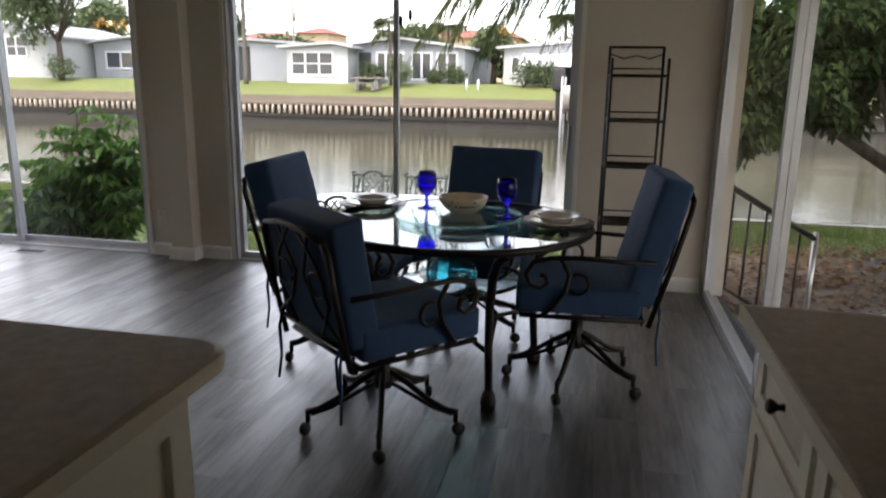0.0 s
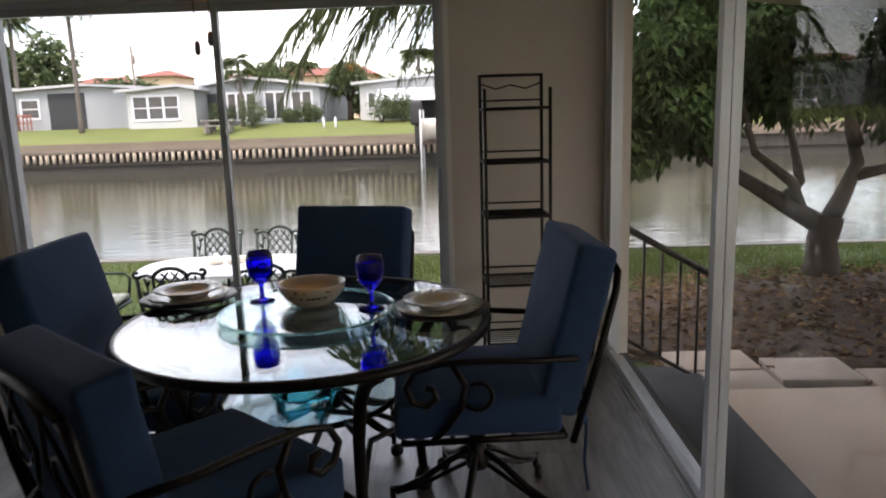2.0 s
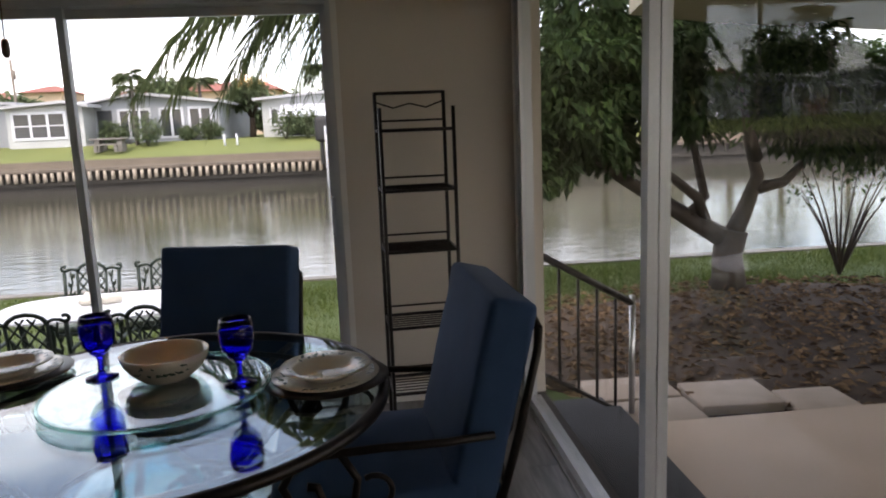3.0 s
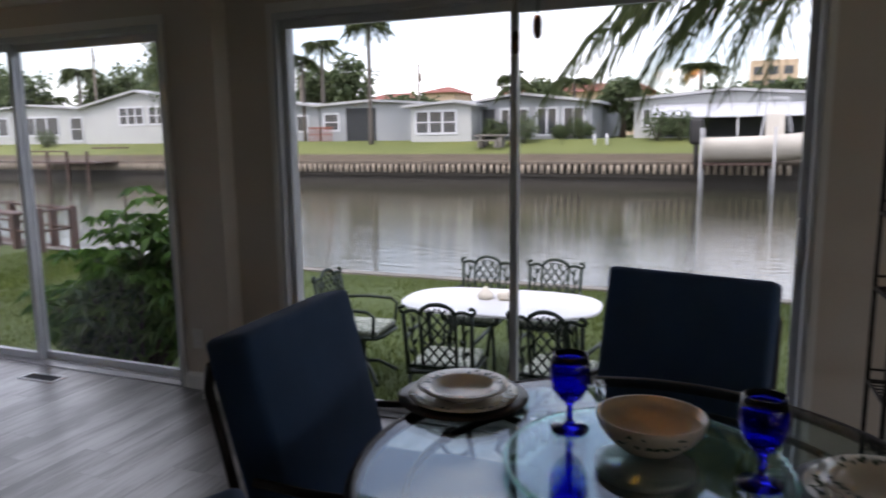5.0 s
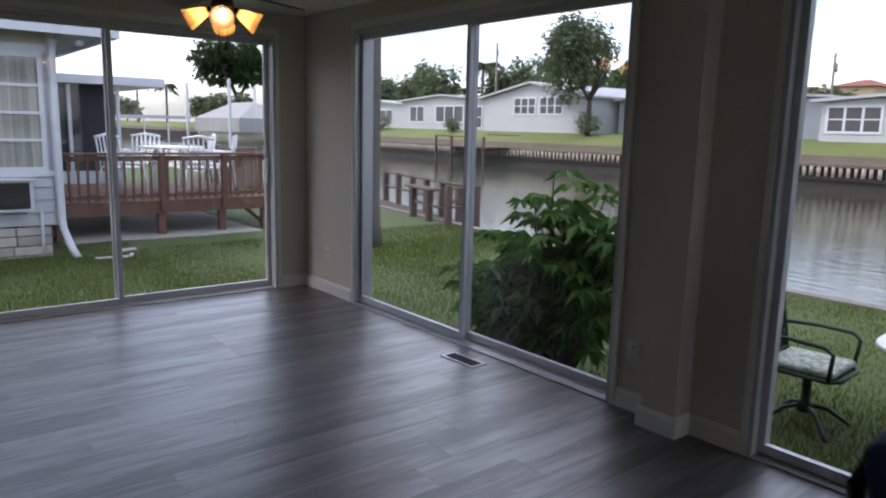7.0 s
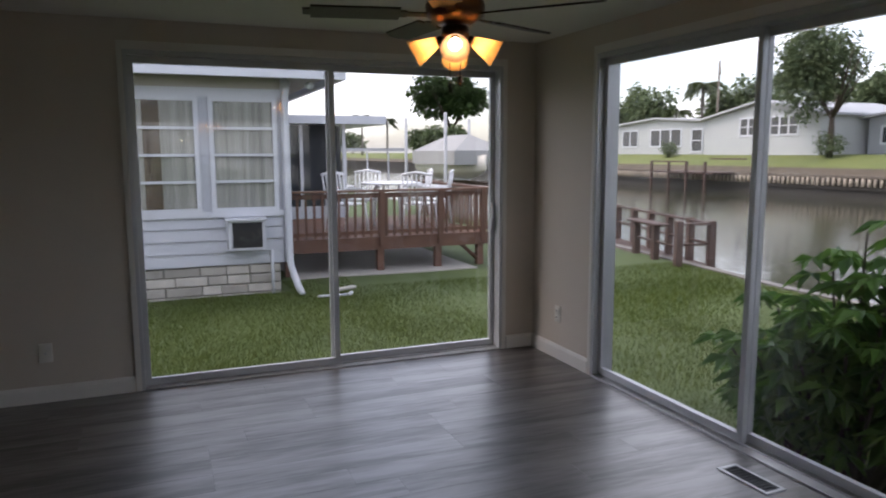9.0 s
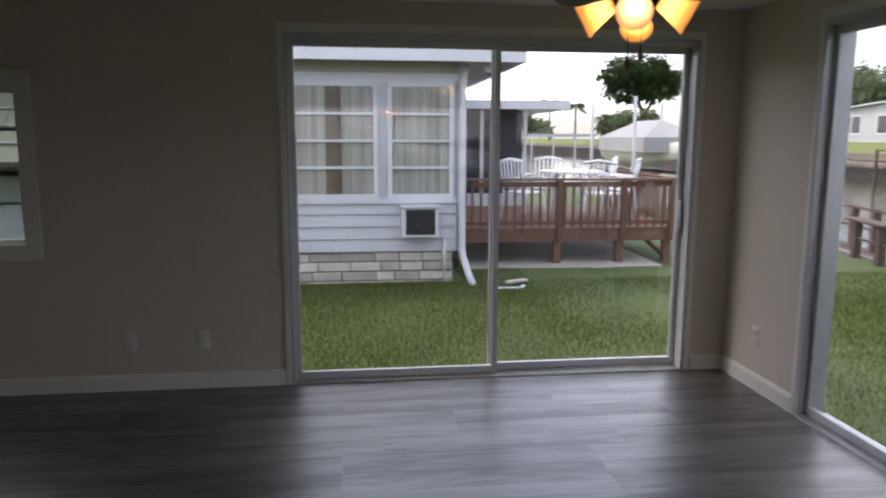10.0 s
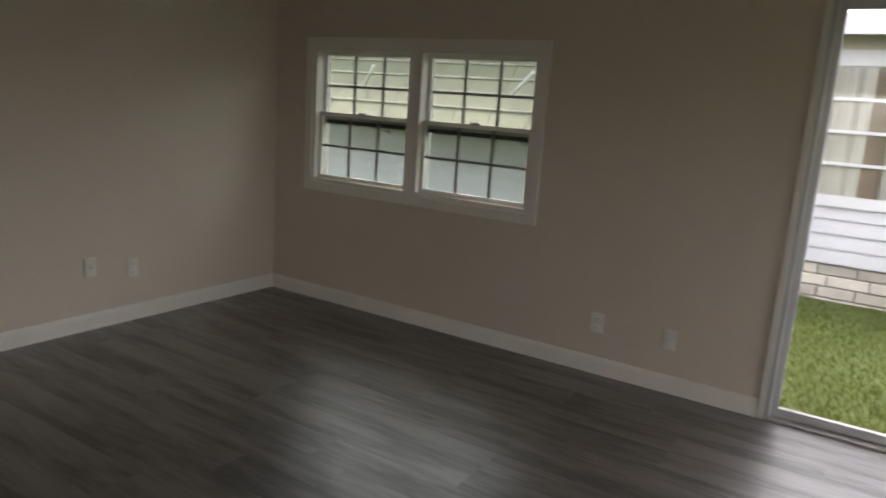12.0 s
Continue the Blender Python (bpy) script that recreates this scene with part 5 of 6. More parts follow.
Z0 = 1.22
far_house(-17.3, -13.1, 45.6, Z0, 2.2, 2.42, -14.0, 3, M_HOUSE, "white sunroom with a row of windows", [(-16.95, -14.1, 0.48, 1.92, 3, 2)])
far_house(-14.5, -5.8, 47.4, Z0, 2.25, 2.85, -10.4, 14, M_HOUSEGREY, "long pale grey mobile home with low roof", [(-11.7, -9.9, 0.3, 2.0, 3, 1), (-9.3, -8.0, 0.3, 2.0, 2, 1), (-7.6, -6.3, 0.3, 2.0, 2, 1)], [(-12.95, -12.1, 0.0, 2.0)])
far_house(-25.5, -17.9, 47.8, Z0, 2.55, 2.75, -21.0, 12, M_HOUSEGREY, "grey mobile home with a shaded carport", [(-25.2, -24.0, 0.8, 2.0, 1, 2)], [(-23.4, -21.0, 0.0, 2.35)])
far_house(-3.4, 7.5, 48.5, Z0, 2.35, 2.75, 2.0, 12, M_HOUSE, "white house with a bright awning", [(-2.9, -2.4, 0.8, 1.8, 1, 1)], [(-2.0, 7.0, 0.1, 1.7)], (-2.2, 7.2, 1.25, 2.05, 2.4))
far_house(-46.6, -35.6, 46.0, Z0, 2.85, 4.0, -40.8, 12, M_HOUSE, "white gabled house with a row of windows", [(-42.9, -40.4, 1.5, 2.85, 3, 2), (-39.9, -37.4, 1.5, 2.85, 3, 2)])
far_house(-63.0, -48.5, 48.5, Z0, 2.9, 3.4, -56.0, 12, M_HOUSE, "white mobile home with dark windows", [(-57.0, -52.6, 0.8, 2.4, 3, 1), (-61.5, -59.0, 0.8, 2.4, 2, 1), (-51.2, -49.8, 0.3, 2.3, 1, 2)])
far_house(-49.0, -46.4, 49.5, Z0, 2.2, 2.4, -47.7, 8, M_HOUSEGREY, "small grey house wing", [(-48.6, -46.9, 0.9, 1.9, 2, 1)])
far_house(-35.0, -27.0, 50.0, Z0, 2.6, 3.1, -31.0, 12, M_HOUSEGREY, "grey mobile home among trees", [(-34.0, -31.5, 0.8, 2.0, 2, 1), (-30.0, -28.0, 0.8, 2.0, 2, 1)])
far_house(-84.0, -68.0, 52.0, Z0, 2.8, 3.4, -76.0, 12, M_HOUSE, "white mobile home far along the canal", [(-80, -76, 0.8, 2.2, 3, 1), (-74, -70, 0.8, 2.2, 3, 1)])
far_house(11.0, 24.0, 47.5, Z0, 2.5, 3.2, 17.0, 12, M_HOUSE, "white house behind trees", [(13, 16, 0.8, 2.0, 2, 1), (18, 21, 0.8, 2.0, 2, 1)])

rr = thing("red_railing", pose(-24.9, 46.6, Z0), "rust red wooden porch railing", "railing")
part("rail", boxes(((-0.9, 0, 0.95), (1.0, 0.08, 1.05)), ((-0.9, 0, 0.5), (1.0, 0.08, 0.56))), M_RUST, rr)
for i in range(8):
    part("baluster", boxes(((-0.88 + 0.25 * i, 0.01, -0.1), (-0.82 + 0.25 * i, 0.07, 1.0))), M_RUST, rr)

apt = thing("apartment_block", pose(0, 104, 1.5), "tan apartment block with red tile roof", "building")
part("wall", boxes(((-29, 0, -1), (-9, 12, 6.1))), M_STUCCO, apt)
rb = bmesh.new()
v = [rb.verts.new(p) for p in ((-30, -1, 6.0), (-8, -1, 6.0), (-8, 13, 6.0), (-30, 13, 6.0), (-27, 6, 7.5), (-11, 6, 7.5))]
for f in ((0, 1, 5, 4), (2, 3, 4, 5), (1, 2, 5), (3, 0, 4), (3, 2, 1, 0)):
    rb.faces.new([v[i] for i in f])
part("roof", rb, M_REDROOF, apt, "red tile hip roof")
for i in range(7):
    for k in range(2):
        part("window", boxes(((-28.0 + 2.75 * i, -0.05, 0.9 + 2.4 * k), (-26.5 + 2.75 * i, 0.02, 2.3 + 2.4 * k))), M_WINDOWDARK, apt)
for bx0, bx1, bh2 in ((-52, -44, 5.9), (-42, -37, 6.6)):
    apt = thing("apartment_block", pose(0, 104, 1.5), "small tan block with red hip roof", "building")
    part("wall", boxes(((bx0, 0, -1), (bx1, 8, bh2))), M_STUCCO, apt)
    rb = bmesh.new()
    v = [rb.verts.new(p) for p in ((bx0 - 0.6, -0.8, bh2), (bx1 + 0.6, -0.8, bh2), (bx1 + 0.6, 8.8, bh2), (bx0 - 0.6, 8.8, bh2), (bx0 + 2, 4, bh2 + 1.1), (bx1 - 2, 4, bh2 + 1.1))]
    for f in ((0, 1, 5, 4), (2, 3, 4, 5), (1, 2, 5), (3, 0, 4), (3, 2, 1, 0)):
        rb.faces.new([v[i] for i in f])
    part("roof", rb, M_REDROOF, apt, "red tile hip roof")
tw = thing("tall_building", pose(7.2, 130, 1.5), "far tan tower with rows of balconies", "building")
part("wall", boxes(((-3, 0, -1), (4, 8, 11.5))), M_STUCCO, tw)
for i in range(5):
    for k in range(3):
        part("window", boxes(((-2.5 + 2.2 * k, -0.05, 0.8 + 2.1 * i), (-1.1 + 2.2 * k, 0.02, 2.1 + 2.1 * i))), M_WINDOWDARK, tw)

tbl = thing("picnic_table", pose(-11.1, 43.6, 0.82), "pale concrete picnic table on the far lawn", "table")
part("tabletop", rbox((1.9, 0.8, 0.1), (0, 0, 0.72), 0.02), M_SEACAP, tbl)
for s in (-1, 1):
    part("support", boxes(((s * 0.6 - 0.12, -0.3, 0), (s * 0.6 + 0.12, 0.3, 0.68))), M_SEACAP, tbl)
    part("bench", boxes(((-0.9, s * 0.75 - 0.14, 0.38), (0.9, s * 0.75 + 0.14, 0.46)), ((-0.6, s * 0.75 - 0.1, 0), (-0.45, s * 0.75 + 0.1, 0.38)), ((0.45, s * 0.75 - 0.1, 0), (0.6, s * 0.75 + 0.1, 0.38))), M_SEACAP, tbl)
for mx in (-5.05, -4.35):
    mp2 = thing("marker_post", pose(mx, 44.2, 0.9), "short white marker post on the far lawn", "post", "marker posts across the canal")
    part("shaft", bar([(0, 0, -0.1), (0, 0, 0.62)], 0.07, 8), M_FASCIA, mp2)
    part("cap", lathe(((0, 0.66), (0.06, 0.65), (0.085, 0.62), (0.085, 0.60), (0, 0.60)), 10), M_FASCIA, mp2)
fd = thing("far_dock", pose(-41, 39.9, 0), "weathered wooden dock across the canal", "dock")
part("decking", boxes(((-3.5, -1.2, -0.02), (3.2, 0.9, 0.08))), M_DOCK, fd)
part("rail", boxes(((-3.5, -1.15, 0.75), (0.5, -1.08, 0.85)), ((0.9, 0.6, 0.95), (4.4, 0.68, 1.05))), M_DOCK, fd)
for x in (-3.4, -1.4, 0.5, 2.4):
    part("post", boxes(((x - 0.08, -1.2, -2.0), (x + 0.08, -1.04, 0.8))), M_DOCK, fd)


def bush(x, y, z0, rx, rz, seed, n=500, size=0.12):
    rng = random.Random(seed)
    t = thing("bush", pose(x, y, z0), "rounded dark green bush on the far lawn", "bush", "bushes across the canal")
    stb, bm = bmesh.new(), bmesh.new()
    for k in range(5):
        a = rng.uniform(0, 6.28)
        tube(stb, [(0, 0, -0.1), (rx * 0.4 * math.cos(a), rx * 0.4 * math.sin(a), rz)], [0.05, 0.02], 5)
    leaf_cloud(bm, (0, 0, rz), (rx, rx, rz), n, size, rng, 1.5, 0.1, 0.55)
    leaf_cloud(bm, (rx * 0.3, 0, rz * 0.8), (rx * 0.8, rx, rz * 0.8), n // 2, size, rng, 1.5, 0.1, 0.55)
    part("stems", stb, M_BARK, t)
    part("leaves", bm, M_FARLEAF, t)


for i, (x, y, z, rx, rz) in enumerate(((-11.9, 46.6, 1.25, 0.95, 0.75), (-9.5, 45.0, 1.1, 1.0, 0.95), (-6.4, 46.8, 1.25, 0.8, 0.7), (-7.7, 46.9, 1.25, 0.6, 0.5), (-1.7, 45.4, 1.15, 1.1, 1.0), (-0.4, 45.4, 1.15, 1.0, 0.95), (-50, 45, 1.1, 0.9, 0.7), (-34, 45, 1.1, 1.2, 1.0), (-62, 45, 1.1, 1.3, 0.9))):
    bush(x, y, z, rx, rz, 30 + i)
palm(-19.95, 45.0, 1.1, 7.7, "tall slender palm across the canal", 26, 2.1, 0.65, 41, 0.15, 16, width=0.13)
palm(-26.6, 50, 1.3, 7.1, "palm across the canal", 22, 1.9, 0.6, 42, 0.16, 14, width=0.13)
palm(-28.3, 50, 1.3, 6.0, "palm across the canal", 22, 1.8, 0.6, 62, 0.15, 14, width=0.13)
palm(-10.2, 45.4, 1.15, 3.2, "small palm in front of a house", 14, 1.5, 0.5, 43, 0.12, 12, width=0.09)
palm(-10.0, 62, 1.4, 4.4, "palm behind the houses", 20, 1.9, 0.6, 44, 0.16, 12, width=0.16)
palm(-15.2, 62, 1.4, 5.0, "palm behind the houses", 20, 1.9, 0.6, 63, 0.16, 12, width=0.16)
palm(-0.2, 62, 1.4, 5.0, "palm behind the houses", 22, 2.2, 0.7, 45, 0.16, 12, width=0.16)
palm(-47.5, 56, 1.4, 6.6, "palm behind the houses", 22, 2.2, 0.7, 46, 0.16, 12, width=0.16)
palm(-65.2, 62, 1.4, 7.6, "tall palm behind the houses", 26, 3.0, 0.9, 47, 0.2, 14, width=0.2)
palm(-72, 64, 1.4, 5.0, "palm behind the houses", 20, 2.6, 0.8, 48, 0.16, 12, width=0.18)
palm(-150, 45, 1.2, 8.0, "far palm along the canal", 20, 2.8, 0.9, 49, 0.22, 10, width=0.25)
palm(-135, 46, 1.2, 6.6, "far palm along the canal", 20, 2.8, 0.9, 50, 0.22, 10, width=0.25)
broad_tree(-107, 48.0, 1.2, 5.0, (9.2, 8.4, 7.6, 5.2), 9000, 0.40, "large round oak far along the canal", seed=51, r=0.45, mat=M_LEAF)
broad_tree(-4.6, 52, 1.3, 1.6, (2.9, 1.9, 1.7, 1.5), 1500, 0.2, "small bright green tree between houses", seed=52)
broad_tree(-17, 78, 1.4, 2.0, (4.2, 3.6, 2.5, 2.6), 1500, 0.35, "leafy tree behind the houses", seed=53)
broad_tree(-34.1, 45.2, 1.1, 3.2, (5.9, 4.2, 3.4, 4.7), 7500, 0.18, "tall leafy tree on the far lawn", seed=54)
for i in range(26):
    xx = -100 + 4.6 * i + random.Random(i).uniform(-1.2, 1.2)
    hh = random.Random(i + 70).uniform(4.4, 6.2) * (0.62 if -36 < xx < 14 else 1.3)
    broad_tree(xx * 1.0, 68 + random.Random(i + 9).uniform(-4, 4), 1.4, 1.5, (hh * 0.75, 3.4, 2.4, hh * 0.62), 1500, 0.40, "distant tree in the line behind houses", seed=100 + i)
for i in range(7):
    broad_tree(9.5 + 4.0 * i, 44.5 + (i % 2), 1.0, 1.4, (3.0, 2.6, 2.0, 2.2), 1400, 0.25, "dark leafy tree on the far bank", seed=140 + i, mat=M_LEAF)
for x, y, h in ((-46.0, 60, 9.5), (-39.0, 66, 6.5), (-24, 62, 6.5), (-60.6, 60, 9.8)):
    pl = thing("utility_pole", pose(x, y, 1.4), "wooden utility pole behind the houses", "pole")
    part("shaft", bar([(0, 0, -0.3), (0, 0, h)], 0.11, 8), M_POLE, pl)
    part("transformer", bar([(0.2, -0.1, h - 1.5), (0.2, -0.1, h - 0.8)], 0.13, 8), M_POLE, pl)
for i in range(9):
    broad_tree(-186 - 3 * (i % 3), 2 + 6.5 * i, 0.5, 2.0, (4.0 + (i * 7 % 5) * 0.5, 5.0, 5.0, 3.2), 800, 0.7, "distant tree where the canal bends", seed=170 + i)
for i, (bx, by) in enumerate(((-104, 43.5), (-110, 44.0), (-100, 46.0))):
    broad_tree(bx, by, 1.2, 1.4, (2.6, 3.4, 2.6, 2.2), 900, 0.45, "dark shrubby tree below the oak", seed=190 + i)
bh = thing("boathouse_roof", pose(-95, 30.0, 0), "long white boathouse roof on posts", "boathouse")
part("roof", boxes(((-1, -7, 1.75), (1.5, 6, 2.15))), M_ROOF, bh)
for y in (-6.5, -3, 0, 3, 5.5):
    part("post", boxes(((1.2, y, -2.2), (1.35, y + 0.15, 1.75))), M_FASCIA, bh)

# ---- grass blades near the doors ----
nr = np.random.default_rng(5)


def grass(count, x0, x1, y0, y1, h, skip=None):
    x, y = nr.uniform(x0, x1, count), nr.uniform(y0, y1, count)
    by = np.array([bank(v) for v in np.linspace(x0, x1, 200)])
    lim = np.interp(x, np.linspace(x0, x1, 200), by) - 0.1
    ok = (y < lim) & ~((x > XW - 0.2) & (y < YN + 0.2)) & ~((x < XD + 0.4) & (y < Y1 + 0.1)) & ~((x < XH + 0.05) & (y < 5))
    x, y = x[ok], y[ok]
    n = len(x)
    a, hh = nr.uniform(0, 6.283, n), h * nr.uniform(0.5, 1.2, n) * (0.95 + 0.12 * np.sin(x * 1.7 + np.sin(y * 1.3)) * np.sin(y * 2.1 + np.sin(x * 0.9)))
    wd = 0.0055
    base = np.stack([x, y, np.full(n, ZL - 0.03)], 1)
    s = np.stack([np.cos(a) * wd, np.sin(a) * wd, np.zeros(n)], 1)
    lean = np.stack([nr.normal(0, 0.022, n), nr.normal(0, 0.022, n), hh], 1)
    vs = np.stack([base - s, base + s, base + lean], 1).reshape(-1, 3)
    me = bpy.data.meshes.new("grass")
    me.vertices.add(3 * n)
    me.vertices.foreach_set("co", vs.astype(np.float32).ravel())
    me.loops.add(3 * n)
    me.loops.foreach_set("vertex_index", np.arange(3 * n, dtype=np.int32))
    me.polygons.add(n)
    me.polygons.foreach_set("loop_start", np.arange(0, 3 * n, 3, dtype=np.int32))
    me.update(calc_edges=True)
    me.materials.append(M_BLADE)
    tagged(new("grass", me), "short green lawn grass blades", "grass", kind="stuff")


grass(170000, -9.7, 4.0, 6.0, 12.1, 0.085)
grass(130000, -10.6, -4.1, -1.0, 6.0, 0.085)
grass(60000, 4.0, 11.5, 9.2, 12.1, 0.09)

# ---- dining set ----


def dining_chair(m, label, recline=14, tall=1.0, base=0):
    """A swivel caster chair of dark metal with navy cushions; local +y is where it faces."""
    t = thing("dining_chair", m, label, "chair", "chairs round the table")
    for k in range(5):
        a = radians(72 * k + 20 + base)
        u, v = math.cos(a), math.sin(a)
        leg = part("leg", tube(bar([(u * r, v * r, z) for r, z in ((0.03, 0.235), (0.10, 0.20), (0.20, 0.135), (0.27, 0.105), (0.315, 0.10))], 0.0125),
                               [(u * r, v * r, z) for r, z in ((0.03, 0.19), (0.12, 0.15), (0.22, 0.105), (0.30, 0.088))], 0.009), M_IRON, t)
        part("stem", bar([(u * 0.312, v * 0.312, 0.11), (u * 0.312, v * 0.312, 0.055)], 0.011), M_IRON, leg)
        part("caster", lathe(((0, -0.014), (0.022, -0.014), (0.028, -0.008), (0.028, 0.008), (0.022, 0.014), (0, 0.014)), 14), M_IRON, leg, "black caster wheel",
             m=pose(u * 0.325, v * 0.325, 0.028, 90, 0, 72 * k + 65 + base))
    part("column", lathe(((0, 0.17), (0.04, 0.17), (0.045, 0.21), (0.03, 0.25), (0.03, 0.37), (0.09, 0.385), (0.09, 0.395), (0, 0.395)), 18), M_IRON, t)
    w, d = 0.27, 0.26
    frame_bm = bar([(-w, -d, 0.40), (-w, d, 0.40), (w, d, 0.40), (w, -d, 0.40), (-w, -d, 0.40)], 0.012)
    tube(frame_bm, [(-w, 0.1, 0.395), (w, 0.1, 0.395)], 0.009)
    tube(frame_bm, [(-w, -0.1, 0.395), (w, -0.1, 0.395)], 0.009)
    part("seat_frame", frame_bm, M_IRON, t)
    part("seat", cushion(0.55, 0.54, 0.125, 0.02), M_NAVY, t, m=Matrix.Translation((0, 0.015, 0.475)))
    lean = Matrix.Translation((0, -0.235, 0.47)) @ Matrix.Rotation(radians(-recline), 4, "X").inverted() @ Matrix.Diagonal((1, 1, tall, 1))
    part("back_cushion", cushion(0.54, 0.125, 0.56, 0.02), M_NAVY, t, m=lean @ Matrix.Translation((0, 0.0, 0.28)))
    bf = bmesh.new()
    for s in (-1, 1):
        tube(bf, [(s * 0.265, -0.075, -0.08), (s * 0.265, -0.085, 0.2), (s * 0.262, -0.085, 0.44), (s * 0.235, -0.085, 0.49)], 0.0125)
    tube(bf, [(-0.235, -0.085, 0.49), (-0.12, -0.087, 0.515), (0, -0.088, 0.522), (0.12, -0.087, 0.515), (0.235, -0.085, 0.49)], 0.0125)
    tube(bf, [(-0.265, -0.08, 0.02), (0.265, -0.08, 0.02)], 0.010)
    part("back_frame", bf, M_IRON, t, m=lean)
    lat = bmesh.new()
    for s in (-1, 1):
        tube(lat, [(s * 0.25, -0.084, 0.05), (s * 0.10, -0.084, 0.16), (s * 0.03, -0.084, 0.30), (s * 0.12, -0.084, 0.50)], 0.0065, 6)
        tube(lat, [(s * 0.10, -0.084, 0.03), (s * 0.20, -0.084, 0.20), (s * 0.16, -0.084, 0.36), (s * 0.03, -0.084, 0.51)], 0.0065, 6)
        tube(lat, arc(s * 0.13, -0.084, 0.28, 0.06, 0, 340, 14, "xz"), 0.0055, 6)
    part("lattice", lat, M_IRON, t, "scrolled metal back lattice", m=lean)
    for s in (-1, 1):
        ab = bar([(s * 0.27, -0.30, 0.66), (s * 0.29, -0.16, 0.665), (s * 0.30, 0.0, 0.675), (s * 0.30, 0.14, 0.672), (s * 0.30, 0.215, 0.65), (s * 0.30, 0.245, 0.60), (s * 0.30, 0.225, 0.55),
                  (s * 0.30, 0.18, 0.535), (s * 0.30, 0.15, 0.56), (s * 0.30, 0.16, 0.59), (s * 0.30, 0.185, 0.595)], 0.0115)
        tube(ab, [(s * 0.30, 0.10, 0.672), (s * 0.30, 0.06, 0.60), (s * 0.295, 0.075, 0.52), (s * 0.285, 0.13, 0.44), (s * 0.27, 0.17, 0.40)], 0.0105)
        tube(ab, arc(s * 0.30, 0.02, 0.56, 0.045, 60, 330, 12, "yz"), 0.008, 6)
        part("armrest", ab, M_IRON, t, "curled metal armrest")
    for s in (-1, 1):
        part("tie", bar([(s * 0.24, -0.31, 0.52), (s * 0.255, -0.335, 0.42), (s * 0.25, -0.33, 0.30), (s * 0.262, -0.34, 0.20)], 0.006, 5), M_NAVY, t, "hanging cushion tie")
        part("tie", bar([(s * 0.25, -0.31, 0.52), (s * 0.235, -0.34, 0.44), (s * 0.238, -0.335, 0.33)], 0.006, 5), M_NAVY, t, "hanging cushion tie")
    return t


def cushion(sx, sy, sz, r):
    """A boxed cushion with soft edges, piped seams and a slight crown."""
    bm = rbox((sx, sy, sz), (0, 0, 0), r, 4)
    bmesh.ops.subdivide_edges(bm, edges=[e for e in bm.edges if e.calc_length() > 0.15], cuts=5, use_grid_fill=True)
    for v in bm.verts:
        q = Vector((v.co.x / sx * 2, v.co.y / sy * 2, v.co.z / sz * 2))
        crown = max(0.0, 1 - max(abs(q.x) if sx > 0.2 else 0, abs(q.y) if sy > 0.2 else 0, abs(q.z) if sz > 0.2 else 0) ** 2)
        i = [sx, sy, sz].index(min(sx, sy, sz))
        v.co[i] += math.copysign(0.011 * crown, v.co[i]) + 0.005 * noise.noise(v.co * 9)
    for f in bm.faces:
        f.smooth = True
    return bm


TX, TY = 2.29, 4.12
dining_chair(pose(2.105, 3.505, 0, 0, 0, -41), "dark metal swivel chair with navy cushions, turned outward", 9, 0.84, 17)
dining_chair(pose(1.695, 4.24, 0, 0, 0, -87), "dark metal swivel chair with navy cushions, beside the plate setting")
dining_chair(pose(2.245, 4.75, 0, 0, 0, 167), "dark metal swivel chair with navy cushions, back to the window")
dining_chair(pose(2.865, 4.17, 0, 0, 0, 94), "dark metal swivel chair with navy cushions, beside the bakers rack")

table = thing("dining_table", pose(TX, TY, 0) @ Matrix.Diagonal((1.015, 1.015, 1.04, 1)), "round glass table with dark metal scroll legs", "table")
part("tabletop", lathe(((0, 0.722), (0.600, 0.722), (0.605, 0.727), (0.600, 0.732), (0, 0.732)), 64, smooth=False), M_TABLEGLASS, table, "clear bevelled glass top")
part("rim", tube(bmesh.new(), arc(0, 0, 0.719, 0.607, 0, 360, 72), 0.0165, 8, cap=False), M_IRON, table, "dark metal rim")
part("rim", tube(bmesh.new(), arc(0, 0, 0.690, 0.50, 0, 360, 56), 0.010, 6, cap=False), M_IRON, table)
for k in range(4):
    a = radians(-59 + 90 * k)
    u, v = math.cos(a), math.sin(a)
    leg = part("leg", bar([(u * r, v * r, z) for r, z in ((0.585, 0.705), (0.55, 0.69), (0.48, 0.65), (0.43, 0.58), (0.405, 0.45), (0.405, 0.25), (0.42, 0.08))], [0.018, 0.02, 0.021, 0.021, 0.02, 0.019, 0.018], 10), M_IRON, table)
    part("foot", lathe(((0, 0.0), (0.032, 0.0), (0.036, 0.03), (0.03, 0.06), (0.018, 0.085), (0, 0.085)), 14, u * 0.42, v * 0.42), M_IRON, leg)
    b = a + math.pi / 2
    p0, p1 = Vector((u * 0.405, v * 0.405, 0.24)), Vector((math.cos(b) * 0.405, math.sin(b) * 0.405, 0.24))
    mid = (p0 + p1) * 0.36
    mid.z = 0.31
    part("stretcher", bar([p0, p0.lerp(mid, 0.5) + Vector((0, 0, 0.02)), mid, p1.lerp(mid, 0.5) + Vector((0, 0, 0.02)), p1], 0.011), M_IRON, table)
    part("shelf_arm", bar([(u * 0.405, v * 0.405, 0.46), (u * 0.30, v * 0.30, 0.470)], 0.010), M_IRON, table)
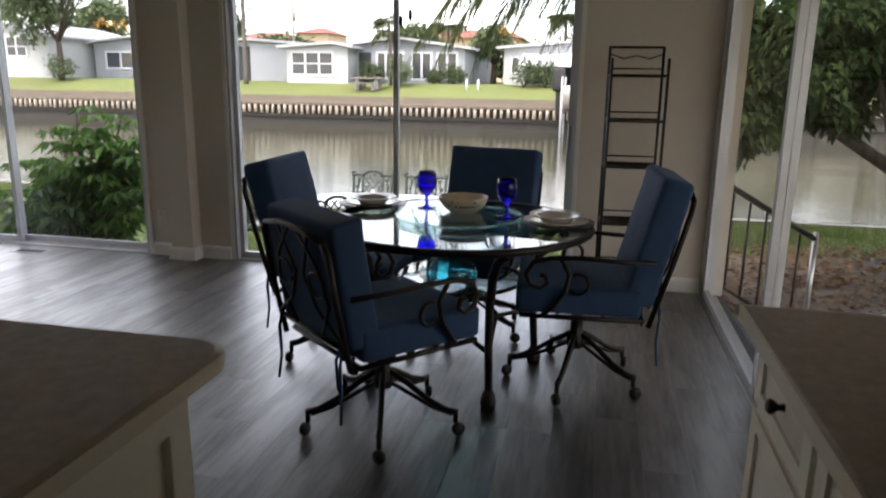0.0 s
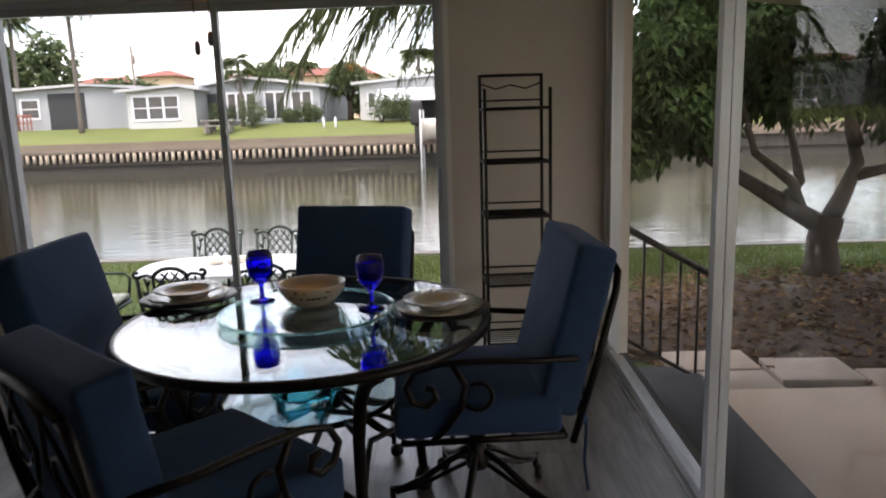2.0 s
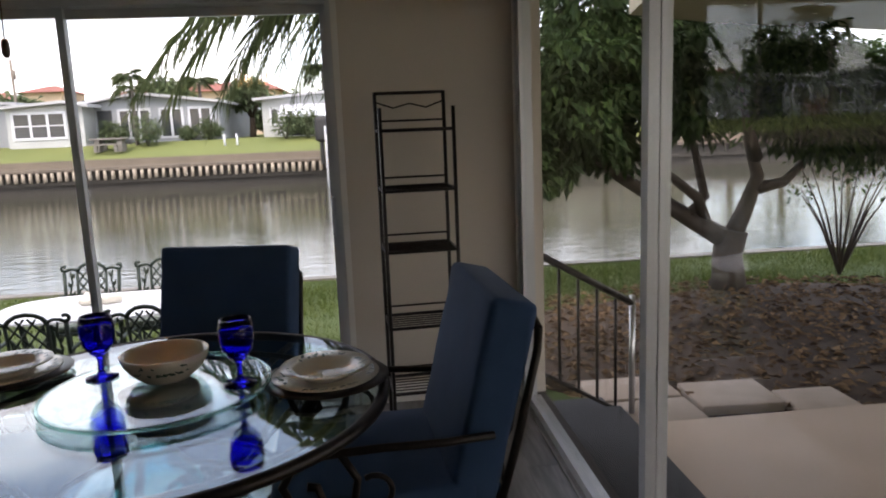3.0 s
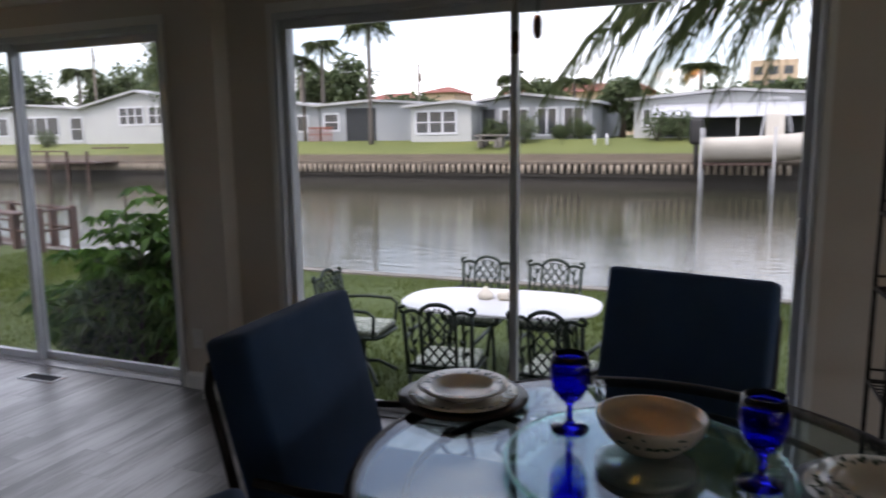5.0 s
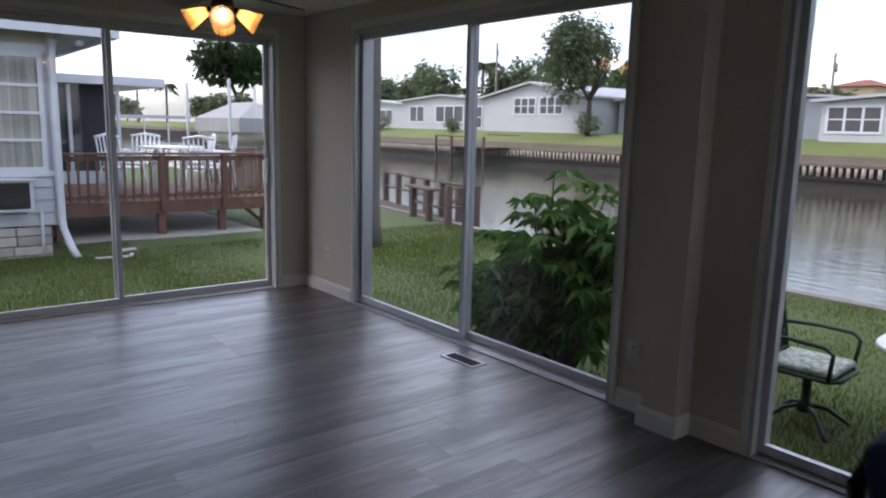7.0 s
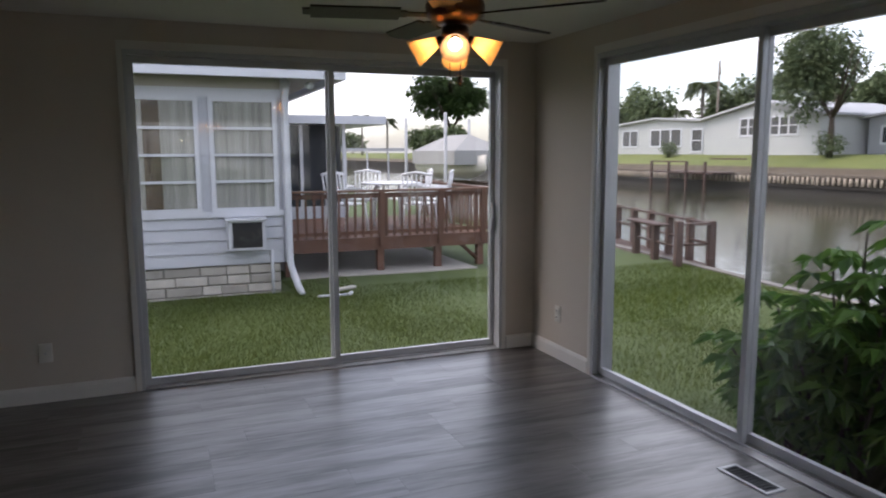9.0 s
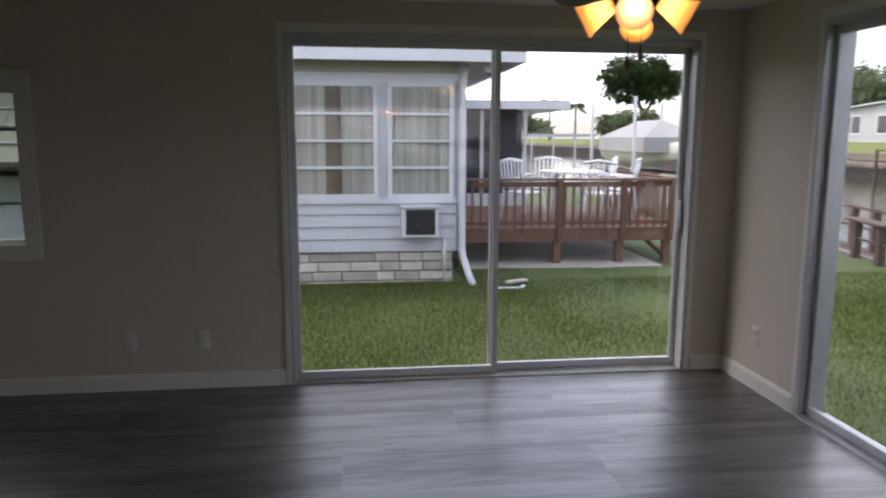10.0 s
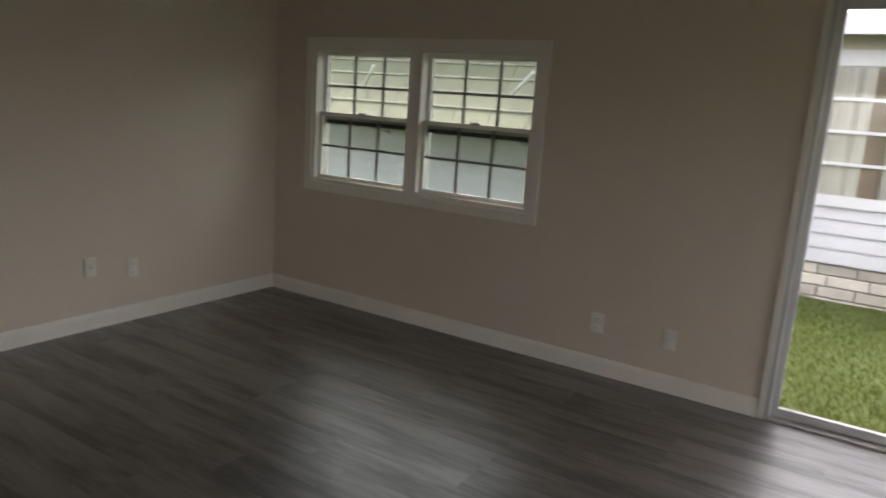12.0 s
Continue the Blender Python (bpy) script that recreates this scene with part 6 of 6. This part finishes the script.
part("shelf", lathe(((0, 0.470), (0.30, 0.470), (0.304, 0.474), (0.30, 0.478), (0, 0.478)), 48, smooth=False), M_TABLEGLASS, table, "lower round glass shelf")
part("shelf_rim", tube(bmesh.new(), arc(0, 0, 0.468, 0.304, 0, 360, 48), 0.010, 6, cap=False), M_IRON, table)

susan = thing("lazy_susan", pose(2.29, 4.14, 0.7613) @ Matrix.Diagonal((1.06, 1.06, 1, 1)), "clear round glass turntable on the dining table", "turntable")
part("base", lathe(((0, 0), (0.10, 0), (0.10, 0.016), (0, 0.016)), 28), M_TRACK, susan)
part("disc", lathe(((0, 0.016), (0.275, 0.016), (0.281, 0.0215), (0.275, 0.027), (0, 0.027)), 56, smooth=False), M_TABLEGLASS, susan)
part("edge", tube(bmesh.new(), arc(0, 0, 0.0215, 0.282, 0, 360, 56), 0.005, 6, cap=False), M_GLASSEDGE, susan, "green glass edge")


def goblet(x, y, z):
    prof = ((0, 0), (0.036, 0), (0.037, 0.004), (0.012, 0.011), (0.0065, 0.022), (0.006, 0.05), (0.0095, 0.062), (0.022, 0.072), (0.034, 0.092), (0.039, 0.118), (0.0385, 0.145), (0.034, 0.168),
            (0.0318, 0.168), (0.0362, 0.145), (0.0367, 0.118), (0.032, 0.094), (0.02, 0.077), (0, 0.073))
    solid("water_goblet", lathe([(r * 1.22, z * 1.10) for r, z in prof], 32), M_COBALT, "cobalt blue stemmed glass goblet on the turntable", "goblet", "goblets on the table", m=pose(x, y, z))


goblet(2.107, 4.235, 0.7883)
goblet(2.517, 4.10, 0.7883)

bowl = thing("serving_bowl", pose(2.295, 4.205, 0.7883) @ Matrix.Diagonal((1.09, 1.09, 0.86, 1)), "cream ceramic serving bowl with painted outside", "bowl")
part("body", lathe(((0, 0), (0.06, 0), (0.065, 0.006), (0.088, 0.03), (0.104, 0.06), (0.110, 0.088), (0.105, 0.088), (0.098, 0.06), (0.08, 0.033), (0.05, 0.014), (0, 0.012)), 44), M_CERAMIC, bowl)


def leaf_ring(points, count, size, seed):
    """Little painted leaves along a ring; points gives (radius, height) inside and outside, and the leaves lie between."""
    rng = random.Random(seed)
    (r0, z0), (r1, z1) = points
    bm = bmesh.new()
    for k in range(count):
        if (k // 5) % 3 == 2:
            continue
        a = 2 * math.pi * k / count + rng.uniform(-0.05, 0.05)
        u = rng.uniform(0.2, 0.8)
        c0 = Vector(((r0 + (r1 - r0) * u) * math.cos(a), (r0 + (r1 - r0) * u) * math.sin(a), z0 + (z1 - z0) * u))
        out = Vector(((r1 - r0) * math.cos(a), (r1 - r0) * math.sin(a), z1 - z0)).normalized()
        side = Vector((-math.sin(a), math.cos(a), 0))
        b = rng.uniform(-1.2, 1.2)
        d, e = out * math.cos(b) + side * math.sin(b), side * math.cos(b) - out * math.sin(b)
        sz = size * rng.uniform(0.7, 1.2)
        v = [bm.verts.new(c0 + d * x * sz + e * y * sz) for x, y in ((-0.5, 0), (-0.1, 0.24), (0.5, 0), (-0.1, -0.24))]
        bm.faces.new(v)
    return bm


tagged(part("border", leaf_ring(((0.0915, 0.034), (0.1088, 0.075)), 44, 0.032, 4), M_LEAFPAINT, bowl, "painted green leaves"), kind="stuff")


def setting(x, y, rz):
    solid("charger_plate", lathe(((0, 0), (0.115, 0), (0.175, 0.014), (0.178, 0.018), (0.113, 0.006), (0, 0.006)), 44), M_CHARGER, "dark round charger plate on the glass table", "plate", "place settings", m=pose(x, y, 0.7613))
    pl = thing("dinner_plate", pose(x, y, 0.7683, 0, 0, rz), "cream dinner plate with painted leaves on a dark charger", "plate", "place settings")
    part("body", lathe(((0, 0), (0.085, 0), (0.10, 0.008), (0.148, 0.018), (0.150, 0.021), (0.098, 0.013), (0, 0.008)), 48), M_CREAM, pl)
    tagged(part("painted_border", leaf_ring(((0.112, 0.0165), (0.142, 0.0212)), 52, 0.026, 6), M_LEAFPAINT, pl, "painted green leaves"), kind="stuff")
    sp2 = thing("soup_plate", pose(x, y, 0.7768, 0, 0, rz + 25), "cream soup plate with leafy rim on a dinner plate", "plate", "place settings")
    part("body", lathe(((0, 0.0), (0.06, 0.0), (0.078, 0.014), (0.088, 0.026), (0.124, 0.034), (0.125, 0.037), (0.086, 0.030), (0.074, 0.018), (0.055, 0.009), (0, 0.007)), 48), M_CREAM, sp2)
    tagged(part("painted_border", leaf_ring(((0.090, 0.0317), (0.122, 0.0373)), 44, 0.024, 9), M_LEAFPAINT, sp2, "painted green leaves"), kind="stuff")


setting(1.785, 4.38, 0)
setting(2.745, 4.14, 40)

fl = bmesh.new()
nn = 40
prof = ((0.10, 0), (0.104, 0.012), (0.086, 0.05), (0.06, 0.085), (0.046, 0.10), (0.052, 0.118), (0.048, 0.118), (0.041, 0.10), (0.055, 0.083), (0.08, 0.048), (0.096, 0.012), (0.094, 0.004))
rings = [[fl.verts.new(((r * (1 + 0.06 * math.cos(10 * 2 * math.pi * k / nn * 2))) * math.cos(2 * math.pi * k / nn), (r * (1 + 0.06 * math.cos(20 * 2 * math.pi * k / nn))) * math.sin(2 * math.pi * k / nn), z)) for k in range(nn)] for r, z in prof]
for a, b in zip(rings, rings[1:]):
    for k in range(nn):
        fl.faces.new((a[k], a[(k + 1) % nn], b[(k + 1) % nn], b[k])).smooth = True
solid("glass_bowl", fl, M_TURQ, "fluted turquoise glass dish upside down on the shelf", "bowl", m=pose(2.27, 4.10, 0.4972) @ Matrix.Diagonal((1.1, 1.1, 1.15, 1)))

# ---- bakers rack ----
rack = thing("bakers_rack", pose(3.12, 5.53, 0, 0, 0, 3), "tall narrow black metal shelf rack by the wall", "rack")
RW, RD = 0.165, 0.13
for sx in (-1, 1):
    for sy in (-1, 1):
        top = 1.63 if sy > 0 else 1.55
        part("post", bar([(sx * RW, sy * RD, 0), (sx * RW, sy * RD, top)], 0.009), M_IRON, rack)
for z in (0.22, 0.54, 0.90, 1.18, 1.45):
    sh = part("shelf", bar([(-RW, -RD, z), (RW, -RD, z), (RW, RD, z), (-RW, RD, z), (-RW, -RD, z)], 0.008), M_IRON, rack)
    for i in range(7):
        y = -RD + 2 * RD * (i + 0.5) / 7
        part("wire", bar([(-RW, y, z), (RW, y, z)], 0.0035, 5), M_IRON, sh)
    part("guard", bar([(-RW, RD, z + 0.045), (RW, RD, z + 0.045)], 0.005), M_IRON, rack)
part("top_rail", bar([(-RW, RD, 1.625), (RW, RD, 1.625)], 0.008), M_IRON, rack)
part("scroll", bar([(-RW, RD, 1.585), (-0.08, RD, 1.555), (0, RD, 1.575), (0.08, RD, 1.555), (RW, RD, 1.585)], 0.004, 6), M_IRON, rack)


# ---- ceiling fans ----
def ceiling_fan(x, y, lamp_z, chain, label, turn):
    t = thing("ceiling_fan", pose(x, y, ZC, 0, 0, turn), label, "ceiling fan", "ceiling fans")
    hub = lamp_z + 0.18 - ZC
    part("canopy", lathe(((0, 0), (0.07, 0), (0.072, -0.02), (0.045, -0.055), (0.02, -0.065), (0, -0.065)), 24), M_BRASS, t)
    part("rod", bar([(0, 0, -0.05), (0, 0, hub + 0.08)], 0.012), M_BRASS, t)
    part("motor", lathe(((0, 0.10), (0.05, 0.095), (0.11, 0.07), (0.125, 0.03), (0.12, -0.01), (0.07, -0.04), (0, -0.045)), 28), M_BRASS, t, m=Matrix.Translation((0, 0, hub)))
    for k in range(5):
        r = Matrix.Translation((0, 0, hub - 0.005)) @ Matrix.Rotation(radians(72 * k), 4, "Z")
        bl = bmesh.new()
        box(bl, (0.20, -0.058, -0.004), (0.62, 0.058, 0.004))
        bmesh.ops.bevel(bl, geom=[e for e in bl.edges if abs((e.verts[0].co - e.verts[1].co).z) > 0.005], offset=0.03, segments=4, affect="EDGES")
        b = part("blade", bl, M_FANWOOD, t, "dark walnut fan blade", m=r @ Matrix.Rotation(radians(11), 4, "X"))
        part("bracket", boxes(((0.09, -0.018, -0.004), (0.22, 0.018, 0.003))), M_BRASS, b)
    part("light_kit", lathe(((0, -0.045), (0.055, -0.05), (0.06, -0.09), (0.04, -0.115), (0.02, -0.14), (0, -0.145)), 22), M_BRASS, t, m=Matrix.Translation((0, 0, hub)))
    for k in range(4):
        a = 90 * k + 25
        r = Matrix.Translation((0, 0, hub - 0.10)) @ Matrix.Rotation(radians(a), 4, "Z") @ Matrix.Translation((0.055, 0, 0)) @ Matrix.Rotation(radians(118), 4, "Y") @ Matrix.Diagonal((0.9, 0.9, 0.88, 1))
        sh = part("shade", lathe(((0.022, 0.02), (0.03, 0.045), (0.04, 0.08), (0.052, 0.12), (0.064, 0.15), (0.0655, 0.152), (0.0625, 0.148), (0.05, 0.118), (0.038, 0.08), (0.028, 0.045), (0.02, 0.021)), 24), M_SHADE, t, "amber glass bell shade, lit", m=r)
        part("socket", lathe(((0, 0), (0.018, 0), (0.022, 0.03), (0, 0.032)), 16), M_BRASS, sh)
        part("bulb", lathe(((0, 0.03), (0.012, 0.035), (0.022, 0.07), (0.029, 0.095), (0.024, 0.118), (0.012, 0.128), (0, 0.13)), 18), M_BULB, sh, "lit warm bulb")
    for s, ln in ((-1, 0.025 + chain), (1, chain)):
        ch = part("pull_chain", bar([(s * 0.028, 0, hub - 0.12), (s * 0.022, 0, hub - 0.15 - ln)], 0.0018, 5), M_BRASS, t)
        part("fob", lathe(((0, 0), (0.006, -0.002), (0.009, -0.012), (0.009, -0.034), (0.005, -0.043), (0, -0.044)), 12), M_FANWOOD, ch, "dark wooden chain pull", m=Matrix.Translation((s * 0.022, 0, hub - 0.15 - ln)))
    return t


ceiling_fan(-2.0, 4.39, 1.885, 0.1, "dark ceiling fan with four lit amber shades", 42)
ceiling_fan(2.07, 3.97, 1.84, 0.175, "dark ceiling fan with lit amber shades over the table", -8)


# ---- kitchen ----
def cabinet(m, width, depth, label):
    """A base cabinet: local x along the front, y to the back; a drawer over a door."""
    t = thing("base_cabinet", m, label, "cabinet", "kitchen base cabinets")
    part("body", boxes(((0, 0.02, 0.10), (width, depth, 0.885)), ((0, 0.08, 0), (width, depth, 0.10))), M_CAB, t)
    for x0, x1, z0, z1, nm in ((0.012, width - 0.012, 0.71, 0.87, "drawer"), (0.012, width - 0.012, 0.115, 0.695, "door")):
        d = part(nm, rbox((x1 - x0, 0.02, z1 - z0), ((x0 + x1) / 2, 0.01, (z0 + z1) / 2), 0.004), M_CAB, t)
        f = 0.055
        part("panel_frame", boxes(((x0 + 0.004, -0.008, z0 + 0.004), (x0 + f, 0.002, z1 - 0.004)), ((x1 - f, -0.008, z0 + 0.004), (x1 - 0.004, 0.002, z1 - 0.004)),
                                  ((x0 + f, -0.008, z1 - f * 0.7), (x1 - f, 0.002, z1 - 0.004)), ((x0 + f, -0.008, z0 + 0.004), (x1 - f, 0.002, z0 + f * 0.7))), M_CAB, d)
        kx, kz = ((x0 + x1) / 2, (z0 + z1) / 2) if nm == "drawer" else (x1 - 0.03, z1 - 0.06)
        part("knob", lathe(((0, 0), (0.008, 0), (0.007, 0.012), (0.014, 0.02), (0.016, 0.028), (0.01, 0.034), (0, 0.035)), 16), M_BRASS, d, "dark bronze knob", m=pose(kx, -0.008 if nm == "door" else 0.0, kz, 90))
    return t


for y in (1.93, 1.48, 1.03, 0.58):
    cabinet(pose(3.295, y + 0.57, 0, 0, 0, -90), 0.45, 0.37, "cream painted base cabinet with bronze knobs")
top = thing("countertop", pose(3.49, 1.60, 0.8875), "brown speckled laminate countertop on cream cabinets", "countertop")
part("slab", rbox((0.415, 1.82, 0.035), (-0.0325, 0, 0.0175), 0.005), M_STONE, top)
part("edge_band", boxes(((-0.247, -0.917, 0), (-0.2405, 0.917, 0.034)), ((-0.2405, 0.9105, 0), (0.175, 0.917, 0.034))), M_EDGE, top, "pale cream edge band")
isl = thing("kitchen_peninsula", pose(1.80, 1.08, 0), "cream panelled kitchen peninsula", "cabinet")
part("body", boxes(((-0.42, -0.88, 0.10), (0.42, 0.86, 0.885)), ((-0.36, -0.82, 0), (0.36, 0.80, 0.10))), M_CAB, isl)
for y0, y1 in ((-0.86, -0.30), (-0.28, 0.28), (0.30, 0.84)):
    part("stile", boxes(((0.42, y0, 0.12), (0.436, y0 + 0.06, 0.87))), M_CAB, isl)
    part("stile", boxes(((0.42, y1 - 0.06, 0.12), (0.436, y1, 0.87))), M_CAB, isl)
    part("rail", boxes(((0.42, y0 + 0.06, 0.81), (0.436, y1 - 0.06, 0.87))), M_CAB, isl)
    part("rail", boxes(((0.42, y0 + 0.06, 0.12), (0.436, y1 - 0.06, 0.18))), M_CAB, isl)
bm = bmesh.new()
cr = 0.07
prof = arc(0.47 - cr, 0.95 - cr, 0, cr, 0, 90, 6) + arc(-0.47 + cr, 0.95 - cr, 0, cr, 90, 180, 6) + [(-0.47, -0.95, 0), (0.47, -0.95, 0)]
lo, md, hi = ([bm.verts.new((x * q, y * q, z)) for x, y, _ in prof] for q, z in ((1.0, -0.02), (1.0, 0.012), (0.99, 0.02)))
for a, b in ((lo, md), (md, hi)):
    for k in range(len(prof)):
        bm.faces.new((a[k], a[(k + 1) % len(prof)], b[(k + 1) % len(prof)], b[k]))
bm.faces.new(hi)
bm.faces.new(lo[::-1])
top = thing("countertop", pose(1.805, 1.07, 0.905), "brown speckled laminate countertop on the peninsula", "countertop")
part("slab", bm, M_STONE, top)
bm = bmesh.new()
ins, outs = ([[bm.verts.new((x * q, y * q, z)) for x, y, _ in prof] for z in (-0.019, 0.011)] for q in (1.001, 1.008))
for k in range(len(prof)):
    j = (k + 1) % len(prof)
    bm.faces.new((outs[0][k], outs[0][j], outs[1][j], outs[1][k]))
    bm.faces.new((outs[1][k], outs[1][j], ins[1][j], ins[1][k]))
    bm.faces.new((ins[0][k], ins[0][j], outs[0][j], outs[0][k]))
part("edge_band", bm, M_EDGE, top, "pale cream edge band")

# ---- floor planks, last ----
floor_ob = bpy.data.objects["floor"]
PW, PL = 0.178, 1.22
mesh_cache = {}


def plank_mesh(wd, ln):
    key = (round(wd, 3), round(ln, 3))
    if key not in mesh_cache:
        bm = bmesh.new()
        g, b, h = 0.0001, 0.0007, 0.012
        lo = [bm.verts.new((x, y, -h)) for x, y in ((g, g), (wd - g, g), (wd - g, ln - g), (g, ln - g))]
        md = [bm.verts.new((x, y, -b * 0.6)) for x, y in ((g, g), (wd - g, g), (wd - g, ln - g), (g, ln - g))]
        hi = [bm.verts.new((x, y, 0)) for x, y in ((g + b, g + b), (wd - g - b, g + b), (wd - g - b, ln - g - b), (g + b, ln - g - b))]
        for a, c2 in ((lo, md), (md, hi)):
            for i in range(4):
                bm.faces.new((a[i], a[(i + 1) % 4], c2[(i + 1) % 4], c2[i]))
        bm.faces.new(hi)
        mesh_cache[key] = mesh_of("plank", bm, M_PLANK)
    return mesh_cache[key]


rng = random.Random(4)
nrow = int(math.ceil((XE - XW) / PW))
for i in range(nrow):
    x = XW + i * PW
    wd = min(PW, XE - x)
    y0 = YS
    first = rng.choice((0.25, 0.45, 0.65, 0.85, 1.05))
    while y0 < YN - 0.01:
        ln = min(first or PL, YN - y0)
        first = None
        ob = new("plank", plank_mesh(wd, ln))
        ob.matrix_basis = Matrix.Translation((x, y0, 0))
        ob.parent = floor_ob
        y0 += ln
structure("floor_kitchen", boxes(((XK, YK, -0.012), (XE, YS, 0))), M_PLANK, "grey vinyl kitchen floor", "floor")
